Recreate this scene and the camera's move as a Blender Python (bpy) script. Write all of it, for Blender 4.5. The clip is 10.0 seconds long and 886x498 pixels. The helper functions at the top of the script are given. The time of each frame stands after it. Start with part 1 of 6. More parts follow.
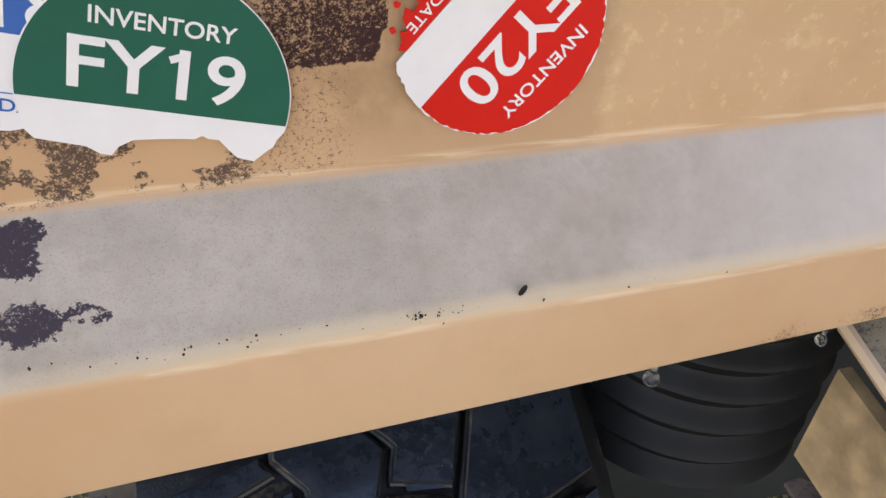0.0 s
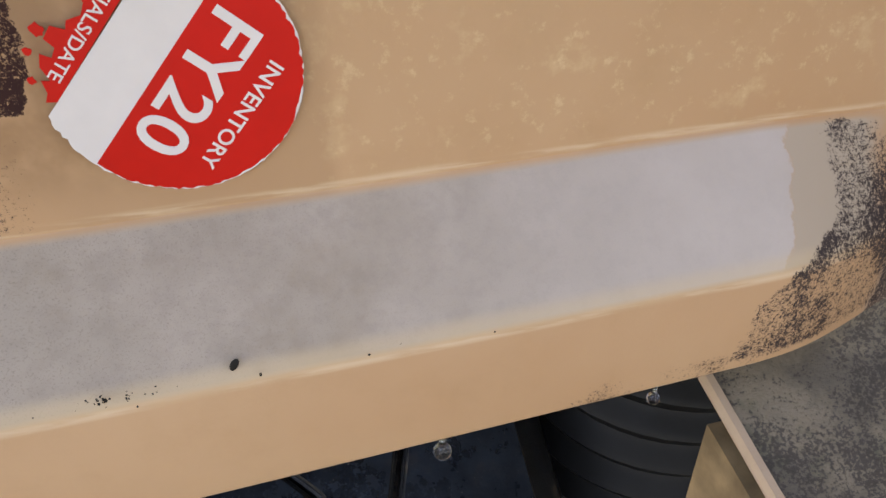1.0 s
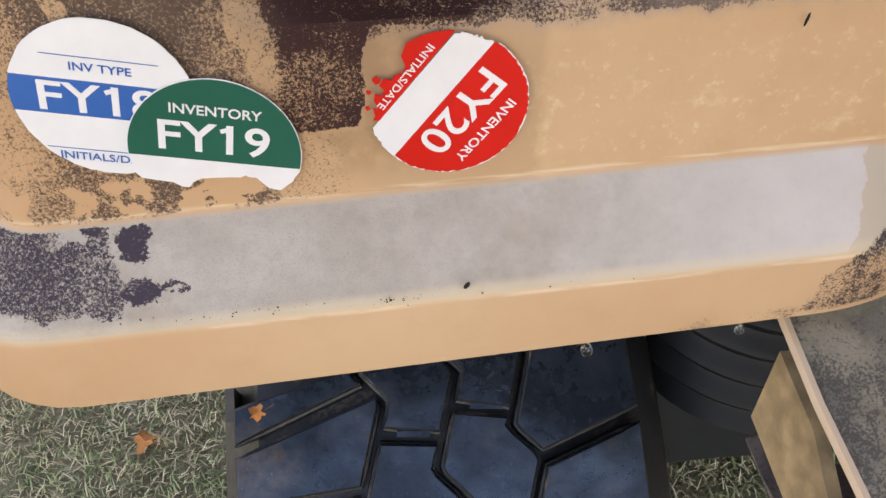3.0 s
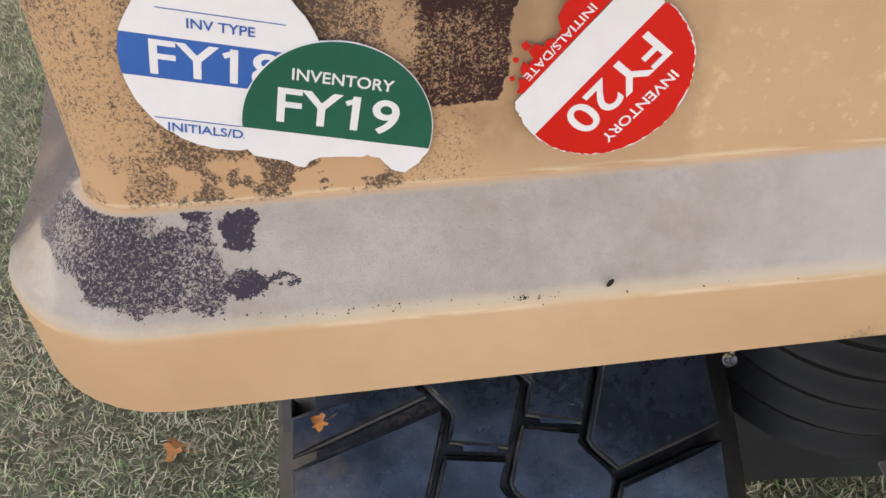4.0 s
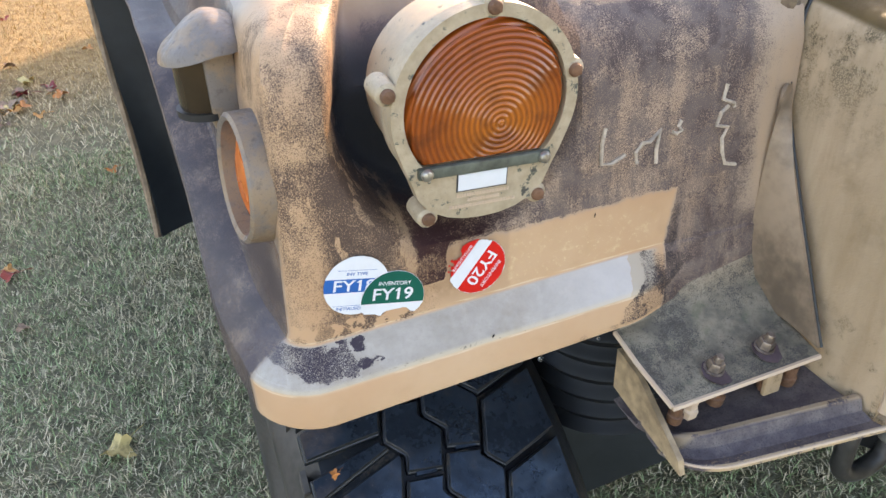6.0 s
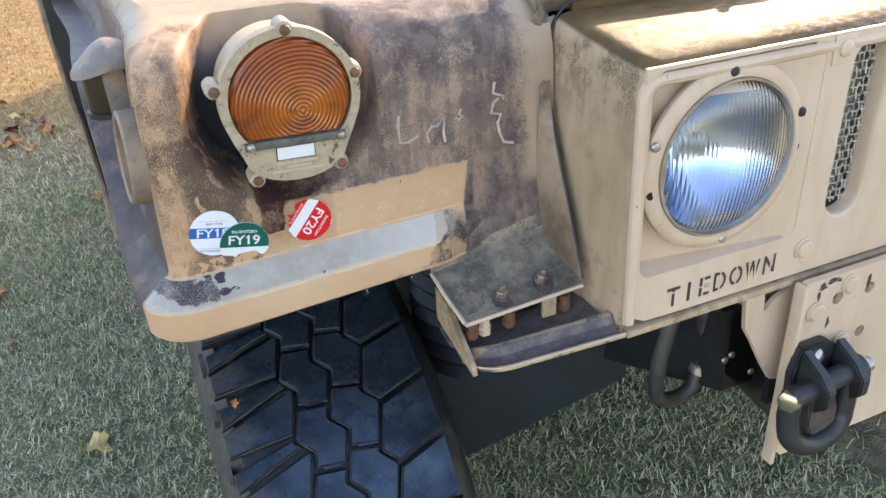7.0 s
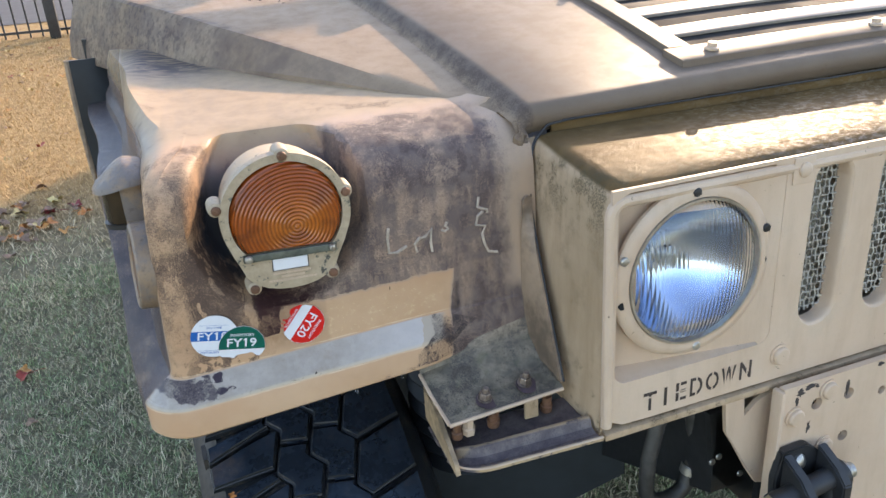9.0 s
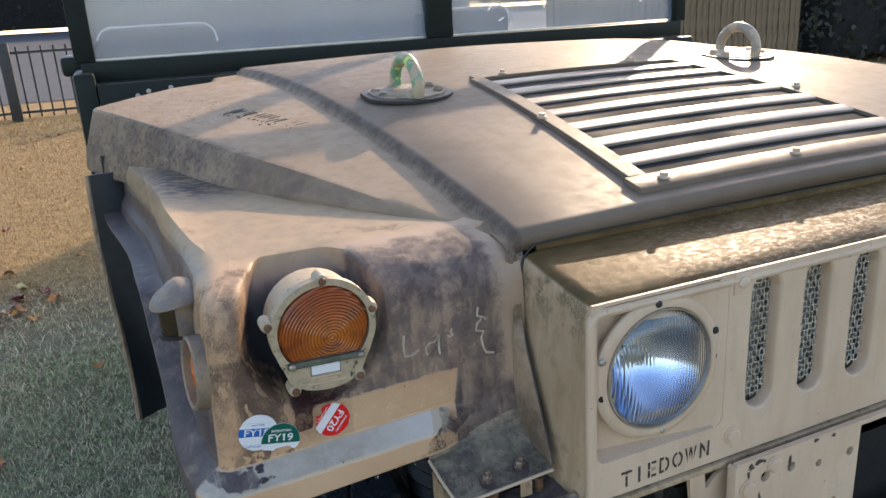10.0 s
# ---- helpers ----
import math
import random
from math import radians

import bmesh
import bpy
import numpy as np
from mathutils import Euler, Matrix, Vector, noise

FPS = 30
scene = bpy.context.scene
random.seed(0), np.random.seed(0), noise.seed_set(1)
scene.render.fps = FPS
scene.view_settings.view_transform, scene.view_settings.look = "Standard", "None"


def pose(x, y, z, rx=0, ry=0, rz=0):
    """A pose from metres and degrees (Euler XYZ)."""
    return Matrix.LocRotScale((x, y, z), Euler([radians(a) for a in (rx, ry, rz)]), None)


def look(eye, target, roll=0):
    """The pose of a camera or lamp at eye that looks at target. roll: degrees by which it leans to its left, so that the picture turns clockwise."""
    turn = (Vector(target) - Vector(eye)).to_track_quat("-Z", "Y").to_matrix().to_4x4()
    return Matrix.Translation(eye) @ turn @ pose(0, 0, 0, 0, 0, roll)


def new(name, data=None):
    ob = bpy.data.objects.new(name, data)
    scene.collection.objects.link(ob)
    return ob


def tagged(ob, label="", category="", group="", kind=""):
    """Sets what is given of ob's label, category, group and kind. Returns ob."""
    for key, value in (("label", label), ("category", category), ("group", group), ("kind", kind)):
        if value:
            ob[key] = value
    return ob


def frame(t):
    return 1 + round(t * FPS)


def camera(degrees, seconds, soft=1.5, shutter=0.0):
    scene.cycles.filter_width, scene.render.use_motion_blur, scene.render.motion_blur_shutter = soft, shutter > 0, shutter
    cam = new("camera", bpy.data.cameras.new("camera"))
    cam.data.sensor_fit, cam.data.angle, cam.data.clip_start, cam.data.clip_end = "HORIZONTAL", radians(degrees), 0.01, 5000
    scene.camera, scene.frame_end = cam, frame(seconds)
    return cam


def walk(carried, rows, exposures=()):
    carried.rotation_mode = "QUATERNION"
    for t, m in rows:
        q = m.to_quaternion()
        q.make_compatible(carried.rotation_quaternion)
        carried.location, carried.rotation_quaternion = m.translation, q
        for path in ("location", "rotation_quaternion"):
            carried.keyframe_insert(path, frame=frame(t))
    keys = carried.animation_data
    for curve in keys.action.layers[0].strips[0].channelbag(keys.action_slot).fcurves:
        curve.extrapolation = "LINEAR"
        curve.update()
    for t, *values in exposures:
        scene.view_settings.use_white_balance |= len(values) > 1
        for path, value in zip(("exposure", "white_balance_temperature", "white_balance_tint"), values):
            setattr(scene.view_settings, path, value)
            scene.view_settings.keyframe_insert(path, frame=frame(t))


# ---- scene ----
cam = camera(61.0, 10.0)
PATH = [
    (0, (-0.8891, 0.0015, 1.2057), (-0.3840, 1.3836, 0.1690), 5.20),
    (0.2, (-0.8716, -0.0084, 1.2079), (-0.5157, 1.4016, 0.1471), 1.71),
    (0.5, (-0.8573, -0.0107, 1.1987), (-0.4960, 1.3889, 0.1260), 1.67),
    (0.8, (-0.8395, -0.0022, 1.2031), (-0.4503, 1.4185, 0.1686), 1.32),
    (1, (-0.8212, 0.0036, 1.2034), (-0.4132, 1.4452, 0.2059), 0.64),
    (1.5, (-0.8021, 0.0028, 1.2044), (-0.4105, 1.4200, 0.1659), 0.23),
    (2, (-0.7905, -0.0100, 1.2250), (-0.4618, 1.3928, 0.1462), -0.77),
    (2.2, (-0.7920, -0.0290, 1.2390), (-0.4540, 1.5200, 0.0190), -0.40),
    (2.5, (-0.8061, -0.0566, 1.2644), (-0.5687, 1.2743, 0.0759), -0.26),
    (2.8, (-0.8400, -0.0560, 1.2680), (-0.5850, 1.4340, -0.0380), 0.10),
    (3, (-0.8519, -0.0420, 1.2652), (-0.7214, 1.2853, 0.0563), -0.90),
    (3.2, (-0.8724, -0.0377, 1.2559), (-0.7597, 1.2961, 0.0526), -0.86),
    (4.3, (-0.8821, -0.0221, 1.2449), (-0.8011, 1.3395, 0.0703), -1.46),
    (4.5, (-0.8796, -0.0273, 1.2490), (-0.7758, 1.3424, 0.0857), -1.51),
    (4.7, (-0.8849, -0.0515, 1.2634), (-0.7476, 1.3250, 0.1118), -1.14),
    (4.8, (-0.8919, -0.0724, 1.2781), (-0.7437, 1.3085, 0.1330), -1.43),
    (4.9, (-0.8979, -0.0948, 1.3077), (-0.7410, 1.2977, 0.1779), -1.71),
    (5, (-0.9059, -0.1141, 1.3397), (-0.7256, 1.2791, 0.2144), -1.87),
    (5.1, (-0.9220, -0.1353, 1.3574), (-0.6967, 1.2656, 0.2498), -1.43),
    (5.2, (-0.9357, -0.1572, 1.3729), (-0.6904, 1.2499, 0.2775), -2.10),
    (6.3, (-1.0267, -0.3318, 1.4611), (-0.4079, 1.1128, 0.5833), -2.15),
    (6.5, (-1.0018, -0.3804, 1.4727), (-0.3906, 1.0697, 0.5988), -2.73),
    (7, (-0.9508, -0.5214, 1.4749), (-0.3800, 0.9489, 0.6074), -3.76),
    (7.5, (-0.9305, -0.5649, 1.4846), (-0.3815, 0.9323, 0.6498), -3.89),
    (8, (-0.9331, -0.5729, 1.4927), (-0.4043, 0.9485, 0.6893), -3.84),
    (8.5, (-0.9364, -0.5721, 1.4917), (-0.4118, 0.9728, 0.7314), -3.90),
    (9, (-0.9217, -0.5679, 1.5184), (-0.3692, 0.9988, 0.8255), -3.91),
    (9.5, (-0.9141, -0.5989, 1.5817), (-0.3030, 0.9831, 0.9784), -3.86),
    (10, (-1.0174, -0.6676, 1.6152), (-0.3402, 0.9125, 1.0818), -3.42),
]
EXPOSURE = [(0, 2.15, 9000, 30), (0.5, 2.2, 9000, 30), (1.0, 1.9, 9100, 30), (1.5, 2.1, 9200, 31), (2.0, 2.1, 9200, 30), (2.5, 2.34, 9300, 30), (2.8, 2.42, 9300, 29), (3, 2.32, 9300, 29), (4.5, 2.2, 9300, 30), (5.0, 2.5, 8800, 25), (5.2, 2.5, 8500, 24), (6.5, 2.33, 7200, 19), (7.5, 2.24, 7100, 18.5), (8.5, 2.08, 7000, 18), (9.0, 1.95, 6850, 17), (9.5, 1.65, 6750, 16), (10, 1.45, 6700, 16)]
walk(cam, [(t, look(eye, target, roll)) for t, eye, target, roll in PATH], EXPOSURE)


# ---------- light ----------
SUN_AZ, SUN_EL = 45.0, 23.0
world = bpy.data.worlds.new("sky")
scene.world = world
world.use_nodes = True
wn = world.node_tree
sky = wn.nodes.new("ShaderNodeTexSky")
sky.sky_type = 'NISHITA'
sky.sun_disc = False
sky.sun_elevation = radians(SUN_EL)
sky.sun_rotation = radians(SUN_AZ)
wn.links.new(sky.outputs[0], wn.nodes["Background"].inputs[0])
wn.nodes["Background"].inputs[1].default_value = 0.15
sun = new("sun", bpy.data.lights.new("sun", 'SUN'))
sun.data.energy, sun.data.angle, sun.data.color = 2.3, radians(0.5), (1.0, 0.80, 0.55)
SD = Vector((math.sin(radians(SUN_AZ)) * math.cos(radians(SUN_EL)), math.cos(radians(SUN_AZ)) * math.cos(radians(SUN_EL)), math.sin(radians(SUN_EL))))
sun.matrix_world = look(SD * 20, (0, 0, 0))


# ---------- material helpers ----------
class Mat:
    """A small builder of node materials in object space."""

    def __init__(self, name, rough=0.6, metal=0.0, spec=0.5):
        self.m = bpy.data.materials.new(name)
        self.m.use_nodes = True
        self.t = self.m.node_tree
        self.b = self.t.nodes["Principled BSDF"]
        self.b.inputs["Roughness"].default_value = rough
        self.b.inputs["Metallic"].default_value = metal
        self.b.inputs["Specular IOR Level"].default_value = spec
        self.co = self.t.nodes.new("ShaderNodeTexCoord").outputs["Object"]
        self._xyz = None

    def put(self, sock, v):
        if isinstance(v, (int, float)):
            sock.default_value = v
        elif isinstance(v, (tuple, list)):
            sock.default_value = (*v, 1.0) if len(sock.default_value) == 4 and len(v) == 3 else v
        else:
            self.t.links.new(v, sock)

    def math(self, op, a, b=0.0, c=0.0, clamp=False):
        n = self.t.nodes.new("ShaderNodeMath")
        n.operation, n.use_clamp = op, clamp
        for s, v in zip(n.inputs, (a, b, c)):
            self.put(s, v)
        return n.outputs[0]

    def add(self, a, b): return self.math('ADD', a, b)
    def sub(self, a, b): return self.math('SUBTRACT', a, b)
    def mul(self, a, b): return self.math('MULTIPLY', a, b)
    def mx(self, a, b): return self.math('MAXIMUM', a, b)
    def mn(self, a, b): return self.math('MINIMUM', a, b)

    def xyz(self):
        if self._xyz is None:
            n = self.t.nodes.new("ShaderNodeSeparateXYZ")
            self.t.links.new(self.co, n.inputs[0])
            self._xyz = n.outputs
        return self._xyz

    def ramp(self, v, lo, hi, a=0.0, b=1.0):
        n = self.t.nodes.new("ShaderNodeMapRange")
        n.interpolation_type = 'SMOOTHSTEP'
        for s, q in zip(n.inputs[:5], (v, lo, hi, a, b)):
            self.put(s, q)
        return n.outputs[0]

    def noise(self, scale, detail=4.0, rough=0.55, stretch=None, lac=2.0):
        n = self.t.nodes.new("ShaderNodeTexNoise")
        n.inputs["Scale"].default_value = scale
        n.inputs["Detail"].default_value = detail
        n.inputs["Roughness"].default_value = rough
        src = self.co
        if stretch:
            mp = self.t.nodes.new("ShaderNodeMapping")
            mp.inputs["Scale"].default_value = stretch
            self.t.links.new(self.co, mp.inputs[0])
            src = mp.outputs[0]
        self.t.links.new(src, n.inputs["Vector"])
        return n.outputs[0]

    def mix(self, f, a, b):
        n = self.t.nodes.new("ShaderNodeMix")
        n.data_type = 'RGBA'
        self.put(n.inputs[0], f)
        self.put(n.inputs[6], a)
        self.put(n.inputs[7], b)
        return n.outputs[2]

    def island(self):
        return self.t.nodes.new("ShaderNodeNewGeometry").outputs["Random Per Island"]

    def random(self):
        return self.t.nodes.new("ShaderNodeObjectInfo").outputs["Random"]

    def bump(self, h, strength=0.3, dist=0.001):
        n = self.t.nodes.new("ShaderNodeBump")
        n.inputs["Strength"].default_value = strength
        n.inputs["Distance"].default_value = dist
        self.put(n.inputs["Height"], h)
        self.t.links.new(n.outputs[0], self.b.inputs["Normal"])

    def done(self, color=None, rough=None):
        if color is not None:
            self.put(self.b.inputs["Base Color"], color)
        if rough is not None:
            self.put(self.b.inputs["Roughness"], rough)
        return self.m


def plain(name, color, rough=0.6, metal=0.0, vary=0.25, scale=60.0, bump=0.15, spec=0.5):
    """A paint or metal with two scales of grain."""
    q = Mat(name, rough, metal, spec)
    n1, n2 = q.noise(scale, 5), q.noise(scale * 0.13, 3)
    k = q.add(q.mul(q.sub(n1, 0.5), vary), q.mul(q.sub(n2, 0.5), vary * 1.4))
    dark = tuple(c * 0.5 for c in color)
    light = tuple(min(1.0, c * 1.35) for c in color)
    col = q.mix(q.ramp(k, -0.35, 0.35), dark, light)
    q.bump(n1, bump, 0.0006)
    return q.done(col, q.ramp(n2, 0.25, 0.75, rough * 0.85, min(1.0, rough * 1.12)))


TAN = (0.52, 0.31, 0.172)
TAN_PALE = (0.57, 0.37, 0.222)
STAIN = (0.075, 0.042, 0.032)
PURPLE = (0.13, 0.095, 0.10)


def weathered(name, stain=0.5, rough=0.55, extra=None):
    """Old sand paint with dark purple-brown mottling; extra adds shaped wear."""
    q = Mat(name, rough, 0.0, 0.45)
    big, mid, fine, speck = q.noise(9, 4), q.noise(42, 5, 0.65), q.noise(260, 4, 0.6), q.noise(900, 3, 0.6)
    tan = q.mix(q.ramp(big, 0.3, 0.7), TAN, TAN_PALE)
    tan = q.mix(q.ramp(mid, 0.35, 0.8, 0.0, 0.4), tan, (0.33, 0.205, 0.11))
    tan = q.mix(q.ramp(q.noise(22, 4, 0.6, (1.0, 1.0, 0.3)), 0.4, 0.75, 0.0, 0.45), tan, (0.27, 0.175, 0.115))
    amount = q.ramp(q.add(q.mul(big, 0.75), q.mul(mid, 0.45)), 0.86 - stain * 0.55, 1.06 - stain * 0.55)
    if extra:
        amount = extra(q, amount, big, mid, fine, speck)
    grain = q.ramp(q.add(q.add(q.mul(fine, 0.6), q.mul(speck, 0.55)), q.mul(amount, 0.62)), 0.70, 1.02)
    dark = q.mix(q.ramp(mid, 0.4, 0.62), STAIN, PURPLE)
    col = q.mix(q.mul(grain, q.ramp(amount, 0.02, 0.3)), tan, dark)
    q.bump(q.add(fine, q.mul(mid, 0.8)), 0.22, 0.0008)
    return q, col, amount


def paint(name, stain=0.3, rough=0.5):
    q, col, amount = weathered(name, stain, rough)
    return q.done(col, q.ramp(amount, 0.0, 1.0, rough, rough + 0.15))


# the fender: clean repaint low on its face, staining above it and at its ends
def fender_material():
    q = Mat("fender paint", 0.5, 0.0, 0.18)
    x, y, z = q.xyz()
    z0 = z
    z = q.sub(z, q.mul(q.mul(q.mn(q.add(x, 0.71), 0.0), 0.036), q.ramp(z0, 1.18, 1.135)))
    big, mid, fine, speck = q.noise(9, 4), q.noise(45, 5, 0.65), q.noise(1100, 5, 0.75), q.noise(3000, 3, 0.6)
    streak = q.noise(40, 4, 0.6, (1.0, 1.0, 0.18))
    wob = q.sub(q.noise(70, 6, 0.7), 0.5)
    xx, zz = q.add(x, q.mul(wob, 0.016)), q.add(z, q.mul(q.sub(q.noise(62, 6, 0.7), 0.5), 0.014))
    front = q.mul(q.ramp(y, 0.27, 0.22), q.mx(q.ramp(x, -0.968, -0.962), q.ramp(y, 0.155, 0.145)))

    def inside(v, lo, hi, e=0.003):
        return q.mul(q.ramp(v, lo - e, lo + e), q.ramp(v, hi + e, hi - e))

    face = q.mul(front, q.ramp(z, 1.128, 1.136))
    upper = q.mul(face, q.ramp(q.sub(zz, q.mul(q.add(x, 0.75), 0.035)), 1.177, 1.181))
    right = q.mul(front, q.ramp(q.add(q.add(x, q.mul(wob, 0.008)), q.mul(q.sub(1.165, z), 0.14)), -0.668, -0.664))
    left = q.mul(q.mul(face, q.ramp(xx, -0.872, -0.884)), q.ramp(z, 1.290, 1.250))
    low = q.mul(left, q.ramp(zz, 1.148, 1.140))
    haze = q.mul(face, q.mul(q.ramp(x, -0.838, -0.868), q.ramp(x, -0.90, -0.88)))
    block = q.mul(q.mul(face, q.mul(q.ramp(xx, -0.890, -0.872), q.ramp(q.add(xx, q.mul(q.sub(z, 1.16), -0.25)), -0.8545, -0.8570))), q.ramp(q.add(z, q.mul(wob, 0.005)), 1.1535, 1.1555))
    band = q.mul(q.mul(face, inside(xx, -0.885, -0.805, 0.022)), q.mul(q.ramp(zz, 1.175, 1.181), q.ramp(zz, 1.212, 1.186)))
    west = q.ramp(x, -0.80, -0.87)
    cover = q.mul(upper, q.ramp(q.add(q.mul(streak, 0.35), q.add(q.mul(mid, 0.25), q.mul(q.noise(23, 5, 0.65), 0.4))), 0.40, 0.60, q.sub(0.455, q.mul(west, 0.06)), q.sub(0.59, q.mul(west, 0.08))))
    cover = q.mx(cover, q.mul(right, q.ramp(streak, 0.35, 0.65, 0.485, 0.56)))
    edging = q.mul(front, q.mul(q.ramp(q.add(x, q.mul(wob, 0.03)), -0.612, -0.584), q.ramp(z, 1.135, 1.16)))
    cover = q.mul(cover, q.sub(1.0, q.mul(edging, 0.28)))
    bell = q.mul(q.ramp(xx, -0.950, -0.925), q.ramp(xx, -0.872, -0.900))
    worm = q.mul(q.ramp(q.noise(75, 4, 0.55, (1.0, 1.0, 0.45)), 0.545, 0.575), q.ramp(z, 1.172, 1.185))
    cover = q.mx(cover, q.mul(q.mul(left, q.add(q.ramp(mid, 0.3, 0.7, q.add(0.40, q.ramp(z, 1.185, 1.215, 0.0, 0.07)), q.add(0.49, q.ramp(z, 1.185, 1.215, 0.0, 0.05))), q.mul(bell, 0.07))), q.sub(1.0, q.mul(worm, 0.3))))
    cover = q.mul(cover, q.sub(1.0, q.mul(low, q.ramp(mid, 0.52, 0.46))))
    cover = q.mx(cover, q.mul(haze, 0.42))
    cover = q.mx(cover, q.mul(q.ramp(block, 0.05, 0.95), q.ramp(mid, 0.35, 0.66, 0.51, 0.62)))
    cover = q.mx(cover, q.mul(band, q.ramp(mid, 0.35, 0.62, 0.50, 0.60)))
    ledge = q.mul(q.ramp(y, 0.20, 0.17), q.mul(q.ramp(z, 1.1095, 1.1108), q.ramp(z, 1.1338, 1.1322)))
    ragged = q.sub(q.noise(210, 6, 0.8), 0.5)
    wx, wz = q.add(x, q.add(q.mul(wob, 0.016), q.mul(ragged, 0.012))), q.add(z, q.add(q.mul(q.sub(q.noise(90, 6, 0.75), 0.5), 0.012), q.mul(ragged, -0.006)))

    def patch(cx, cz, rx, rz, e=0.22):
        d = q.math('SQRT', q.add(q.math('POWER', q.mul(q.sub(wx, cx), 1 / rx), 2.0), q.math('POWER', q.mul(q.sub(wz, cz), 1 / rz), 2.0)))
        return q.ramp(d, 1.0 + e, 1.0 - e)

    blob = q.mx(patch(-0.9510, 1.1220, 0.0205, 0.0088), q.mx(patch(-0.9345, 1.1195, 0.0075, 0.0068), patch(-0.9350, 1.1300, 0.0042, 0.0052)))
    dense = q.mx(patch(-0.9370, 1.1325, 0.0040, 0.0030), q.mx(patch(-0.9244, 1.1290, 0.0052, 0.0048), q.mx(patch(-0.9235, 1.1185, 0.0052, 0.0030), patch(-0.9160, 1.1190, 0.0048, 0.0009))))
    thin = q.mul(q.ramp(x, -0.925, -0.955), q.ramp(q.add(wz, q.mul(x, 0.25)), 0.8740, 0.8775))
    cover = q.mul(cover, q.sub(1.0, q.mul(ledge, q.ramp(xx, -0.694, -0.702))))
    marks = q.mx(q.mul(blob, q.ramp(mid, 0.35, 0.65, 0.505, 0.545)), q.mx(q.mul(dense, q.ramp(mid, 0.35, 0.62, 0.53, 0.63)), q.mul(thin, q.ramp(mid, 0.35, 0.65, 0.46, 0.55))))
    cover = q.mx(cover, q.mul(ledge, marks))
    lip = q.mul(front, q.ramp(z, 1.1115, 1.1085))
    cover = q.mul(cover, q.sub(1.0, q.mul(lip, q.ramp(q.add(xx, q.mul(q.sub(z, 1.09), -0.8)), -0.722, -0.732))))
    tail = q.mul(front, q.mul(inside(q.add(xx, q.mul(q.mn(q.mx(q.sub(1.117, z), 0.0), 0.0145), 1.7)), -0.697, -0.645, 0.004), q.mul(q.ramp(z, 1.082, 1.088), q.ramp(q.add(zz, q.mul(xx, 0.25)), 0.9625, 0.9595))))
    tail = q.mul(tail, q.ramp(q.add(xx, q.mul(q.sub(z, 1.09), -0.8)), -0.733, -0.726))
    tail = q.mx(tail, q.mul(front, q.mul(inside(q.add(xx, q.mul(q.sub(z, 1.15), -0.1)), -0.6655, -0.6585, 0.0015), inside(z, 1.132, 1.166, 0.004))))
    freckle = q.mul(q.mul(front, q.ramp(z, 1.094, 1.088)), inside(x, -0.775, -0.70, 0.02))
    cover = q.mx(cover, q.mul(freckle, q.ramp(mid, 0.42, 0.62, 0.34, 0.46)))
    cover = q.mx(cover, q.mul(tail, q.ramp(mid, 0.36, 0.64, 0.45, 0.57)))
    # top and flank of the fender: scattered scuffs
    flank = q.sub(1.0, front)
    side = q.mul(q.mul(flank, q.ramp(x, -0.935, -0.965)), q.ramp(z, 1.345, 1.325))
    cover = q.mx(cover, q.mul(side, q.ramp(mid, 0.3, 0.7, 0.48, 0.58)))
    cover = q.mx(cover, q.mul(flank, q.ramp(q.add(big, q.mul(mid, 0.5)), 0.76, 1.0, 0.25, 0.47)))
    grain = q.add(q.mul(fine, 0.65), q.mul(speck, 0.35))
    dark = q.ramp(grain, q.add(cover, 0.07), q.sub(cover, 0.045))
    tan = q.mix(q.ramp(big, 0.3, 0.7), TAN, TAN_PALE)
    tan = q.mix(q.ramp(mid, 0.45, 0.8, 0.0, 0.3), tan, (0.42, 0.26, 0.13))
    # fender top's tan darkened in the colour to offset its sunlight
    tan = q.mix(q.mul(flank, q.ramp(z, 1.30, 1.33)), tan, q.mix(q.ramp(mid, 0.35, 0.7), (0.43, 0.30, 0.175), (0.355, 0.25, 0.15)))
    old = q.mul(face, q.mul(q.ramp(q.add(x, q.mul(wob, 0.004)), -0.804, -0.808), q.ramp(x, -0.87, -0.85)))
    tan = q.mix(q.mul(old, 0.4), tan, (0.38, 0.235, 0.135))
    chalk = q.mul(q.mul(face, inside(x, -0.81, -0.68, 0.015)), inside(z, 1.137, 1.172, 0.008))
    tan = q.mix(q.mul(chalk, q.add(q.ramp(q.noise(260, 5, 0.7), 0.55, 0.72, 0.0, 0.45), q.ramp(q.noise(75, 5, 0.65), 0.58, 0.74, 0.05, 0.4))), tan, (0.74, 0.58, 0.34))
    purple = q.mx(q.mul(upper, q.sub(1.0, west)), q.mx(right, q.mx(ledge, side)))
    stain = q.mix(purple, (0.100, 0.064, 0.048), q.mix(q.ramp(mid, 0.4, 0.6), (0.085, 0.060, 0.056), (0.155, 0.115, 0.098)))
    stain = q.mix(q.mx(block, band), stain, (0.04, 0.016, 0.015))
    stain = q.mix(side, stain, (0.050, 0.036, 0.037))
    stain = q.mix(tail, stain, (0.05, 0.037, 0.036))
    stain = q.mix(q.mul(ledge, q.ramp(xx, -0.86, -0.88)), stain, (0.045, 0.034, 0.046))
    # grey ledge strip: worn paint with its sky reflection put into the colour
    grey = q.mix(q.ramp(q.noise(60, 3, 0.5), 0.35, 0.7), (0.375, 0.325, 0.270), (0.43, 0.375, 0.32))
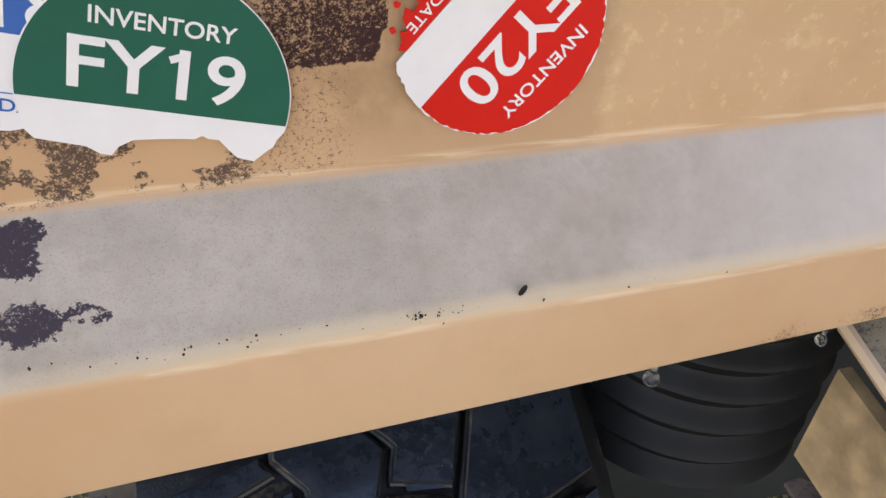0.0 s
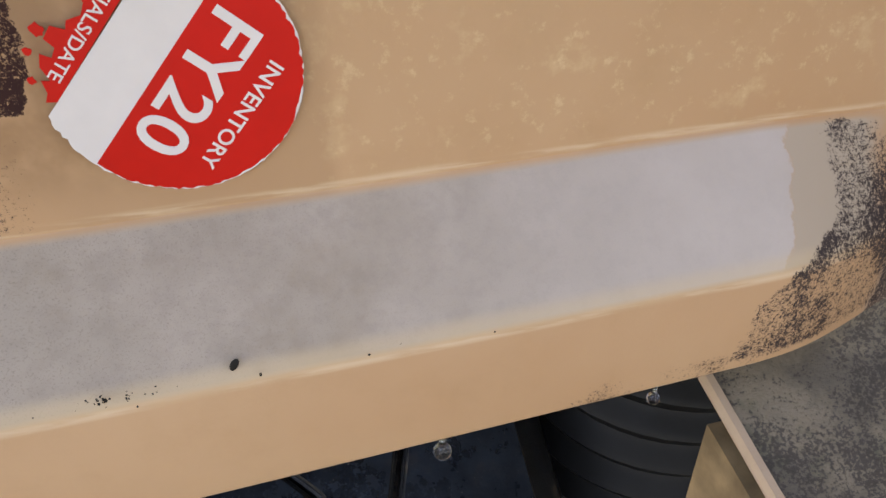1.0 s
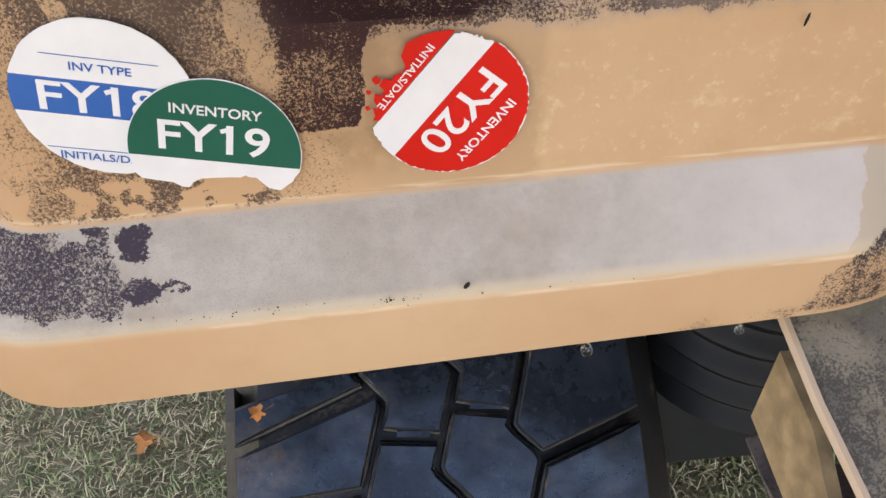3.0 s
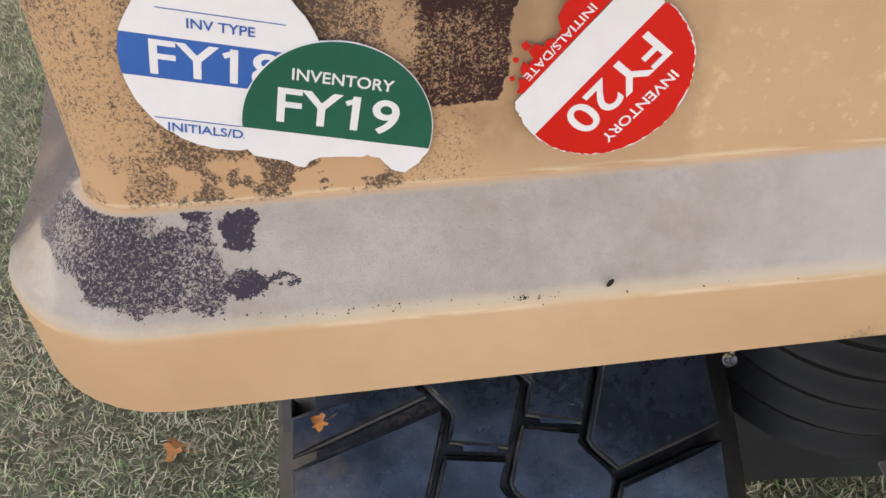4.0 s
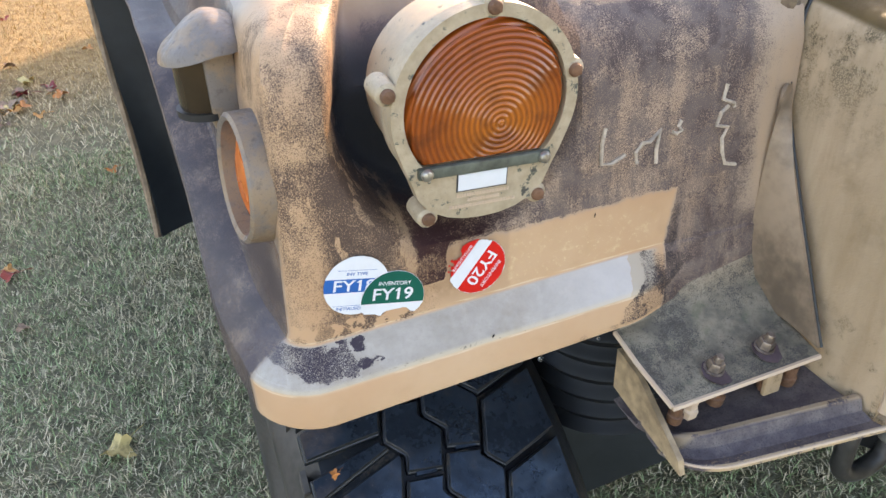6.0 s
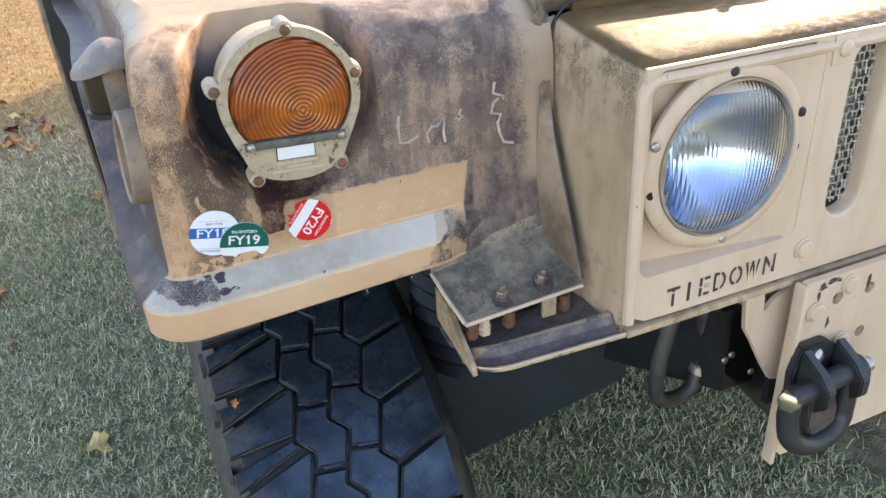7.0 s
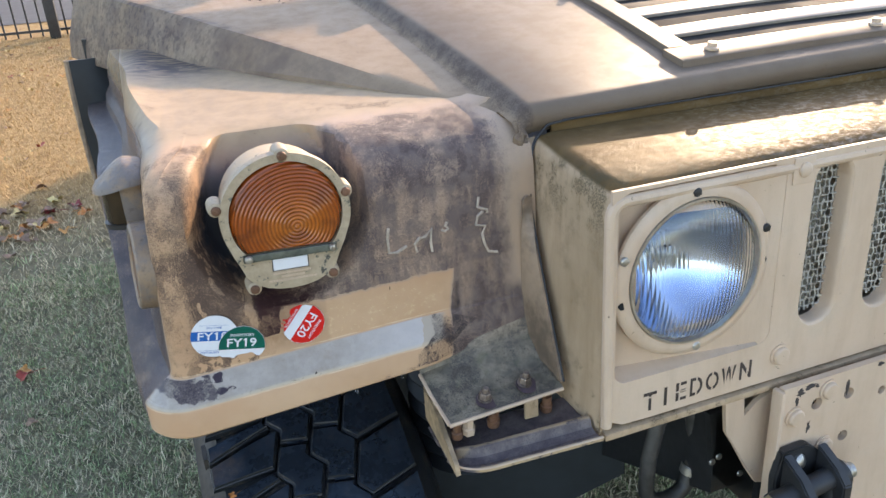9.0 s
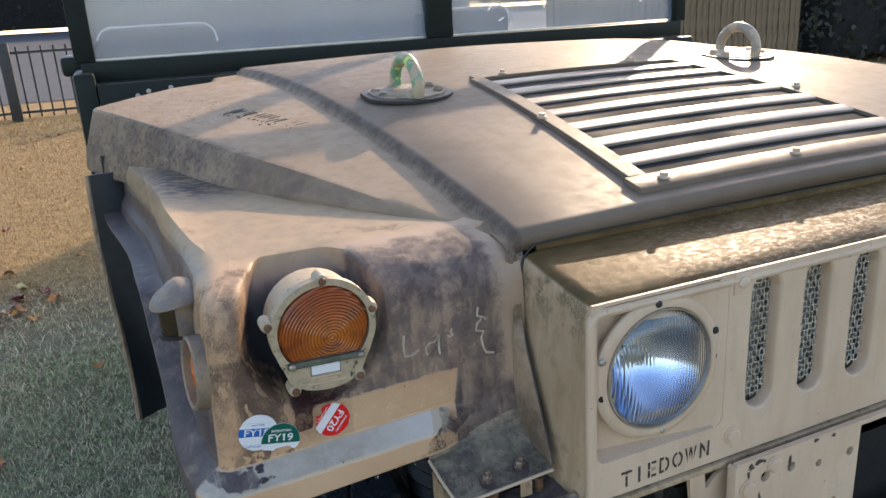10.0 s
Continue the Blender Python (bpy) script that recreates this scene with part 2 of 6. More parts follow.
    dust = q.mul(q.ramp(q.noise(2600, 4, 0.7), 0.53, 0.66), q.add(0.12, q.mul(q.ramp(x, -0.78, -0.88), 0.35)))
    grey = q.mix(dust, grey, (0.17, 0.14, 0.12))
    grey = q.mix(q.mul(q.ramp(q.noise(34, 5, 0.65), 0.48, 0.66, 0.0, 0.45), q.ramp(x, -0.75, -0.85)), grey, (0.30, 0.235, 0.165))
    grey = q.mix(q.ramp(q.noise(210, 5, 0.7), 0.42, 0.68, 0.0, 0.22), grey, (0.24, 0.20, 0.17))
    # paler to the right, where the sky's glare is painted in
    grey = q.mix(q.ramp(x, -0.82, -0.706, 0.0, 0.55), grey, (0.60, 0.55, 0.52))
    worn_sheen = q.mul(ledge, q.ramp(q.add(x, q.add(q.mul(wob, 0.011), q.mul(q.sub(z, 1.12), -0.4))), -0.7075, -0.7090))
    base = q.mix(worn_sheen, tan, grey)
    base = q.mix(q.mul(q.mul(ledge, q.sub(1.0, worn_sheen)), q.ramp(xx, -0.675, -0.685)), base, (0.45, 0.37, 0.285))
    # bright glint lines on the ledge's creases, painted into the colour
    thread = q.noise(30, 4, 0.6, (1.0, 1.0, 12.0))
    line = q.mul(front, q.mx(q.mul(inside(z, 1.1086, 1.1096, 0.0006), q.ramp(thread, 0.46, 0.62)), q.mul(inside(z, 1.1342, 1.1356, 0.0008), q.ramp(thread, 0.42, 0.60))))
    base = q.mix(q.mul(line, 0.5), base, (0.78, 0.66, 0.48))
    cream = q.mul(q.mul(front, inside(z, 1.1092, 1.1125, 0.0012)), q.ramp(big, 0.3, 0.6, 0.25, 0.6))
    base = q.mix(cream, base, (0.62, 0.48, 0.31))
    soft = q.mul(q.mul(face, inside(x, -0.876, -0.836, 0.010)), q.ramp(q.noise(70, 4, 0.6), 0.36, 0.62, 0.05, 0.5))
    soft = q.mul(soft, q.ramp(z, 1.136, 1.150))
    base = q.mix(soft, base, (0.24, 0.135, 0.07))
    brown = q.mul(q.mul(face, q.mul(q.ramp(xx, -0.93, -0.90), q.ramp(xx, -0.835, -0.86))), q.mul(q.ramp(zz, 1.155, 1.185), q.ramp(z, 1.270, 1.235)))
    base = q.mix(q.mul(brown, q.ramp(q.noise(50, 4, 0.6), 0.3, 0.6, 0.35, 0.8)), base, (0.26, 0.175, 0.115))
    veil = q.mul(q.mx(q.mul(upper, q.sub(1.0, west)), q.mx(q.mul(right, q.sub(1.0, worn_sheen)), side)), q.ramp(streak, 0.3, 0.7, 0.45, 0.8))
    base = q.mix(veil, base, q.mix(q.ramp(q.noise(15, 4, 0.6), 0.35, 0.65), (0.315, 0.24, 0.195), (0.385, 0.295, 0.235)))
    base = q.mix(q.mul(side, q.ramp(q.noise(28, 5, 0.65), 0.36, 0.60, 0.30, 0.95)), base, (0.085, 0.060, 0.056))
    base = q.mix(q.mul(edging, 0.5), base, (0.43, 0.31, 0.205))
    scrape = q.mul(side, q.ramp(q.noise(48, 6, 0.75, (1.0, 1.0, 0.5)), 0.52, 0.60))
    base = q.mix(q.mul(scrape, 0.6), base, (0.25, 0.18, 0.13))
    # pocket behind the lamp: its shade painted in over dark paint
    pocket_shade = q.mul(front, q.ramp(q.add(q.math('SQRT', q.add(q.math('POWER', q.add(x, 0.838), 2.0), q.math('POWER', q.sub(z, 1.268), 2.0))), q.mul(wob, 0.03)), 0.086, 0.070))
    col = q.mix(dark, base, stain)
    col = q.mix(q.mul(pocket_shade, q.ramp(z, 1.185, 1.20)), col, q.mix(q.ramp(z, 1.285, 1.32), (0.022, 0.024, 0.028), (0.12, 0.095, 0.09)))
    scuff = q.mul(q.mul(inside(x, -0.965, -0.84, 0.03), inside(y, 0.57, 0.86, 0.06)), q.ramp(z, 1.335, 1.35))
    col = q.mix(q.mul(scuff, q.ramp(q.noise(24, 4, 0.6), 0.35, 0.6, 0.1, 0.6)), col, (0.17, 0.125, 0.105))
    scuff = q.mul(scuff, q.ramp(q.noise(70, 6, 0.7, (0.45, 1.3, 1.0)), 0.42, 0.55))
    col = q.mix(q.mul(scuff, 0.95), col, (0.05, 0.04, 0.042))
    q.bump(q.add(q.mul(fine, q.add(0.25, dark)), q.mul(mid, 0.5)), 0.3, 0.0007)
    gloss = q.mx(side, q.mul(q.ramp(x, -0.972, -0.980), q.ramp(z, 1.112, 1.116)))
    q.put(q.b.inputs["Specular IOR Level"], q.add(0.18, q.mul(gloss, 0.35)))
    return q.done(col, q.sub(q.ramp(dark, 0.0, 1.0, 0.42, 0.7), q.mul(gloss, 0.2)))


M_FENDER = fender_material()


def hood_material():
    """Smooth brown-tan gel coat with faint cloudiness, dark scuffs and painted shade in the creases, and grit."""
    q = Mat("hood paint", 0.5, 0.0, 0.1)
    x, y, z = q.xyz()
    big, mid, fine = q.noise(5, 3), q.noise(38, 5, 0.65), q.noise(420, 4, 0.7)
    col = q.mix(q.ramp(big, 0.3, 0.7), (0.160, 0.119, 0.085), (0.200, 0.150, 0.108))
    # left of the step paler: its stronger sunlight put into the colour
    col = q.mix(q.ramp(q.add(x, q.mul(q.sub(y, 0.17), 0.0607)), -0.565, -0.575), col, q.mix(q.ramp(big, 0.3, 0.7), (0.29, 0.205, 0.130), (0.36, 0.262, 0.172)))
    col = q.mix(q.ramp(mid, 0.42, 0.78, 0.0, 0.35), col, (0.17, 0.115, 0.08))
    col = q.mix(q.ramp(fine, 0.56, 0.72, 0.0, 0.45), col, (0.12, 0.085, 0.065))
    # step's shade painted in with slight soot; rubbed soot in the wedge's foot
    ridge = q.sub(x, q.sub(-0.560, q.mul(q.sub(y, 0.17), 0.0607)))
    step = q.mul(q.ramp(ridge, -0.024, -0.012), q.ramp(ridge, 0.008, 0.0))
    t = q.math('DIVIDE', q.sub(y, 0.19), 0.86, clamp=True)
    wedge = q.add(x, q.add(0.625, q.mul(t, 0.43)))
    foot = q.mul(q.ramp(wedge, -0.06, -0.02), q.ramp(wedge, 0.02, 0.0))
    soot_and_shade = q.mx(q.mul(step, q.ramp(q.add(q.mul(mid, 0.5), q.mul(fine, 0.5)), 0.40, 0.60, 0.2, 0.9)), q.mul(foot, q.mul(q.ramp(q.noise(120, 5, 0.65, (0.35, 1.2, 1.0)), 0.52, 0.66), q.ramp(t, 0.35, 0.75))))
    # wedge slope browner: its shaded side painted in along with brown stains
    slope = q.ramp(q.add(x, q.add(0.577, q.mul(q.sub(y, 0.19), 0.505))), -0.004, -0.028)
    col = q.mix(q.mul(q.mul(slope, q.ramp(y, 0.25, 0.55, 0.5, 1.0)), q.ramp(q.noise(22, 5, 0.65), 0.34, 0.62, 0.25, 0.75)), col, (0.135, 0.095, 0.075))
    worn = q.mul(q.mul(slope, q.ramp(y, 0.50, 0.72)), q.ramp(q.noise(85, 6, 0.7, (0.4, 1.2, 1.0)), 0.50, 0.60))
    soot_and_shade = q.mx(soot_and_shade, q.mul(worn, 0.8))
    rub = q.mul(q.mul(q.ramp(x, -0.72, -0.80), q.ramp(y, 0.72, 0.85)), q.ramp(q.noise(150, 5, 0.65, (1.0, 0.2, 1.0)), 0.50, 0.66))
    col = q.mix(q.mul(q.mx(soot_and_shade, q.mul(rub, 0.5)), 0.7), col, (0.055, 0.04, 0.036))
    q.bump(q.add(q.mul(fine, 0.7), mid), 0.25, 0.0008)
    return q.done(col, q.ramp(mid, 0.3, 0.7, 0.42, 0.58))


M_HOOD = hood_material()


def nacelle_material():
    """Sand paint gone brown on the side, with run-down grime and the top's warm sunlight tinted in."""
    q = Mat("nacelle paint", 0.5, 0.0, 0.04)
    x, y, z = q.xyz()
    big, mid, fine, speck = q.noise(11, 4), q.noise(60, 5, 0.65), q.noise(700, 4, 0.7), q.noise(2200, 3, 0.6)
    run = q.noise(55, 5, 0.6, (1.0, 1.0, 0.14))
    col = q.mix(q.ramp(big, 0.3, 0.7), (0.44, 0.315, 0.195), (0.53, 0.385, 0.25))
    col = q.mix(q.ramp(run, 0.36, 0.74, 0.0, 0.45), col, (0.31, 0.205, 0.11))
    col = q.mix(q.ramp(q.noise(24, 5, 0.65), 0.50, 0.72, 0.0, 0.5), col, (0.27, 0.19, 0.11))
    # top's warm sunlit tone put into the colour, darkened against the sun
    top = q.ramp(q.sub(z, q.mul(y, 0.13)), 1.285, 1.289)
    sun_gold = q.mix(q.ramp(q.noise(30, 5, 0.6, (0.4, 1.0, 1.0)), 0.35, 0.65), (0.070, 0.040, 0.011), (0.120, 0.071, 0.023))
    col = q.mix(q.mul(top, 0.9), col, sun_gold)
    edge = q.mul(q.ramp(z, 1.20, 1.285), q.ramp(z, 1.306, 1.294))
    soot = q.mx(q.mul(edge, q.ramp(q.add(mid, q.mul(run, 0.6)), 0.72, 0.90)), q.mul(q.ramp(z, 1.12, 1.05), q.ramp(mid, 0.5, 0.68)))
    grain = q.ramp(q.add(q.mul(fine, 0.6), q.mul(speck, 0.4)), 0.42, 0.56)
    col = q.mix(q.mul(q.mul(soot, 0.9), grain), col, (0.085, 0.072, 0.042))
    col = q.mix(q.ramp(fine, 0.6, 0.75, 0.0, 0.35), col, (0.15, 0.10, 0.06))
    q.bump(q.add(q.mul(fine, 0.8), q.mul(mid, 1.6)), 0.5, 0.0014)
    q.put(q.b.inputs["Specular IOR Level"], q.add(0.03, q.mul(q.mul(top, q.ramp(x, -0.46, -0.30)), q.ramp(q.noise(170, 4, 0.65, (0.6, 1.0, 1.0)), 0.50, 0.60, 0.0, 0.3))))
    return q.done(col, q.ramp(mid, 0.3, 0.7, 0.30, 0.52))


def panel_material(name, wear=0.3):
    """Thin sand paint on steel: faint clouds, grime runs and small chips."""
    q = Mat(name, 0.5, 0.0, 0.4)
    big, mid, fine = q.noise(8, 4), q.noise(70, 5, 0.65), q.noise(600, 4, 0.7)
    run = q.noise(45, 4, 0.6, (1.0, 1.0, 0.2))
    col = q.mix(q.ramp(big, 0.3, 0.7), (0.55, 0.395, 0.27), (0.62, 0.465, 0.33))
    col = q.mix(q.ramp(run, 0.42, 0.78, 0.0, 0.35), col, (0.40, 0.28, 0.18))
    col = q.mix(q.ramp(q.noise(16, 5, 0.7), 0.52, 0.78, 0.0, 0.3), col, (0.40, 0.33, 0.25))
    chips = q.mul(q.ramp(mid, 0.70 - wear * 0.2, 0.715 - wear * 0.2), q.ramp(fine, 0.38, 0.5))
    col = q.mix(q.mul(chips, 0.85), col, (0.10, 0.075, 0.05))
    col = q.mix(q.ramp(fine, 0.58, 0.75, 0.0, 0.3), col, (0.2, 0.15, 0.1))
    q.bump(q.add(q.mul(fine, 0.5), mid), 0.25, 0.0008)
    return q.done(col, q.ramp(mid, 0.3, 0.7, 0.42, 0.6))


def lamp_material():
    """Lamp casting: pale sand over olive primer, chipped in flakes."""
    q = Mat("lamp paint", 0.5, 0.0, 0.4)
    mid, fine, flake = q.noise(120, 5, 0.65), q.noise(800, 4, 0.7), q.noise(95, 6, 0.75)
    col = q.mix(q.ramp(mid, 0.3, 0.7), (0.36, 0.275, 0.175), (0.46, 0.36, 0.24))
    col = q.mix(q.ramp(flake, 0.60, 0.615, 0.0, 0.9), col, (0.115, 0.12, 0.09))
    col = q.mix(q.ramp(flake, 0.635, 0.65, 0.0, 0.8), col, (0.05, 0.045, 0.038))
    col = q.mix(q.ramp(fine, 0.58, 0.75, 0.0, 0.4), col, (0.18, 0.14, 0.1))
    q.bump(q.add(fine, q.mul(flake, 1.5)), 0.3, 0.0008)
    return q.done(col, q.ramp(mid, 0.3, 0.7, 0.42, 0.6))


M_NACELLE = nacelle_material()
M_PANEL = panel_material("sand panel paint", 0.04)
M_RING = panel_material("headlight ring paint", 0.1)
M_LAMP = lamp_material()
def plate_material():
    q = Mat("bare worn steel", 0.55, 0.15)
    a, b, c = q.noise(26, 5, 0.65), q.noise(160, 5, 0.7), q.noise(1000, 4, 0.7)
    col = q.mix(q.ramp(q.noise(48, 5, 0.65), 0.36, 0.64), (0.135, 0.115, 0.085), (0.265, 0.22, 0.155))
    col = q.mix(q.ramp(q.noise(55, 4, 0.6), 0.56, 0.68, 0.0, 0.5), col, (0.085, 0.095, 0.05))
    col = q.mix(q.ramp(q.xyz()[2], 1.075, 1.10, 0.0, 0.6), col, (0.36, 0.27, 0.18))
    cover = q.ramp(q.add(q.mul(a, 0.7), q.mul(b, 0.3)), 0.38, 0.60, 0.34, 0.55)
    col = q.mix(q.ramp(c, q.add(cover, 0.06), q.sub(cover, 0.05), 0.0, 0.8), col, (0.052, 0.044, 0.038))
    q.bump(q.add(b, c), 0.35, 0.001)
    return q.done(col, q.ramp(b, 0.3, 0.7, 0.4, 0.7))


M_PLATE = plate_material()
M_RUST = plain("rusty bolt", (0.20, 0.10, 0.055), 0.7, 0.3, 0.6, 300, 0.4)
M_ZINC = plain("zinc bolt", (0.5, 0.48, 0.43), 0.38, 0.9, 0.3, 300, 0.2)
M_ROD = plain("green rod paint", (0.012, 0.05, 0.034), 0.4, 0.0, 0.3, 80)
M_GREEN = plain("dark green paint", (0.011, 0.016, 0.014), 0.45, 0.0, 0.4, 50, spec=0.18)


def flank_material():
    """Lamp castings on the flank: tan worn through to mauve-grey primer."""
    q = Mat("worn casting paint", 0.42, 0.0, 0.4)
    a, b, c = q.noise(32, 5, 0.65), q.noise(150, 5, 0.7), q.noise(700, 4, 0.7)
    col = q.mix(q.ramp(a, 0.42, 0.58), (0.27, 0.185, 0.115), (0.19, 0.155, 0.13))
    col = q.mix(q.ramp(b, 0.55, 0.70, 0.0, 0.6), col, (0.10, 0.075, 0.065))
    col = q.mix(q.ramp(c, 0.56, 0.72, 0.0, 0.5), col, (0.06, 0.045, 0.04))
    q.bump(q.add(b, c), 0.35, 0.0008)
    return q.done(col, q.ramp(b, 0.3, 0.7, 0.32, 0.55))


M_FLANK = flank_material()
M_SHIELD = plain("black splash rubber", (0.024, 0.029, 0.034), 0.4, 0.0, 0.5, 30, 0.3)
M_BLACK = plain("black painted steel", (0.026, 0.026, 0.026), 0.45, 0.1, 0.6, 90)
# near black, stands in for shade in gaps and colours dark specks
M_SHADE_SPECK = plain("dark cavity", (0.006, 0.006, 0.006), 0.9)


def rubber_material():
    """Wet black tyre rubber tinted with blue sky reflection, with a brown coat and grit in places."""
    q = Mat("tyre rubber", 0.2, 0.0, 0.8)
    # blue tint strengthens the sky's reflection in the rubber
    q.b.inputs["Specular Tint"].default_value = (0.55, 0.76, 1.0, 1.0)
    a, b, c = q.noise(14, 4, 0.6), q.noise(160, 5, 0.7), q.noise(700, 3)
    col = q.mix(q.ramp(b, 0.3, 0.7), (0.010, 0.014, 0.020), (0.019, 0.025, 0.033))
    col = q.mix(q.mul(q.ramp(a, 0.54, 0.68), q.ramp(b, 0.35, 0.6, 0.3, 0.7)), col, (0.085, 0.055, 0.034))
    col = q.mix(q.ramp(c, 0.70, 0.74, 0.0, 0.7), col, (0.30, 0.28, 0.25))
    q.bump(q.add(q.mul(b, 0.12), q.mul(q.noise(20, 2, 0.4), 2.0)), 0.5, 0.006)
    q.put(q.b.inputs["Specular IOR Level"], q.ramp(q.noise(17, 3, 0.5), 0.36, 0.66, 0.42, 0.95))
    return q.done(col, q.ramp(q.add(a, q.mul(b, 0.4)), 0.45, 0.85, 0.10, 0.42))


M_RUBBER = rubber_material()
M_WHITE = plain("white sticker paper", (0.82, 0.82, 0.83), 0.45, 0.0, 0.06, 200, 0.05)
M_SGREEN = plain("green sticker ink", (0.0, 0.105, 0.068), 0.55, 0.0, 0.1, 150, 0.05, 0.2)
M_SRED = plain("red sticker ink", (0.70, 0.012, 0.006), 0.55, 0.0, 0.1, 150, 0.05, 0.3)
M_SBLUE = plain("blue sticker ink", (0.004, 0.115, 0.40), 0.4, 0.0, 0.1, 150, 0.05)
M_STENCIL = plain("stencil ink", (0.05, 0.035, 0.028), 0.7, 0.0, 0.6, 200)
M_MARK = plain("worn black marker", (0.05, 0.04, 0.036), 0.7, 0.0, 0.6, 200)
M_CORE = plain("dusty radiator fins", (0.34, 0.31, 0.24), 0.8, 0.0, 0.4, 120)
M_MESH = plain("galvanised mesh", (0.55, 0.50, 0.42), 0.5, 0.1, 0.4, 200)


# ---------- mesh helpers ----------
def finish(me, mat, smooth=35.0):
    me.materials.append(mat)
    me.polygons.foreach_set("use_smooth", [True] * len(me.polygons))
    me.set_sharp_from_angle(angle=radians(smooth))
    me.update()
    return me


def part(name, bm, mat, parent=None, label="", smooth=35.0, flip=True):
    """Links a bmesh as one mesh object under a thing or a part."""
    if flip:
        bmesh.ops.recalc_face_normals(bm, faces=bm.faces)
    me = bpy.data.meshes.new(name)
    bm.to_mesh(me)
    bm.free()
    finish(me, mat, smooth)
    ob = new(name, me)
    ob.parent = parent
    if label:
        tagged(ob, label)
    return ob


def again(ob, m, parent=None):
    """The same mesh at another pose, as an object of its own."""
    o = new(ob.name.split(".")[0], ob.data)
    o.matrix_world = m
    o.parent = parent or ob.parent
    return o


def thing(name, label, category, group="", at=(0, 0, 0)):
    ob = new(name)
    ob.location = at
    return tagged(ob, label, category, group)


def box(bm, lo, hi, bevel=0.0, m=None):
    r = bmesh.ops.create_cube(bm, size=1.0)
    vs = r["verts"]
    c = [(a + b) / 2 for a, b in zip(lo, hi)]
    d = [b - a for a, b in zip(lo, hi)]
    for v in vs:
        v.co = Vector((c[i] + v.co[i] * d[i] for i in range(3)))
    if m is not None:
        bmesh.ops.transform(bm, matrix=m, verts=vs)
    if bevel:
        es = list({e for v in vs for e in v.link_edges})
        bmesh.ops.bevel(bm, geom=es, offset=bevel, segments=2, affect='EDGES', profile=0.6)
    return bm


def lathe(bm, prof, m, seg=40, close=True):
    """prof: (radius, height) pairs, turned round m's z axis."""
    rings = []
    for r, h in prof:
        if r < 1e-6:
            rings.append([bm.verts.new(m @ Vector((0, 0, h)))])
        else:
            rings.append([bm.verts.new(m @ Vector((r * math.cos(2 * math.pi * i / seg), r * math.sin(2 * math.pi * i / seg), h))) for i in range(seg)])
    for a, b in zip(rings, rings[1:]):
        for i in range(seg):
            j = (i + 1) % seg
            q = [a[i % len(a)], a[j % len(a)], b[j % len(b)], b[i % len(b)]]
            q = list(dict.fromkeys(q))
            if len(q) > 2:
                bm.faces.new(q)
    return bm


def axis(p, d):
    """A pose at p whose z axis points along d."""
    return Matrix.Translation(p) @ Vector(d).to_track_quat('Z', 'Y').to_matrix().to_4x4()


def prism(bm, pts, m, depth):
    """A flat outline, pulled out along m's z axis."""
    a = [bm.verts.new(m @ Vector((x, y, 0))) for x, y in pts]
    b = [bm.verts.new(m @ Vector((x, y, depth))) for x, y in pts]
    bm.faces.new(a[::-1])
    bm.faces.new(b)
    n = len(pts)
    for i in range(n):
        bm.faces.new((a[i], a[(i + 1) % n], b[(i + 1) % n], b[i]))
    return bm


def tube(bm, path, r, seg=10, closed=False, caps=True):
    """A round bar along a path."""
    path = [Vector(p) for p in path]
    rings, n = [], len(path)
    for i, p in enumerate(path):
        a = path[(i - 1) % n] if closed else path[max(i - 1, 0)]
        b = path[(i + 1) % n] if closed else path[min(i + 1, n - 1)]
        m = axis(p, b - a)
        rings.append([bm.verts.new(m @ Vector((r * math.cos(2 * math.pi * k / seg), r * math.sin(2 * math.pi * k / seg), 0))) for k in range(seg)])
    for i in range(n if closed else n - 1):
        a, b = rings[i], rings[(i + 1) % n]
        # match the nearest start, so that the bar does not twist
        k0 = min(range(seg), key=lambda k: (b[k].co - a[0].co).length)
        for k in range(seg):
            bm.faces.new((a[k], a[(k + 1) % seg], b[(k + 1 + k0) % seg], b[(k + k0) % seg]))
    if not closed and caps:
        bm.faces.new(rings[0][::-1])
        bm.faces.new(rings[-1])
    return bm


def grid(bm, rows, closed=False):
    """Faces over rows of points of equal length."""
    vs = [[bm.verts.new(p) for p in row] for row in rows]
    for a, b in zip(vs, vs[1:]):
        for i in range(len(a) - 1):
            bm.faces.new((a[i], a[i + 1], b[i + 1], b[i]))
    return vs


def thicken(bm, t):
    """Gives a sheet its thickness, inwards, along the points' own normals."""
    bmesh.ops.recalc_face_normals(bm, faces=bm.faces)
    bm.normal_update()
    old = list(bm.faces)
    twin = {v: bm.verts.new(v.co - v.normal * t) for v in list(bm.verts)}
    rim = [e for e in bm.edges if e.is_boundary]
    loops = [(e.verts[0], e.verts[1]) for e in rim]
    for f in old:
        bm.faces.new([twin[v] for v in reversed(f.verts)])
    for p, q in loops:
        bm.faces.new((p, q, twin[q], twin[p]))


def grid_sheet(rows, t):
    """A bmesh sheet over rows of points, with its thickness."""
    bm = bmesh.new()
    grid(bm, rows)
    thicken(bm, t)
    return bm


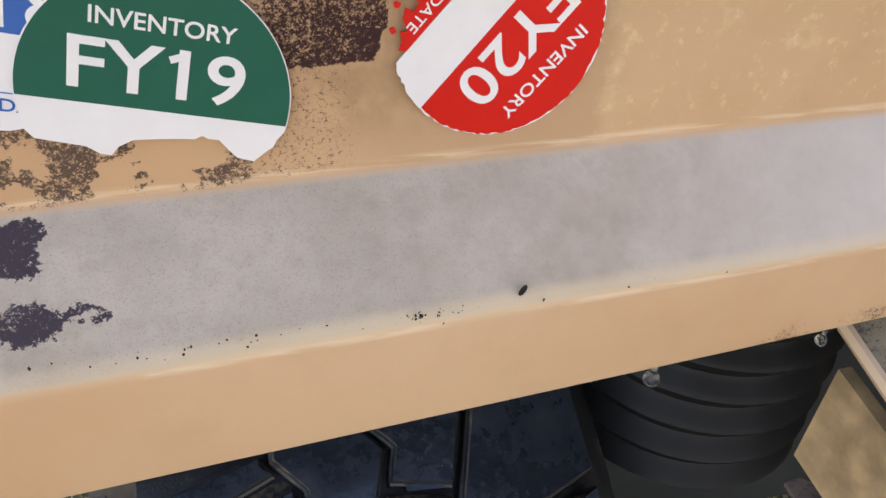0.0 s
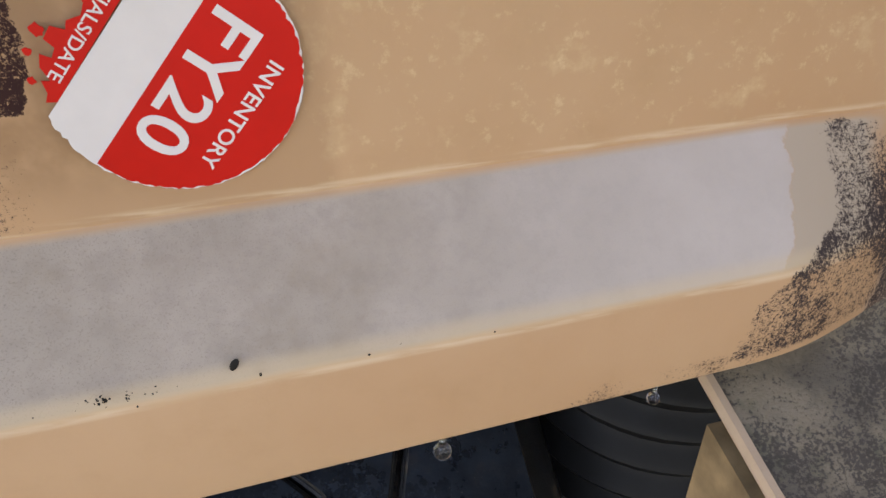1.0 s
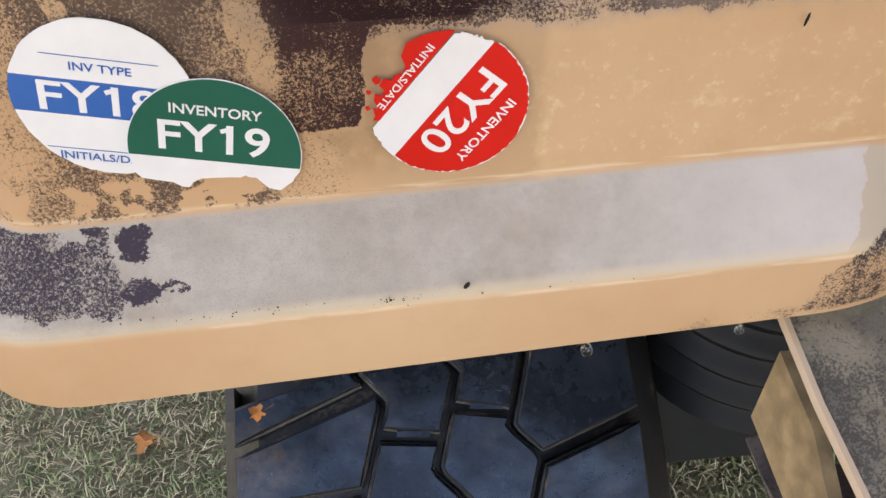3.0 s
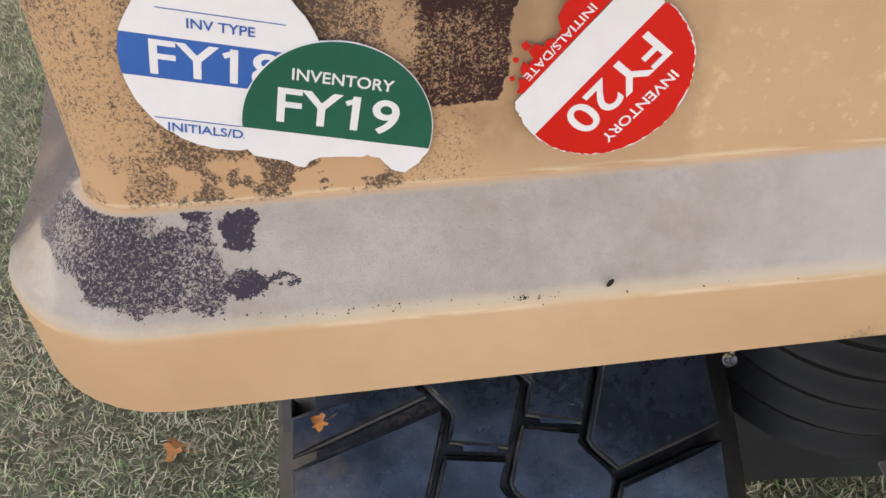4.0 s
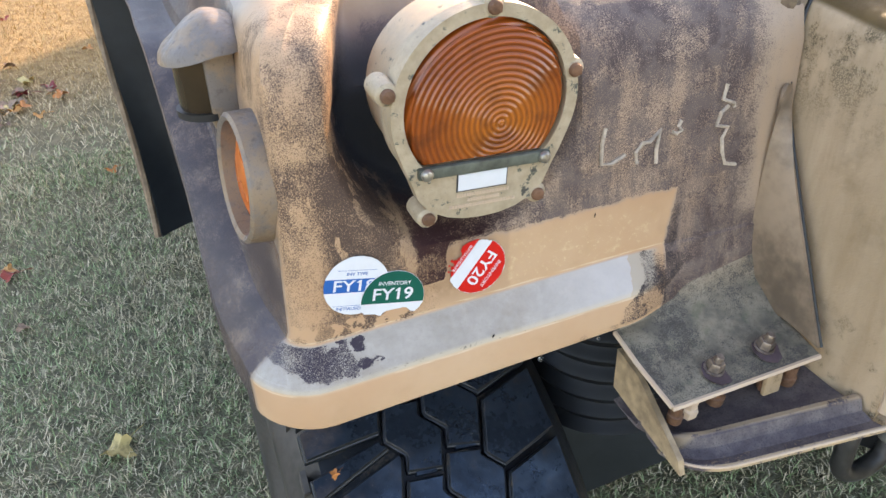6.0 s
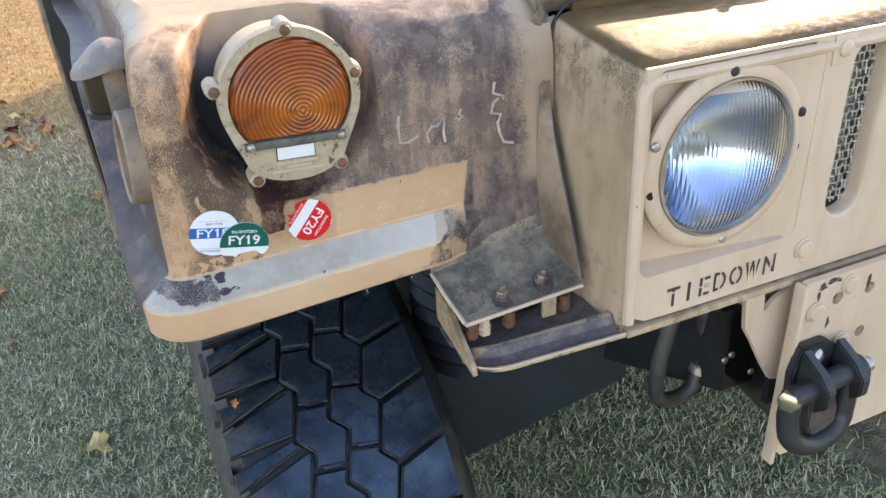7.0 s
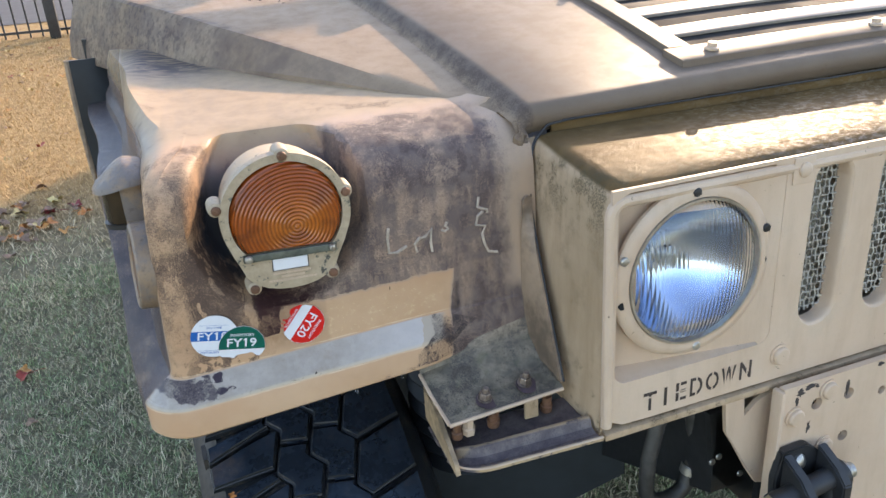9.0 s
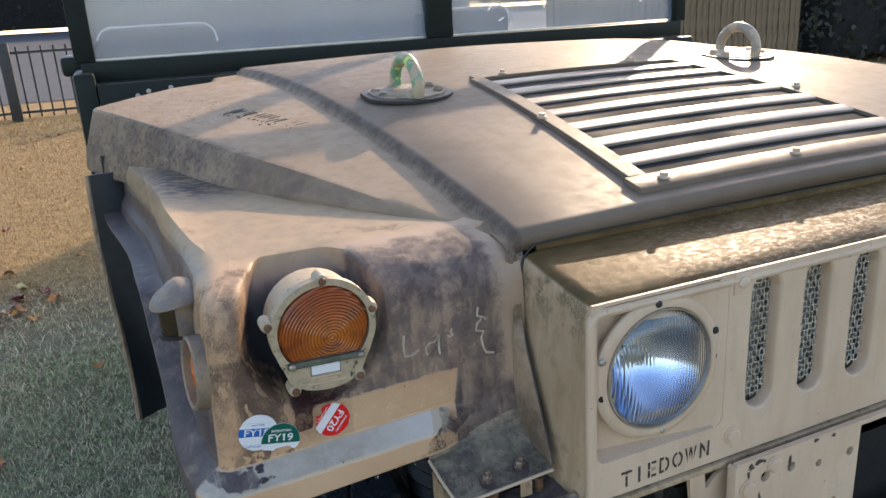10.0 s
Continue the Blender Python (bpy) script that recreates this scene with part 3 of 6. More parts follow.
def words(name, text, m, mat, parent, width, height, bold=0.0, depth=0.00004, space=1.0):
    """Letters as a mesh of that width and capital height, centred on m, in m's x-y plane."""
    cu = bpy.data.curves.new(name, 'FONT')
    cu.body, cu.size, cu.align_x, cu.align_y = text, 1.0, 'CENTER', 'CENTER'
    cu.extrude, cu.offset, cu.resolution_u, cu.space_character = 0.01, bold, 5, space
    tmp = bpy.data.objects.new(name, cu)
    scene.collection.objects.link(tmp)
    me = bpy.data.meshes.new_from_object(tmp)
    bpy.data.objects.remove(tmp)
    v = np.array([p.co for p in me.vertices])
    lo, hi = v.min(0), v.max(0)
    fit = Matrix.Diagonal((width / (hi[0] - lo[0]), height / (hi[1] - lo[1]), depth / 0.01, 1))
    me.transform(m @ fit @ Matrix.Translation((-(lo[0] + hi[0]) / 2, -(lo[1] + hi[1]) / 2, 0)))
    me.materials.clear()
    finish(me, mat)
    ob = new(name, me)
    ob.parent = parent
    return ob


def arc(cx, cy, r, a0, a1, n):
    return [(cx + r * math.cos(radians(a0 + (a1 - a0) * i / n)), cy + r * math.sin(radians(a0 + (a1 - a0) * i / n))) for i in range(n + 1)]


def smooth(a, b, v):
    t = max(0.0, min(1.0, (v - a) / (b - a)))
    return t * t * (3 - 2 * t)


FRONT = Matrix(((1, 0, 0, 0), (0, 0, -1, 0), (0, 1, 0, 0), (0, 0, 0, 1)))   # x right, y up, z towards the viewer


def on_front(x, y, z, turn=0.0):
    """A pose on the truck's front at (x, y, z), turned clockwise by turn degrees."""
    return Matrix.Translation((x, y, z)) @ FRONT @ pose(0, 0, 0, 0, 0, -turn)


# ---------- ground ----------
def ground_material():
    q = Mat("lawn soil", 0.95)
    a, b, c = q.noise(0.8, 4), q.noise(14, 5), q.noise(120, 4)
    dry = q.ramp(q.xyz()[1], 6.5, 9.0)
    col = q.mix(q.ramp(b, 0.35, 0.65), (0.14, 0.13, 0.07), (0.28, 0.25, 0.15))
    col = q.mix(q.mul(q.ramp(a, 0.45, 0.7), 0.5), col, (0.20, 0.16, 0.08))
    # far lawn golden: its sunlight put into the soil's colour
    col = q.mix(q.ramp(q.xyz()[1], 3.4, 5.0, 0.0, 0.9), col, q.mix(q.ramp(b, 0.3, 0.7), (0.30, 0.17, 0.05), (0.50, 0.32, 0.12)))
    col = q.mix(q.ramp(c, 0.3, 0.7, 0.0, 0.4), col, (0.06, 0.05, 0.03))
    q.bump(q.add(b, c), 0.8, 0.02)
    return q.done(col)


def ground_z(y):
    return 0.05 * max(0.0, min(y, 40.0) - 2.0)


bm = bmesh.new()
grid(bm, [[(x, y, ground_z(y)) for x in (-400, -12, -3, 3, 12, 400)] for y in (-400, -12, 0, 2, 6, 13.2, 13.8, 24, 40, 400)])
tagged(part("ground", bm, ground_material()), "short dry lawn in late autumn", "lawn", kind="structure")

# ---------- the truck ----------
truck = thing("military_truck", "sand-painted off-road military truck with weathered peeling paint, parked on the lawn", "truck")


def hood_z(y):
    return 1.345 + 0.24 * (y - 0.17) - 0.09 * (y - 0.17) ** 2


FACE_Y = 0.135


def side_x(y):
    return -0.9687 - 0.016 * smooth(0.17, 0.55, y) - 0.035 * smooth(0.55, 1.0, y)


def fender_sheet():
    """Front face, rounded corner, side and top of the moulded fender, with its ledge and lip."""
    loop = []
    for i in range(88):
        loop.append((-0.56 - i * 0.00449, FACE_Y, 0.0, -1.0))
    r = 0.018
    for i in range(1, 9):
        a = radians(90 * i / 8)
        loop.append((-0.9507 - r * math.sin(a), FACE_Y + r - r * math.cos(a), -math.sin(a), -math.cos(a)))
    for i in range(1, 41):
        y = FACE_Y + r + i * 0.0215
        loop.append((side_x(y), y, -1.0, 0.0))
    total = len(loop) - 1
    rows = []
    for k, (x, y, nx, ny) in enumerate(loop):
        u = k / total
        col = []
        fy = -ny
        side = 1.0 - fy
        arch = 0.19 * smooth(0.19, 0.46, y) if side > 0.5 else 0.0
        lipk = 1.0 if x < -0.715 else 1.0 - smooth(-0.715, -0.64, x)
        lo = 0.024 * (0.25 + 0.75 * lipk)
        low = 0.018 * min(0.0, x + 0.71)
        prof = [(lo - 0.002, 1.0820 + low), (lo, 1.0845 + low), (lo, 1.1085), (lo - 0.0015, 1.1115), (0.002, 1.1315), (0.0, 1.134)]
        prof += [(-0.00025 * j, 1.134 + 0.00525 * j) for j in range(1, 29)]
        for o, z in prof:
            zz = z + arch * (1.3 - z) / 0.214 + 0.036 * min(0.0, x + 0.71) * smooth(1.18, 1.135, z)
            flare = side * (0.007 * smooth(1.137, 1.128, z) + 0.007 * smooth(0.15, 0.22, y) * (1 - smooth(0.24, 0.33, y)) * smooth(1.20, 1.12, z)) + (0.006 * smooth(0.14, 0.36, y) * (1.31 - z) / 0.2 if side > 0.5 else 0.0)
            col.append(Vector((x + nx * (o + flare), y + ny * o, zz)))
        # shoulder and top
        top0 = Vector((x - nx * 0.010, y - ny * 0.010, 1.292))
        foot = Vector((-0.57, 0.21, 1.343)).lerp(Vector((-0.945, 1.03, 1.385)), smooth(0.0, 1.0, u) * 0.6 + u * 0.4)
        inner = Vector((x, y, 0)) + (Vector((foot.x, foot.y, 0)) - Vector((x, y, 0))) * 0.42
        # the crest runs round its own wider corner
        if k < 88:
            cx, cy = (x if x > -0.80 else -0.80 + (x + 0.80) * 0.763), 0.22
        elif k < 96:
            cx, cy = -0.915 - 0.0117 * (k - 87) / 8, 0.22 + 0.015 * (k - 87) / 8
        else:
            cx, cy = x + 0.042 - 0.022 * smooth(0.17, 0.55, y), (y if y > 0.35 else 0.235 + (y - 0.153) * 0.584)
        crest = Vector((cx, cy, 1.334 + 0.034 * smooth(0.15, 0.6, cy)))
        for j in range(1, 7):
            t = j / 6
            c1 = Vector((x - nx * (0.014 - 0.010 * side), y - ny * 0.014, 1.325 + 0.003 * side))
            col.append(top0 * (1 - t) ** 2 + c1 * 2 * t * (1 - t) + crest * t * t)
        for j in range(1, 11):
            t = j / 10
            col.append(crest.lerp(foot, t))
        rows.append(col)
    # the dished pocket behind the turn signal
    cx, cz = -0.838, 1.272
    for col in rows[:89]:
        for p in col:
            n = 3.2 if p.z > cz else 2.0
            d = (abs((p.x - cx) / (0.084 if p.x > cx else 0.084)) ** n + abs((p.z - cz) / (0.080 if p.z > cz else 0.088)) ** n) ** (1 / n)
            if p.y < 0.27 and p.z > 1.19:
                k = 1 - smooth(0.84 - 0.22 * smooth(-0.870, -0.895, p.x) * smooth(1.270, 1.292, p.z), 1.06, d)
                if k > 0:
                    p.y += k * max(0.0, 0.205 + 0.055 * smooth(1.27, 1.338, p.z) - p.y)
    # soften the pocket's rim
    for _ in range(3):
        old = [[p.y for p in col] for col in rows[:90]]
        for i in range(1, 88):
            for j in range(10, len(rows[i]) - 7):
                p = rows[i][j]
                if abs(p.x - cx) < 0.105 and p.z > 1.185:
                    p.y = 0.5 * old[i][j] + 0.125 * (old[i - 1][j] + old[i + 1][j] + old[i][j - 1] + old[i][j + 1])
    return rows


bm = bmesh.new()
grid(bm, fender_sheet())
thicken(bm, 0.004)
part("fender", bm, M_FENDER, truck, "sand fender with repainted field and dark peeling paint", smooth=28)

# hood: middle, plateau and the wedge between plateau and fender
bm = bmesh.new()
ys = [0.17 + 1.42 * i / 60 for i in range(61)]


def hood_row(y):
    z = hood_z(y)
    f = smooth(0.10, 0.20, y)
    t = (y - 0.19) / (1.05 - 0.19)
    edge = float(np.interp(y, (0.17, 0.19, 0.38, 0.62, 0.85, 1.11, 1.35, 1.41, 1.44, 1.6), (-0.567, -0.577, -0.690, -0.825, -0.935, -1.042, -0.852, -0.765, -0.735, -0.72)))
    drop = 0.09 * smooth(0.0, 1.0, t) * (1.0 - 0.6 * smooth(1.10, 1.2, y)) + 0.004
    foot = edge - 0.035 * min(1.0, max(0.0, t * 3))
    rx = -0.556 - 0.085 * (y - 0.17) / 1.4
    row = [(foot - 0.004, y, z - 0.022 - drop - 0.03), (foot, y, z - 0.022 - drop), (edge - 0.006, y, z - 0.026), (edge, y, z - 0.022)]
    for k in range(1, 5):
        row.append((edge + (rx - 0.02 - edge) * k / 4, y, z - 0.022 + 0.004 * k / 4))
    row += [(rx - 0.004, y, z - 0.003), (rx + 0.006, y, z)]
    row += [(rx + (0.62 - rx) * k / 12, y, z + 0.012 * math.sin(math.pi * k / 12)) for k in range(1, 13)]
    row += [(0.66, y, z - 0.02), (1.0, y, z - 0.05), (1.02, y, z - 0.2)]
    return row


nose = hood_row(0.17)
rows = [[(p[0], 0.164, p[2] - 0.034) for p in nose]] + [[(p[0], y, p[2] - dz) for p in nose] for y, dz in ((0.154, 0.0235), (0.1515, 0.017), (0.1525, 0.0105), (0.1560, 0.0050), (0.1620, 0.0012))]
rows = [[Vector(p) for p in row] for row in rows + [hood_row(y) for y in ys]]
grid(bm, rows)
thicken(bm, 0.005)
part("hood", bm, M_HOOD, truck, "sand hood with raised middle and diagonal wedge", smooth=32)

# headlight housing: the box ahead of the hood
bm = bmesh.new()
out = []
for y, dz in ((0.150, 0.0), (0.10, -0.004), (0.03, -0.012), (0.006, -0.016), (-0.002, -0.022)):
    k = (0.15 - y) / 0.15
    zt = 1.312 + dz
    row = [(-0.562 - 0.010 * (1 - k), y, 1.020 + 0.012 * (1 - k)), (-0.560 - 0.006 * (1 - k), y, 1.10), (-0.557 - 0.003 * (1 - k), y, 1.20), (-0.556, y, zt - 0.02), (-0.554, y, zt - 0.009), (-0.547, y, zt - 0.002), (-0.536, y, zt)]
    row += [(-0.536 + 1.09 * j / 10, y, zt) for j in range(1, 11)]
    row += [(0.56, y, zt - 0.02), (0.565, y, 1.03)]
    out.append([Vector(p) for p in row])
grid(bm, out)
thicken(bm, 0.004)
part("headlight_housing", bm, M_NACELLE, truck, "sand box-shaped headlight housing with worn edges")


# upstand that closes the gap under the hood's nose
bm = bmesh.new()
box(bm, (-0.530, 0.1560, 1.300), (0.55, 0.1600, hood_z(0.17) - 0.022), 0.001)
part("hood_upstand", bm, M_NACELLE, truck, "sand upstand under the hood's nose")

# rounded rim along the housing's front edge
bm = bmesh.new()
tube(bm, [(-0.5555, -0.0045, 1.032), (-0.5555, -0.0045, 1.265)] + [(-0.5405 - 0.0150 * math.cos(radians(a)), -0.0045, 1.265 + 0.0150 * math.sin(radians(a))) for a in range(15, 91, 15)] + [(0.55, -0.0045, 1.280)], 0.0062, 10)
part("front_rim", bm, M_RING, truck, "rounded sand rim of the headlight housing")


# ---------- front panel, grille and bumper ----------
def plate(bm, outline, holes, m, depth):
    """A flat plate with real holes, in m's x-y plane, pulled back by depth."""
    def side(h):
        edges = []
        loops = []
        for loop in [outline] + holes:
            vs = [bm.verts.new(m @ Vector((x, y, h))) for x, y in loop]
            loops.append(vs)
            edges += [bm.edges.new((vs[i], vs[(i + 1) % len(vs)])) for i in range(len(vs))]
        bmesh.ops.triangle_fill(bm, use_beauty=True, use_dissolve=False, edges=edges)
        return loops
    front, back = side(0.0), side(-depth)
    for a, b in zip(front, back):
        n = len(a)
        for i in range(n):
            bm.faces.new((a[i], a[(i + 1) % n], b[(i + 1) % n], b[i]))
    return bm


def slot(cx, cz, w, h, n=8):
    r = w / 2
    return arc(cx, cz + h / 2 - r, r, 0, 180, n) + arc(cx, cz - h / 2 + r, r, 180, 360, n)


def round_box(x0, y0, x1, y1, r, n=5):
    return arc(x1 - r, y1 - r, r, 0, 90, n) + arc(x0 + r, y1 - r, r, 90, 180, n) + arc(x0 + r, y0 + r, r, 180, 270, n) + arc(x1 - r, y0 + r, r, 270, 360, n)


PANEL_Y = -0.008
SLOTS = [-0.288 + 0.093 * i for i in range(7)]
HLX, HLZ = -0.457, 1.190
bm = bmesh.new()
holes = [slot(x, 1.186, 0.055, 0.198) for x in SLOTS]
holes.append(round_box(-0.549, 1.082, -0.352, 1.288, 0.014))
holes.append(round_box(0.33, 1.082, 0.55, 1.288, 0.014))
outline = [(-0.556, 1.040), (-0.538, 1.031), (-0.51, 1.030), (0.51, 1.030), (0.56, 1.045), (0.56, 1.292), (-0.556, 1.292)]
plate(bm, outline, holes, on_front(0, PANEL_Y, 0), 0.004)
part("grille_panel", bm, M_PANEL, truck, "sand front panel with seven upright slots", smooth=30)

# the sunk rims of the slots
bm = bmesh.new()
for x in SLOTS:
    turns = [(0.0550, 0.0004), (0.0525, 0.0008), (0.0500, 0.0022), (0.0485, 0.0048), (0.0475, 0.0090), (0.0470, 0.0190)]
    grid(bm, [[Vector((p[0], PANEL_Y + d, p[1])) for p in lp + lp[:1]] for lp, d in [(slot(x, 1.186, w, w + 0.143), d) for w, d in turns]])
part("slot_rim", bm, M_PANEL, truck)

# wire mesh behind the slots
for x in SLOTS[:5]:
    bm = bmesh.new()
    for k in range(7):
        xx = x - 0.0195 + 0.0065 * k
        tube(bm, [(xx + 0.0007 * math.sin(1.9 * j + k), PANEL_Y + 0.0170 + 0.0009 * (-1) ** (j + k), 1.099 + 0.0088 * j) for j in range(21)], 0.00095, 5)
    for j in range(20):
        z = 1.1034 + 0.0088 * j
        tube(bm, [(x - 0.0225 + 0.0065 * k, PANEL_Y + 0.0170 - 0.0009 * (-1) ** (j + k), z) for k in range(8)], 0.00095, 5)
    part("wire_screen", bm, M_MESH, truck, "woven galvanised wire screen")
bm = bmesh.new()
box(bm, (-0.345, 0.030, 0.95), (0.56, 0.06, 1.29))
part("radiator", bm, M_CORE, truck, "dusty grey radiator core behind the slots")

# panel under the housing's box, and the recess behind the headlight
bm = bmesh.new()
rim = round_box(-0.549, 1.082, -0.352, 1.288, 0.014)
rows = []

def sunk(px):
    return 1.0 - smooth(-0.53, -0.365, px)


for d, g in ((0.0, 0.0), (0.013, 0.003), (0.024, 0.007)):
    lp = [Vector((px + (HLX - px) * g * 6, PANEL_Y + 0.0006 + d * sunk(px), pz + (HLZ - pz) * g * 6)) for px, pz in rim]
    rows.append(lp + lp[:1])
grid(bm, rows)
bm.verts.ensure_lookup_table()
n = len(rim) + 1
ring = bm.verts[-n:]
inner = []
for v in ring:
    d = Vector((v.co.x - HLX, 0, v.co.z - HLZ)).normalized() * 0.081
    inner.append(bm.verts.new((HLX + d.x, PANEL_Y + 0.005 + 0.010 * sunk(HLX + d.x), HLZ + d.z)))
for i in range(n - 1):
    bm.faces.new((ring[i], ring[i + 1], inner[i + 1], inner[i]))
part("headlight_recess", bm, M_PANEL, truck, "shallow square recess round the headlight")


# ---------- headlight ----------
def lens_material():
    q = Mat("fluted headlight glass", 0.04)
    q.b.inputs["Transmission Weight"].default_value = 1.0
    q.b.inputs["IOR"].default_value = 1.45
    x, y, z = q.xyz()
    w = q.math('SINE', q.mul(x, 2 * math.pi / 0.0048))
    h = q.mul(w, q.ramp(z, 1.15, 1.17, 1.0, 0.7))
    q.bump(h, 0.3, 0.0006)
    return q.done((0.97, 0.98, 1.0))


headlight = part("headlight", lathe(bmesh.new(), [(0.080, 0.0), (0.0915, 0.0), (0.094, 0.003), (0.094, 0.007), (0.0915, 0.010), (0.085, 0.012), (0.0795, 0.0115), (0.0785, 0.009), (0.0785, 0.002)], on_front(HLX, PANEL_Y + 0.010, HLZ), 64), M_RING, truck, "round sealed-beam headlight in a sand ring")
bm = bmesh.new()
lathe(bm, [(0.0795, 0.006), (0.0785, 0.0135), (0.0762, 0.0135), (0.0758, 0.008)], on_front(HLX, PANEL_Y + 0.010, HLZ), 64)
part("retaining_ring", bm, M_ZINC, headlight, "thin bright retaining ring")
bm = bmesh.new()
prof = [(0.0760 * math.sin(radians(a)), 0.006 + 0.018 * (math.cos(radians(a)))) for a in range(0, 91, 6)]
lathe(bm, prof, on_front(HLX, PANEL_Y + 0.010, HLZ), 64)
thicken(bm, 0.003)
lens = part("lens", bm, lens_material(), headlight, "clear fluted glass lens reflecting blue sky", smooth=60)
lens.visible_shadow = False
bm = bmesh.new()
lathe(bm, [(0.012, -0.05)] + [(0.012 + 0.064 * k / 10, -0.05 + 0.052 * (k / 10) ** 1.9) for k in range(1, 11)], on_front(HLX, PANEL_Y + 0.010, HLZ), 48)
lathe(bm, [(0.0, -0.048), (0.012, -0.05)], on_front(HLX, PANEL_Y + 0.010, HLZ), 48)
# neutral silver tinted blue, the reflected sky put into its colour
chrome = Mat("reflector chrome", 0.16, 1.0)
part("reflector", bm, chrome.done((0.54, 0.66, 0.84)), headlight, "silvered bowl", smooth=60)
bm = bmesh.new()
lathe(bm, [(0.0, -0.012), (0.006, -0.013), (0.008, -0.02), (0.008, -0.045)], on_front(HLX, PANEL_Y + 0.010, HLZ), 16)
part("bulb_shield", bm, M_ZINC, headlight)


def screw_mesh(r, h, slotted=True):
    bm = bmesh.new()
    lathe(bm, [(r, 0), (r, h * 0.4), (r * 0.8, h * 0.8), (r * 0.35, h), (0, h)], Matrix.Identity(4), 14)
    if slotted:
        box(bm, (-r * 0.8, -r * 0.13, h * 0.86), (r * 0.8, r * 0.13, h * 1.06))
    return bm


for k, (dx, dz) in enumerate(((-0.083, 0.030), (-0.006, 0.086), (0.081, 0.032), (0.006, -0.086))):
    bm = screw_mesh(0.0048, 0.003)
    bmesh.ops.transform(bm, matrix=on_front(HLX + dx * 1.03, PANEL_Y - 0.0012, HLZ + dz, 30 * k), verts=bm.verts)
    part("screw", bm, M_ZINC if k % 3 == 0 else M_BLACK, headlight)
for dx, dz in ((-0.086, -0.018), (0.084, -0.004)):
    bm = lathe(bmesh.new(), [(0.0, 0.0005), (0.0042, 0.0005), (0.0042, -0.003)], on_front(HLX + dx, PANEL_Y - 0.001, HLZ + dz), 12)
    part("adjuster_hole", bm, M_SHADE_SPECK, headlight)

# stencil under the headlight: letters cut by thin bridges
for letter, x, w in (("T", -0.5045, 0.0165), ("I", -0.4850, 0.0038), ("E", -0.4650, 0.0135), ("D", -0.4455, 0.0160), ("O", -0.4245, 0.0170), ("W", -0.4030, 0.0195), ("N", -0.3800, 0.0160)):
    words("stencil", letter, on_front(x, PANEL_Y - 0.0004, 1.0500 + 0.004 * (x + 0.5045) / 0.125), M_STENCIL, truck, w, 0.0225, 0.022 if letter in 'WN' else 0.014)
    zc = 1.0500 + 0.004 * (x + 0.5045) / 0.125
    for dx in {"E": (-0.0022,), "D": (0.0,), "O": (0.0,), "W": (-0.004, 0.004), "N": (0.0022,)}.get(letter, ()):
        bm = bmesh.new()
        box(bm, (x + dx - 0.0009, PANEL_Y - 0.0007, zc - 0.0115), (x + dx + 0.0009, PANEL_Y - 0.0004, zc + 0.0115))
        part("stencil_bridge", bm, M_PANEL, truck)
for x, z in ((-0.5045, 1.0550), (-0.4660, 1.0515)):
    bm = bmesh.new()
    box(bm, (x - 0.0083, PANEL_Y - 0.0007, z - 0.0008), (x + 0.0083, PANEL_Y - 0.0004, z + 0.0008))
    part("stencil_bridge", bm, M_PANEL, truck)

# bumper
BY = -0.030
bm = bmesh.new()
holes = [arc(x, z, r, 0, 330, 11) for x, z, r in ((-0.291, 0.996, 0.008), (-0.243, 0.996, 0.0075), (-0.19, 0.985, 0.006), (-0.138, 0.841, 0.007), (-0.220, 0.827, 0.007), (-0.242, 0.936, 0.0075), (-0.152, 0.911, 0.006), (-0.128, 0.985, 0.007))]
holes.append([(-0.110, 1.021), (-0.110, 0.84), (0.135, 0.84), (0.135, 1.021)])
plate(bm, [(-0.342, 1.029), (-0.342, 0.790), (-0.33, 0.777), (0.35, 0.777), (0.35, 1.029)], holes, on_front(0, BY, 0), 0.008)
bumper = part("bumper", bm, M_PANEL, truck, "sand steel bumper plate with rows of bolt holes")
bm = bmesh.new()
box(bm, (-0.348, BY - 0.004, 0.770), (-0.342, BY + 0.012, 1.027), 0.002)
part("side_flange", bm, M_PANEL, bumper)
bm = bmesh.new()
box(bm, (-0.56, -0.012, 1.018), (0.56, 0.03, 1.026), 0.002)
part("crossbar", bm, M_NACELLE, truck, "thin sand ledge under the front panel")
# near-black sheet in place of the shade behind the bumper's openings
bm = bmesh.new()
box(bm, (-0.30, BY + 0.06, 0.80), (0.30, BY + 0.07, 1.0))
part("bumper_backing", bm, M_SHADE_SPECK, bumper)
for k, (x, z) in enumerate(((-0.277, 1.011), (-0.323, 0.988), (-0.272, 0.932), (-0.334, 1.061))):
    bm = bmesh.new()
    yy = BY if k != 3 else PANEL_Y
    lathe(bm, [(0.0132, 0), (0.0132, 0.0020), (0.0108, 0.0022), (0.0105, 0.0050), (0.0088, 0.0066), (0.004, 0.0070), (0, 0.0070)], on_front(x, yy, z), 20)
    part("carriage_bolt", bm, M_PANEL, bumper if k != 3 else truck)
rng = random.Random(31)
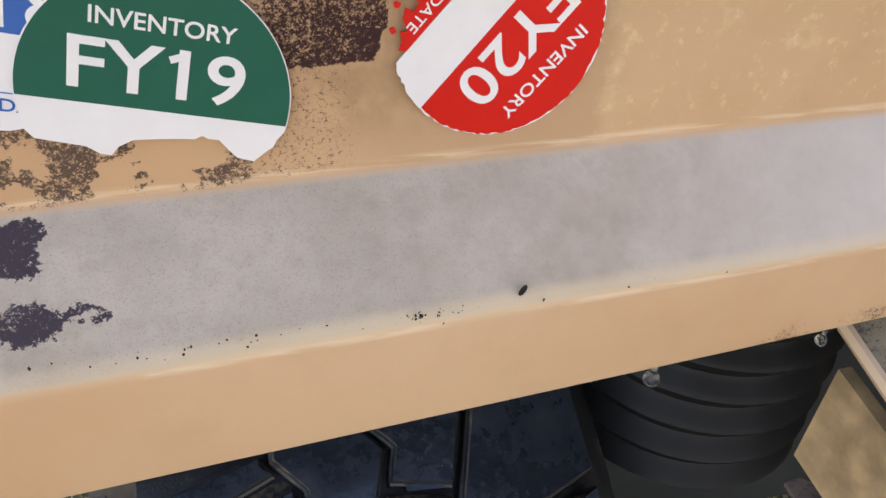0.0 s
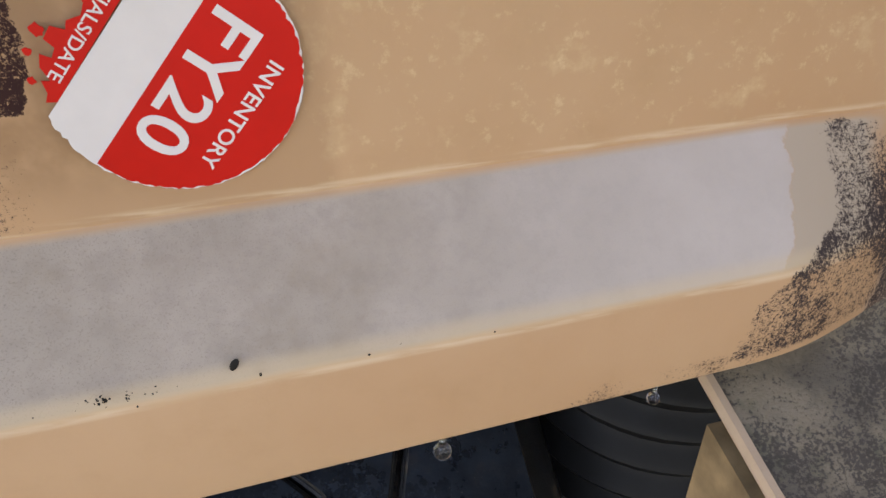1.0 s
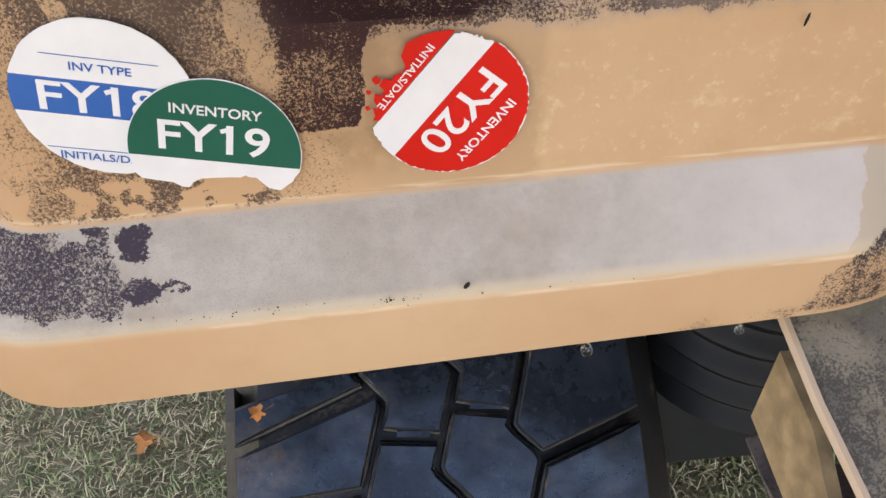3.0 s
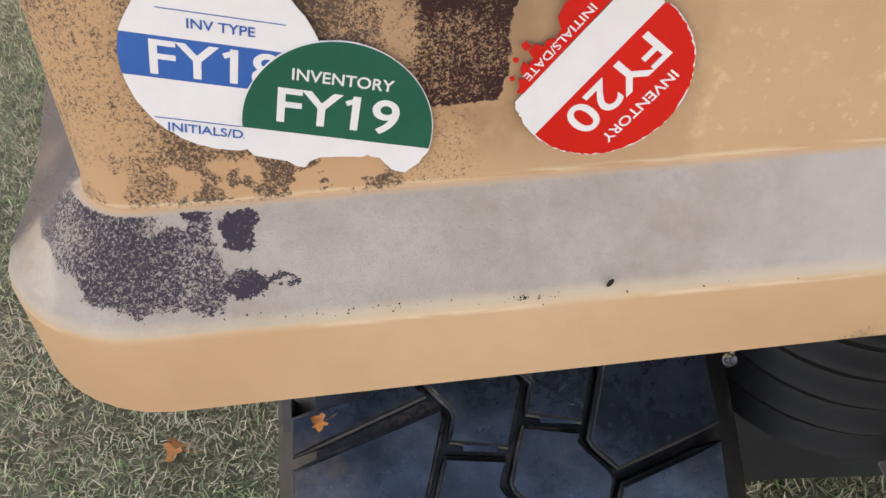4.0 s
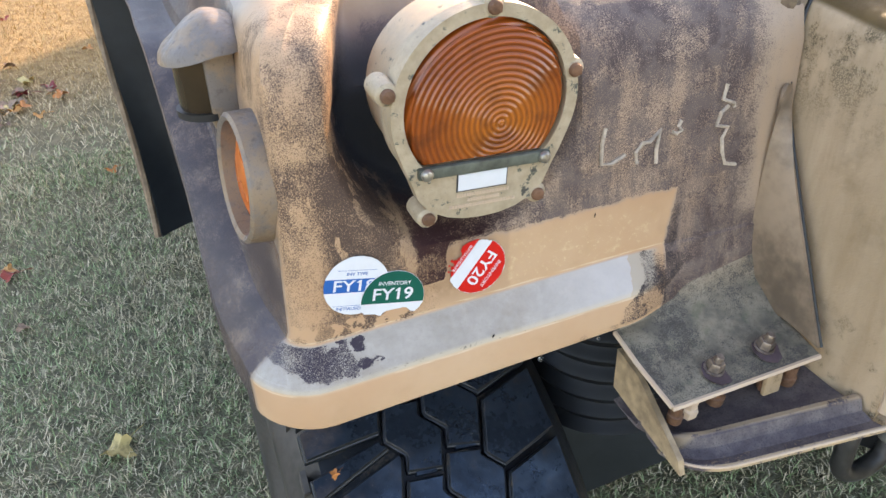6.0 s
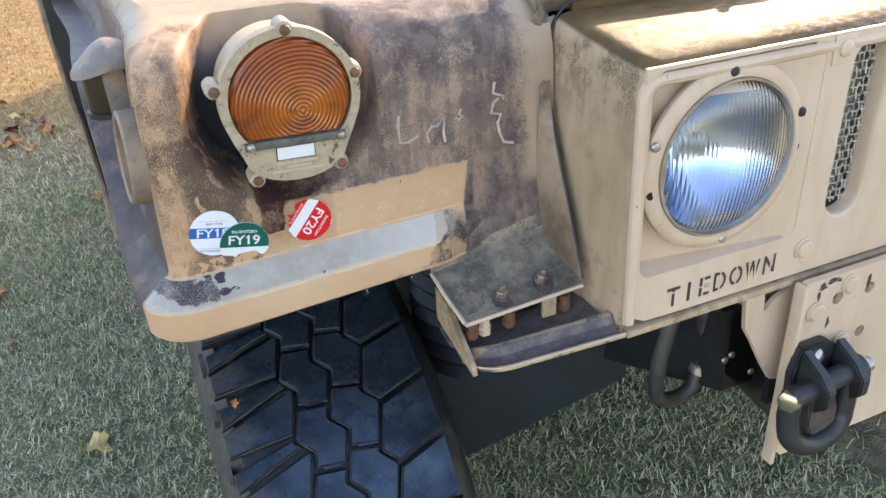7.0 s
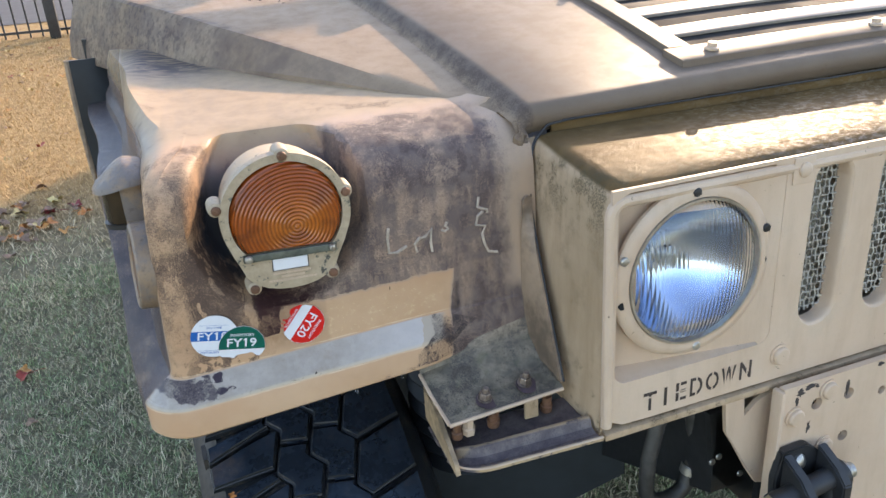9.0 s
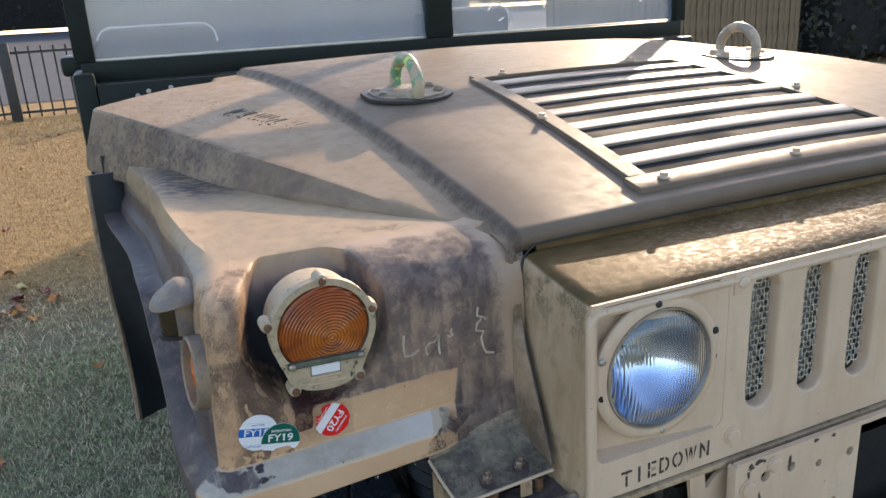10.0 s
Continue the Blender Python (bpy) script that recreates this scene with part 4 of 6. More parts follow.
for x, z, w, h in ((-0.318, 1.019, 0.010, 0.006), (-0.305, 1.023, 0.014, 0.004), (-0.322, 1.008, 0.005, 0.007), (-0.295, 1.021, 0.006, 0.003), (-0.20, 1.024, 0.010, 0.003), (-0.165, 1.022, 0.008, 0.004), (-0.247, 1.006, 0.004, 0.012), (-0.300, 0.967, 0.004, 0.010), (-0.05, 1.024, 0.012, 0.004)):
    bm = bmesh.new()
    prism(bm, [(w * 0.75 * math.cos(a) * rng.uniform(0.35, 1.1), h * math.sin(a) * rng.uniform(0.5, 1.1)) for a in [2 * math.pi * i / 15 for i in range(15)]], on_front(x, BY - 0.0001, z), 0.0004)
    part("chipped_paint", bm, M_MARK, bumper)
bm = bmesh.new()
box(bm, (-0.346, PANEL_Y - 0.002, 1.262), (-0.319, PANEL_Y - 0.0002, 1.2905), 0.0008)
pad = part("corner_pad", bm, M_PANEL, truck)
bm = lathe(bmesh.new(), [(0.008, 0), (0.008, 0.002), (0.005, 0.004), (0, 0.0045)], on_front(-0.332, PANEL_Y - 0.002, 1.277), 14)
part("bolt", bm, M_PANEL, pad)
# bracket that carries the bumper's end
bm = bmesh.new()
tab = [(-0.398, 1.018), (-0.372, 1.020), (-0.368, 0.985), (-0.352, 1.000), (-0.330, 1.008), (-0.318, 1.008), (-0.318, 0.872), (-0.340, 0.880), (-0.356, 0.905), (-0.378, 0.945), (-0.392, 0.968)]
prism(bm, tab, on_front(0, 0.004, 0), 0.006)
part("bumper_bracket", bm, M_PANEL, truck, "sand steel bracket tab behind the bumper's end")
bm = bmesh.new()
prism(bm, [(0.05, 0.95), (0.75, 0.62), (0.75, 0.50), (0.05, 0.83)], Matrix.Translation((-0.36, 0, 0)) @ Matrix(((0, 0, 1, 0), (1, 0, 0, 0), (0, 1, 0, 0), (0, 0, 0, 1))), 0.05)
part("chassis_rail", bm, M_BLACK, truck, "black chassis rail")
bm = bmesh.new()
prism(bm, [(-0.372, 0.955), (-0.340, 0.955), (-0.268, 0.820), (-0.255, 0.738), (-0.358, 0.858)], on_front(0, 0.060, 0), 0.010)
arm = part("chassis_arm", bm, M_BLACK, truck, "scuffed black steel arm with bare rivets")
for x, z in ((-0.352, 0.885), (-0.362, 0.880), (-0.315, 0.846)):
    bm = lathe(bmesh.new(), [(0.0048, 0), (0.004, 0.002), (0, 0.0028)], on_front(x, 0.050, z), 10)
    part("rivet", bm, M_ZINC, arm)

# tow shackle in front of the bumper
shackle = thing("tow_shackle", "black steel tow shackle bolted to the bumper", "shackle")
shackle.parent = None
bm = bmesh.new()
prism(bm, [(-0.345, 0.952), (-0.308, 0.953), (-0.296, 0.944), (-0.252, 0.900), (-0.246, 0.800), (-0.300, 0.800), (-0.346, 0.830), (-0.352, 0.915)], on_front(0, BY - 0.0002, 0), 0.012)
bmesh.ops.bevel(bm, geom=bm.edges[:], offset=0.002, segments=2, affect='EDGES')
part("base_plate", bm, M_BLACK, shackle)
for x in (-0.346, -0.296):
    bm = bmesh.new()
    prism(bm, [(-0.002, 0.038), (-0.030, 0.024), (-0.046, 0.008), (-0.046, -0.014), (-0.030, -0.030), (-0.002, -0.040)], Matrix.Translation((x, BY - 0.011, 0.912)) @ Matrix(((0, 0, 1, 0), (1, 0, 0, 0), (0, 1, 0, 0), (0, 0, 0, 1))), 0.013)
    bmesh.ops.bevel(bm, geom=bm.edges[:], offset=0.0018, segments=2, affect='EDGES')
    part("ear", bm, M_BLACK, shackle)
bm = bmesh.new()
tube(bm, [(-0.372, BY - 0.034, 0.910), (-0.375, BY - 0.035, 0.885)] + [(-0.333 + 0.041 * math.cos(radians(a)), BY - 0.038 - 0.006 * math.sin(radians(a)), 0.866 - 0.030 * math.sin(radians(a))) for a in range(180, -1, -12)] + [(-0.289, BY - 0.036, 0.885), (-0.286, BY - 0.034, 0.912)], 0.0120, 14)
part("bow", bm, M_BLACK, shackle)
bm = bmesh.new()
prism(bm, [(-0.352, 0.905), (-0.332, 0.914), (-0.316, 0.898), (-0.305, 0.880), (-0.309, 0.850), (-0.306, 0.832), (-0.338, 0.838), (-0.346, 0.865)], on_front(0, BY - 0.026, 0), 0.016)
bmesh.ops.bevel(bm, geom=bm.edges[:], offset=0.003, segments=2, affect='EDGES')
part("rusty_link", bm, plain("dark rust", (0.075, 0.055, 0.048), 0.7, 0.2, 0.8, 120, 0.5), shackle, "rust-brown steel link")
bm = bmesh.new()
tube(bm, [(-0.376, BY - 0.034, 0.908), (-0.330, BY - 0.034, 0.913), (-0.276, BY - 0.034, 0.919)], 0.0125, 16)
part("pin", bm, M_BLACK, shackle)
bm = lathe(bmesh.new(), [(0.0125, -0.010), (0.0170, -0.009), (0.0170, 0.009), (0.0125, 0.010)], axis((-0.286, BY - 0.034, 0.918), (1, 0, 0.1)), 20)
part("collar", bm, M_BLACK, shackle)
bm = lathe(bmesh.new(), [(0, 0), (0.0125, 0), (0.0125, 0.010), (0.009, 0.012), (0, 0.012)], axis((-0.374, BY - 0.034, 0.908), (-1, -0.45, 0.1)), 6)
part("nut", bm, plain("yellow zinc nut", (0.60, 0.54, 0.36), 0.3, 0.9, 0.3, 300, 0.2), shackle, "yellow-plated hex nut")
bm = lathe(bmesh.new(), [(0, 0), (0.0120, 0), (0.0125, 0.006), (0.009, 0.009), (0.0085, 0.014), (0, 0.014)], axis((-0.277, BY - 0.034, 0.919), (1, -0.2, 0.1)), 12)
part("pin_head", bm, M_ZINC, shackle)
bm = lathe(bmesh.new(), [(0, 0), (0.0095, 0), (0.0095, 0.005), (0.006, 0.008), (0, 0.009)], axis((-0.322, BY - 0.011, 0.934), (0.2, -1, 0.2)), 12)
part("bolt_head", bm, M_ZINC, shackle)

# black tow loop under the housing
bm = bmesh.new()
tube(bm, [(-0.395, 0.10, 0.962), (-0.410, 0.10, 0.920), (-0.421, 0.10, 0.870), (-0.423, 0.10, 0.835)] + [(-0.389 + 0.034 * math.cos(radians(a)), 0.10, 0.818 - 0.026 * math.sin(radians(a))) for a in range(170, 5, -15)] + [(-0.351, 0.10, 0.840), (-0.347, 0.10, 0.870), (-0.353, 0.10, 0.905), (-0.362, 0.10, 0.955)], 0.0105, 12)
loop = part("tow_loop", bm, plain("scuffed black steel", (0.06, 0.056, 0.05), 0.5, 0.1, 1.0, 60, 0.4), truck, "scuffed black steel loop")
bm = lathe(bmesh.new(), [(0.0125, -0.007), (0.014, -0.005), (0.014, 0.005), (0.0125, 0.007)], axis((-0.3525, 0.10, 0.830), (0.25, 0, 1)), 12)
part("coupling", bm, M_ZINC, loop, "bare steel coupling")

# ---------- hood bracket, between fender and headlight housing ----------
bm = bmesh.new()
grid(bm, [[Vector(p) for p in row] for row in (
    [(-0.708, 0.054, 1.044), (-0.66, 0.050, 1.050), (-0.579, 0.044, 1.059)],
    [(-0.712, 0.095, 1.056), (-0.66, 0.09, 1.060), (-0.576, 0.088, 1.066)],
    [(-0.714, 0.126, 1.067), (-0.66, 0.122, 1.078), (-0.572, 0.120, 1.088)],
    [(-0.714, 0.134, 1.085), (-0.66, 0.134, 1.10), (-0.566, 0.134, 1.12)])])
bmesh.ops.subdivide_edges(bm, edges=bm.edges, cuts=3, use_grid_fill=True, smooth=0.6)
thicken(bm, 0.005)
bracket = part("hood_bracket", bm, M_PLATE, truck, "bare worn steel bracket plate with bolts")


def tray_material():
    """Purple-brown primer, rubbed to tan at the front lip and along the fold."""
    q = Mat("tray paint", 0.5, 0.1)
    x, y, z = q.xyz()
    a, b, c = q.noise(45, 5, 0.65), q.noise(220, 5, 0.7), q.noise(700, 4, 0.7)
    col = q.mix(q.ramp(a, 0.35, 0.65), (0.085, 0.066, 0.068), (0.17, 0.135, 0.125))
    col = q.mix(q.ramp(c, 0.5, 0.68, 0.0, 0.7), col, (0.04, 0.03, 0.03))
    lip = q.sub(y, q.sub(0.016, q.mul(q.add(x, 0.678), 0.302)))
    worn = q.mx(q.ramp(lip, 0.004, 0.0005), q.mul(q.mul(q.ramp(lip, 0.026, 0.029), q.ramp(lip, 0.035, 0.032)), 0.7))
    worn = q.mx(worn, q.mul(q.ramp(lip, 0.014, 0.004), q.ramp(b, 0.58, 0.64)))
    col = q.mix(q.mul(worn, q.ramp(q.add(b, q.mul(a, 0.6)), 0.62, 0.76)), col, (0.47, 0.33, 0.19))
    q.bump(q.add(b, c), 0.3, 0.001)
    return q.done(col, q.ramp(b, 0.3, 0.7, 0.35, 0.65))


M_TRAY = tray_material()


def tray_front(x):
    """The tray's front edge in plan, with its rounded corner."""
    y = 0.0135 - 0.283 * (x + 0.675)
    return y + 0.032 * (1 - math.sqrt(max(0.0, 1 - (max(0.0, -0.675 - x) / 0.0375) ** 2)))


def tray_z(x):
    return 1.0035 + 0.205 * (x + 0.69)


FOLDS = [(0.0, -0.0030), (0.0004, 0.0020), (0.0022, 0.0024), (0.0045, -0.0010), (0.013, -0.0030), (0.023, -0.0012), (0.0265, 0.0075), (0.029, 0.0085), (0.033, 0.0080), (0.037, -0.0005), (0.055, -0.002), (0.085, -0.001)]
xs = [-0.712 + 0.0365 * (k / 12) ** 1.6 for k in range(12)] + [-0.675 + 0.109 * k / 8 for k in range(9)]
part("lower_tray", grid_sheet([[Vector((x, min(0.121, tray_front(x) + d), tray_z(x) + h)) for d, h in FOLDS] for x in xs], 0.0022), M_TRAY, bracket, "purple-brown steel tray with tan worn edges", smooth=20)
bm = bmesh.new()
tube(bm, [(x - 0.0004, tray_front(x) - 0.0004, tray_z(x) + 0.0018) for x in xs], 0.0012, 6)
part("worn_edge", bm, M_PANEL, bracket)
bm = bmesh.new()
prism(bm, [(0.122, 1.052), (0.122, 1.012), (0.030, 0.996), (0.034, 1.008), (0.092, 1.046)], Matrix.Translation((-0.713, 0, 0)) @ Matrix(((0, 0, 1, 0), (1, 0, 0, 0), (0, 1, 0, 0), (0, 0, 0, 1))), 0.005)
part("tray_end", bm, plain("rusty tan paint", (0.40, 0.28, 0.16), 0.6, 0.0, 0.9, 90, 0.4), bracket, "rust-spotted tan end flange")
# pale worn rims of the bracket plate
bm = bmesh.new()
tube(bm, [(-0.7145, 0.126, 1.0665), (-0.7125, 0.095, 1.0555), (-0.7085, 0.054, 1.0435)], 0.0022, 6)
part("worn_edge", bm, M_PANEL, bracket)
bm = bmesh.new()
tube(bm, [(-0.7085, 0.0535, 1.0425), (-0.66, 0.0492, 1.0485), (-0.579, 0.0435, 1.0575)], 0.0022, 6)
part("worn_edge", bm, M_PANEL, bracket)
# rusty stain rings round the bolts
for k, p in enumerate(((-0.614, 0.067, 1.0602), (-0.662, 0.067, 1.0545))):
    bm = bmesh.new()
    rg = random.Random(k + 3)
    prism(bm, [(q[0] * rg.uniform(0.92, 1.06) + 0.001, q[1] * rg.uniform(0.92, 1.06) - 0.003) for q in arc(0, 0, 0.0125, 0, 345, 23)], axis(p, (0.05, -0.25, 1)), 0.0008)
    part("stain_ring", bm, plain("violet rust stain", (0.085, 0.055, 0.06), 0.5, 0.0, 0.6, 220), bracket)


def hex_bolt(p, n, r=0.0068):
    bm = bmesh.new()
    m = axis(p, n)
    lathe(bm, [(0, 0), (r * 1.2, 0), (r * 1.2, 0.0012), (r, 0.0015)], m, 18)
    lathe(bm, [(r, 0.0015), (r, 0.008), (r * 0.85, 0.0095), (r * 0.55, 0.0095)], m, 6)
    lathe(bm, [(r * 0.55, 0.009), (r * 0.55, 0.014), (r * 0.42, 0.0155), (0, 0.0155)], m, 12)
    return bm


M_OLDBOLT = plain("tarnished rusty bolt", (0.27, 0.215, 0.175), 0.45, 0.7, 0.9, 260, 0.4)
for p in ((-0.614, 0.067, 1.0612), (-0.662, 0.067, 1.0555)):
    part("bolt", hex_bolt(p, (0.05, -0.25, 1)), M_OLDBOLT, bracket, "rust-ringed hex bolt")
for k, (x, y, h, r) in enumerate(((-0.698, 0.062, 1.020, 0.0060), (-0.684, 0.064, 1.020, 0.0075), (-0.652, 0.070, 1.016, 0.0070), (-0.612, 0.060, 1.024, 0.0065), (-0.594, 0.056, 1.027, 0.0065))):
    bm = lathe(bmesh.new(), [(0, 0), (r, 0), (r * 1.05, 0.008), (r * 0.8, 0.009), (r * 0.8, 0.020), (0, 0.020)], axis((x, y, h), (0, -0.15, 1)), 6 if k % 2 else 12)
    part("spacer_bolt", bm, M_RUST if k != 1 else M_PANEL, bracket, "rusty spacer bolt" if k != 1 else "")
bm = bmesh.new()
box(bm, (-0.622, 0.050, 1.026), (-0.606, 0.054, 1.054), 0.001)
part("spacer_tab", bm, M_NACELLE, bracket)

# ---------- turn signal ----------
SX, SY, SZ = -0.8325, 0.112, 1.287


def amber():
    q = Mat("amber ribbed lens", 0.16)
    x, y, z = q.xyz()
    d = q.math('SQRT', q.add(q.math('POWER', q.sub(x, SX + 0.005), 2.0), q.math('POWER', q.sub(z, SZ - 0.014), 2.0)))
    w = q.math('SINE', q.mul(d, 2 * math.pi / 0.0037))
    q.bump(w, 0.75, 0.0008)
    col = q.mix(q.ramp(d, 0.008, 0.05), (0.50, 0.13, 0.012), (0.34, 0.07, 0.008))
    col = q.mix(q.ramp(w, -1.0, 0.4, 0.45, 0.0), col, (0.10, 0.018, 0.004))
    q.b.inputs["Coat Weight"].default_value = 0.4
    col = q.mix(q.ramp(q.noise(45, 4, 0.6), 0.42, 0.68, 0.0, 0.65), col, (0.12, 0.026, 0.006))
    return q.done(col)


signal = part("turn_signal", lathe(bmesh.new(), [(0.0, -0.075), (0.050, -0.075), (0.059, -0.06), (0.0615, -0.02), (0.0635, -0.016), (0.0635, -0.006), (0.061, -0.002), (0.0575, -0.001), (0.0565, -0.004), (0.0, -0.004)], on_front(SX, SY + 0.004, SZ - 0.004), 56), M_LAMP, truck, "round turn signal lamp with chipped sand housing")
bm = bmesh.new()
chord = -0.036
ang = math.degrees(math.asin(chord / 0.0555))
pts = arc(0, 0, 0.0555, ang, 180 - ang, 40)
m = on_front(SX, SY, SZ)
base = [bm.verts.new(m @ Vector((x, y, 0.001))) for x, y in pts]
mid = [bm.verts.new(m @ Vector((x * 0.93, y * 0.93, 0.006))) for x, y in pts]
inn = [bm.verts.new(m @ Vector((x * 0.5, y * 0.5, 0.0075))) for x, y in pts]
n = len(pts)
for a, b in ((base, mid), (mid, inn)):
    for i in range(n):
        bm.faces.new((a[i], a[(i + 1) % n], b[(i + 1) % n], b[i]))
bm.faces.new(inn)
part("lens", bm, amber(), signal, "amber lens with fine concentric ribs", smooth=40)
# front bezel: ring above, plate with the white window below
bm = bmesh.new()
outer = arc(0, 0, 0.0645, -22, 202, 46) + [(-0.0555, -0.036), (-0.0500, -0.048), (-0.0455, -0.060), (-0.0370, -0.0695), (-0.0250, -0.0755), (-0.0125, -0.0785), (0.0, -0.0792), (0.0125, -0.0785), (0.0250, -0.0755), (0.0370, -0.0695), (0.0455, -0.060), (0.0500, -0.048), (0.0555, -0.036)]
inner = arc(0, 0, 0.0562, ang, 180 - ang, 40)
plate(bm, outer, [inner], on_front(SX, SY - 0.005, SZ), 0.012)
part("bezel", bm, M_LAMP, signal, "sand bezel with chips down to green primer", smooth=40)
bm = bmesh.new()
box(bm, (SX - 0.047, SY - 0.009, SZ - 0.043), (SX + 0.047, SY - 0.004, SZ - 0.0355), 0.001)
part("clamp_bar", bm, plain("chipped olive paint", (0.11, 0.115, 0.085), 0.6, 0.1, 0.8, 160), signal, "olive bar worn through the sand paint")
bm = bmesh.new()
box(bm, (SX - 0.0195, SY - 0.0054, SZ - 0.0576), (SX + 0.0175, SY - 0.0048, SZ - 0.0440), 0.0002)
part("window_rim", bm, M_BLACK, signal)
bm = bmesh.new()
box(bm, (SX - 0.0185, SY - 0.0062, SZ - 0.0565), (SX + 0.0165, SY - 0.0046, SZ - 0.0445), 0.0004)
part("white_window", bm, M_WHITE, signal, "small white marker window")
for dx, dz in ((0.0, 0.062), (-0.0665, 0.015), (0.060, 0.018), (-0.039, -0.074), (0.042, -0.069)):
    bm = bmesh.new()
    m = on_front(SX + dx, SY, SZ + dz)
    lathe(bm, [(0.0, 0.0055), (0.0052, 0.0055), (0.0072, 0.004), (0.0080, -0.004), (0.0078, -0.016), (0.0, -0.018)], m, 16)
    part("lug", bm, M_LAMP, signal)
    bm = screw_mesh(0.0048, 0.0035)
    bmesh.ops.transform(bm, matrix=on_front(SX + dx, SY - 0.0055, SZ + dz, 35), verts=bm.verts)
    part("screw", bm, M_RUST, signal, "rusty slotted screw")
rng = random.Random(9)
for k, (dz, half) in enumerate(((-0.0605, 0.019), (-0.0645, 0.011), (-0.0685, 0.024))):
    bm = bmesh.new()
    x = -half
    while x < half:
        w = rng.uniform(0.0014, 0.0024)
        box(bm, (SX + x, SY - 0.0056, SZ + dz - 0.0011), (SX + x + w * 0.75, SY - 0.0049, SZ + dz + 0.0011))
        x += w
    tagged(part("embossed_line", bm, M_RING, signal), kind="stuff")
for dx in (-0.042, 0.042):
    bm = screw_mesh(0.0042, 0.004)
    bmesh.ops.transform(bm, matrix=on_front(SX + dx, SY - 0.009, SZ - 0.039, 80), verts=bm.verts)
    part("screw", bm, M_ZINC, signal)
# the lamp leans a little and is set down into its pocket
LEAN = Matrix.Translation((SX - 0.003, SY + 0.002, SZ - 0.0025)) @ pose(0, 0, 0, 3, 2.5, 0) @ Matrix.Scale(0.95, 4) @ Matrix.Translation((-SX, -SY, -SZ))
for ob in (signal, *signal.children):
    ob.data.transform(LEAN)

# ---------- stickers ----------
def chip(r, rng, a0, a1, n=40, rough=0.0, deep=0.0):
    """A round edge with fine nicks and some deeper tears."""
    out, tear = [], 0.0
    for i in range(n + 1):
        a = radians(a0 + (a1 - a0) * i / n)
        tear = max(0.0, tear * 0.6 + (rng.random() - 0.62) * deep)
        k = r * (1 - rough * rng.random() - tear)
        out.append((k * math.cos(a), k * math.sin(a)))
    return out


rng = random.Random(5)
FY = FACE_Y - 0.0002


def sticker(label, x, z, turn, lift):
    return thing("sticker", label, "sticker", "inventory stickers"), on_front(x, FY - lift, z, turn)


def flat(name, pts, m, mat, parent, h0, h1, label=""):
    return part(name, prism(bmesh.new(), pts, m @ Matrix.Translation((0, 0, h0)), h1 - h0), mat, parent, label)


def spot(m, x, y, h=0.0004):
    """A pose on a sticker, in millimetres from its centre."""
    return m @ Matrix.Translation((x / 1000, y / 1000, h))


def ink_line(m, x0, x1, y, parent):
    bm = bmesh.new()
    box(bm, (x0 / 1000, y / 1000 - 0.0001, 0.0003), (x1 / 1000, y / 1000 + 0.0001, 0.0004), 0, m)
    part("ruled_line", bm, M_SBLUE, parent)


def one_flag(m, x, y, parent):
    """The slanted flag on top of the printed 1."""
    bm = bmesh.new()
    box(bm, (-0.0014, -0.00065, 0.00002), (0.0014, 0.00065, 0.00006), 0, spot(m, x, y) @ pose(0, 0, 0, 0, 0, 24))
    part("lettering", bm, M_WHITE, parent)


R18 = 0.0228
st, m = sticker("round white and blue inventory sticker stuck on the fender", -0.9208, 1.1648, 11.8, 0.0)
flat("paper", chip(R18, rng, 0, 355, 71, 0.012), m, M_WHITE, st, 0.0, 0.00025)
a1, a2 = math.degrees(math.asin(-0.0050 / R18)), math.degrees(math.asin(0.0054 / R18))
flat("blue_band", arc(0, 0, R18 * 0.995, a1, a2, 4) + arc(0, 0, R18 * 0.995, 180 - a2, 180 - a1, 4), m, M_SBLUE, st, 0.00026, 0.00032)
words("lettering", "FY18", spot(m, -1.4, 0.25), M_WHITE, st, 0.0290, 0.0087, 0.012)
one_flag(m, 1.4, 3.2, st)
words("lettering", "INV TYPE", spot(m, -0.4, 9.3), M_SBLUE, st, 0.0146, 0.0023, 0.012)
words("lettering", "INITIALS/DATE", spot(m, -0.6, -17.6), M_SBLUE, st, 0.0240, 0.0024, 0.008)
ink_line(m, -14.2, 13.4, 12.0, st)
ink_line(m, -15.6, 14.0, -15.4, st)

R19 = 0.0232
st, m = sticker("half-round green inventory sticker with torn white foot on the fender", -0.8966, 1.1468, 11.8, 0.0005)
top = chip(R19, rng, -9, 189, 44, 0.008)
foot = [(-21.2, -9.0), (-19.8, -10.4), (-11.6, -11.0), (-9.2, -12.2), (-7.3, -12.3), (-6.2, -10.4), (-3.9, -8.8), (0.6, -8.0), (4.9, -7.4), (6.6, -7.3), (7.9, -6.4), (9.0, -6.9), (11.0, -6.9), (12.8, -8.6), (14.7, -10.2), (17.9, -10.6), (19.6, -8.6), (21.2, -7.0), (21.5, -5.6)]
flat("paper", top + [(x / 1000, y / 1000) for x, y in foot], m, M_WHITE, st, 0.0, 0.00025, "torn white paper")
flat("green_field", arc(0, 0, R19 * 0.985, -6.2, 186.2, 44), m, M_SGREEN, st, 0.00026, 0.00032)
words("lettering", "FY19", spot(m, -0.4, 4.9), M_WHITE, st, 0.0290, 0.0095, 0.014)
one_flag(m, 2.4, 8.0, st)
words("lettering", "INVENTORY", spot(m, -0.1, 13.4), M_WHITE, st, 0.0236, 0.0030, 0.012)

R20 = 0.0222
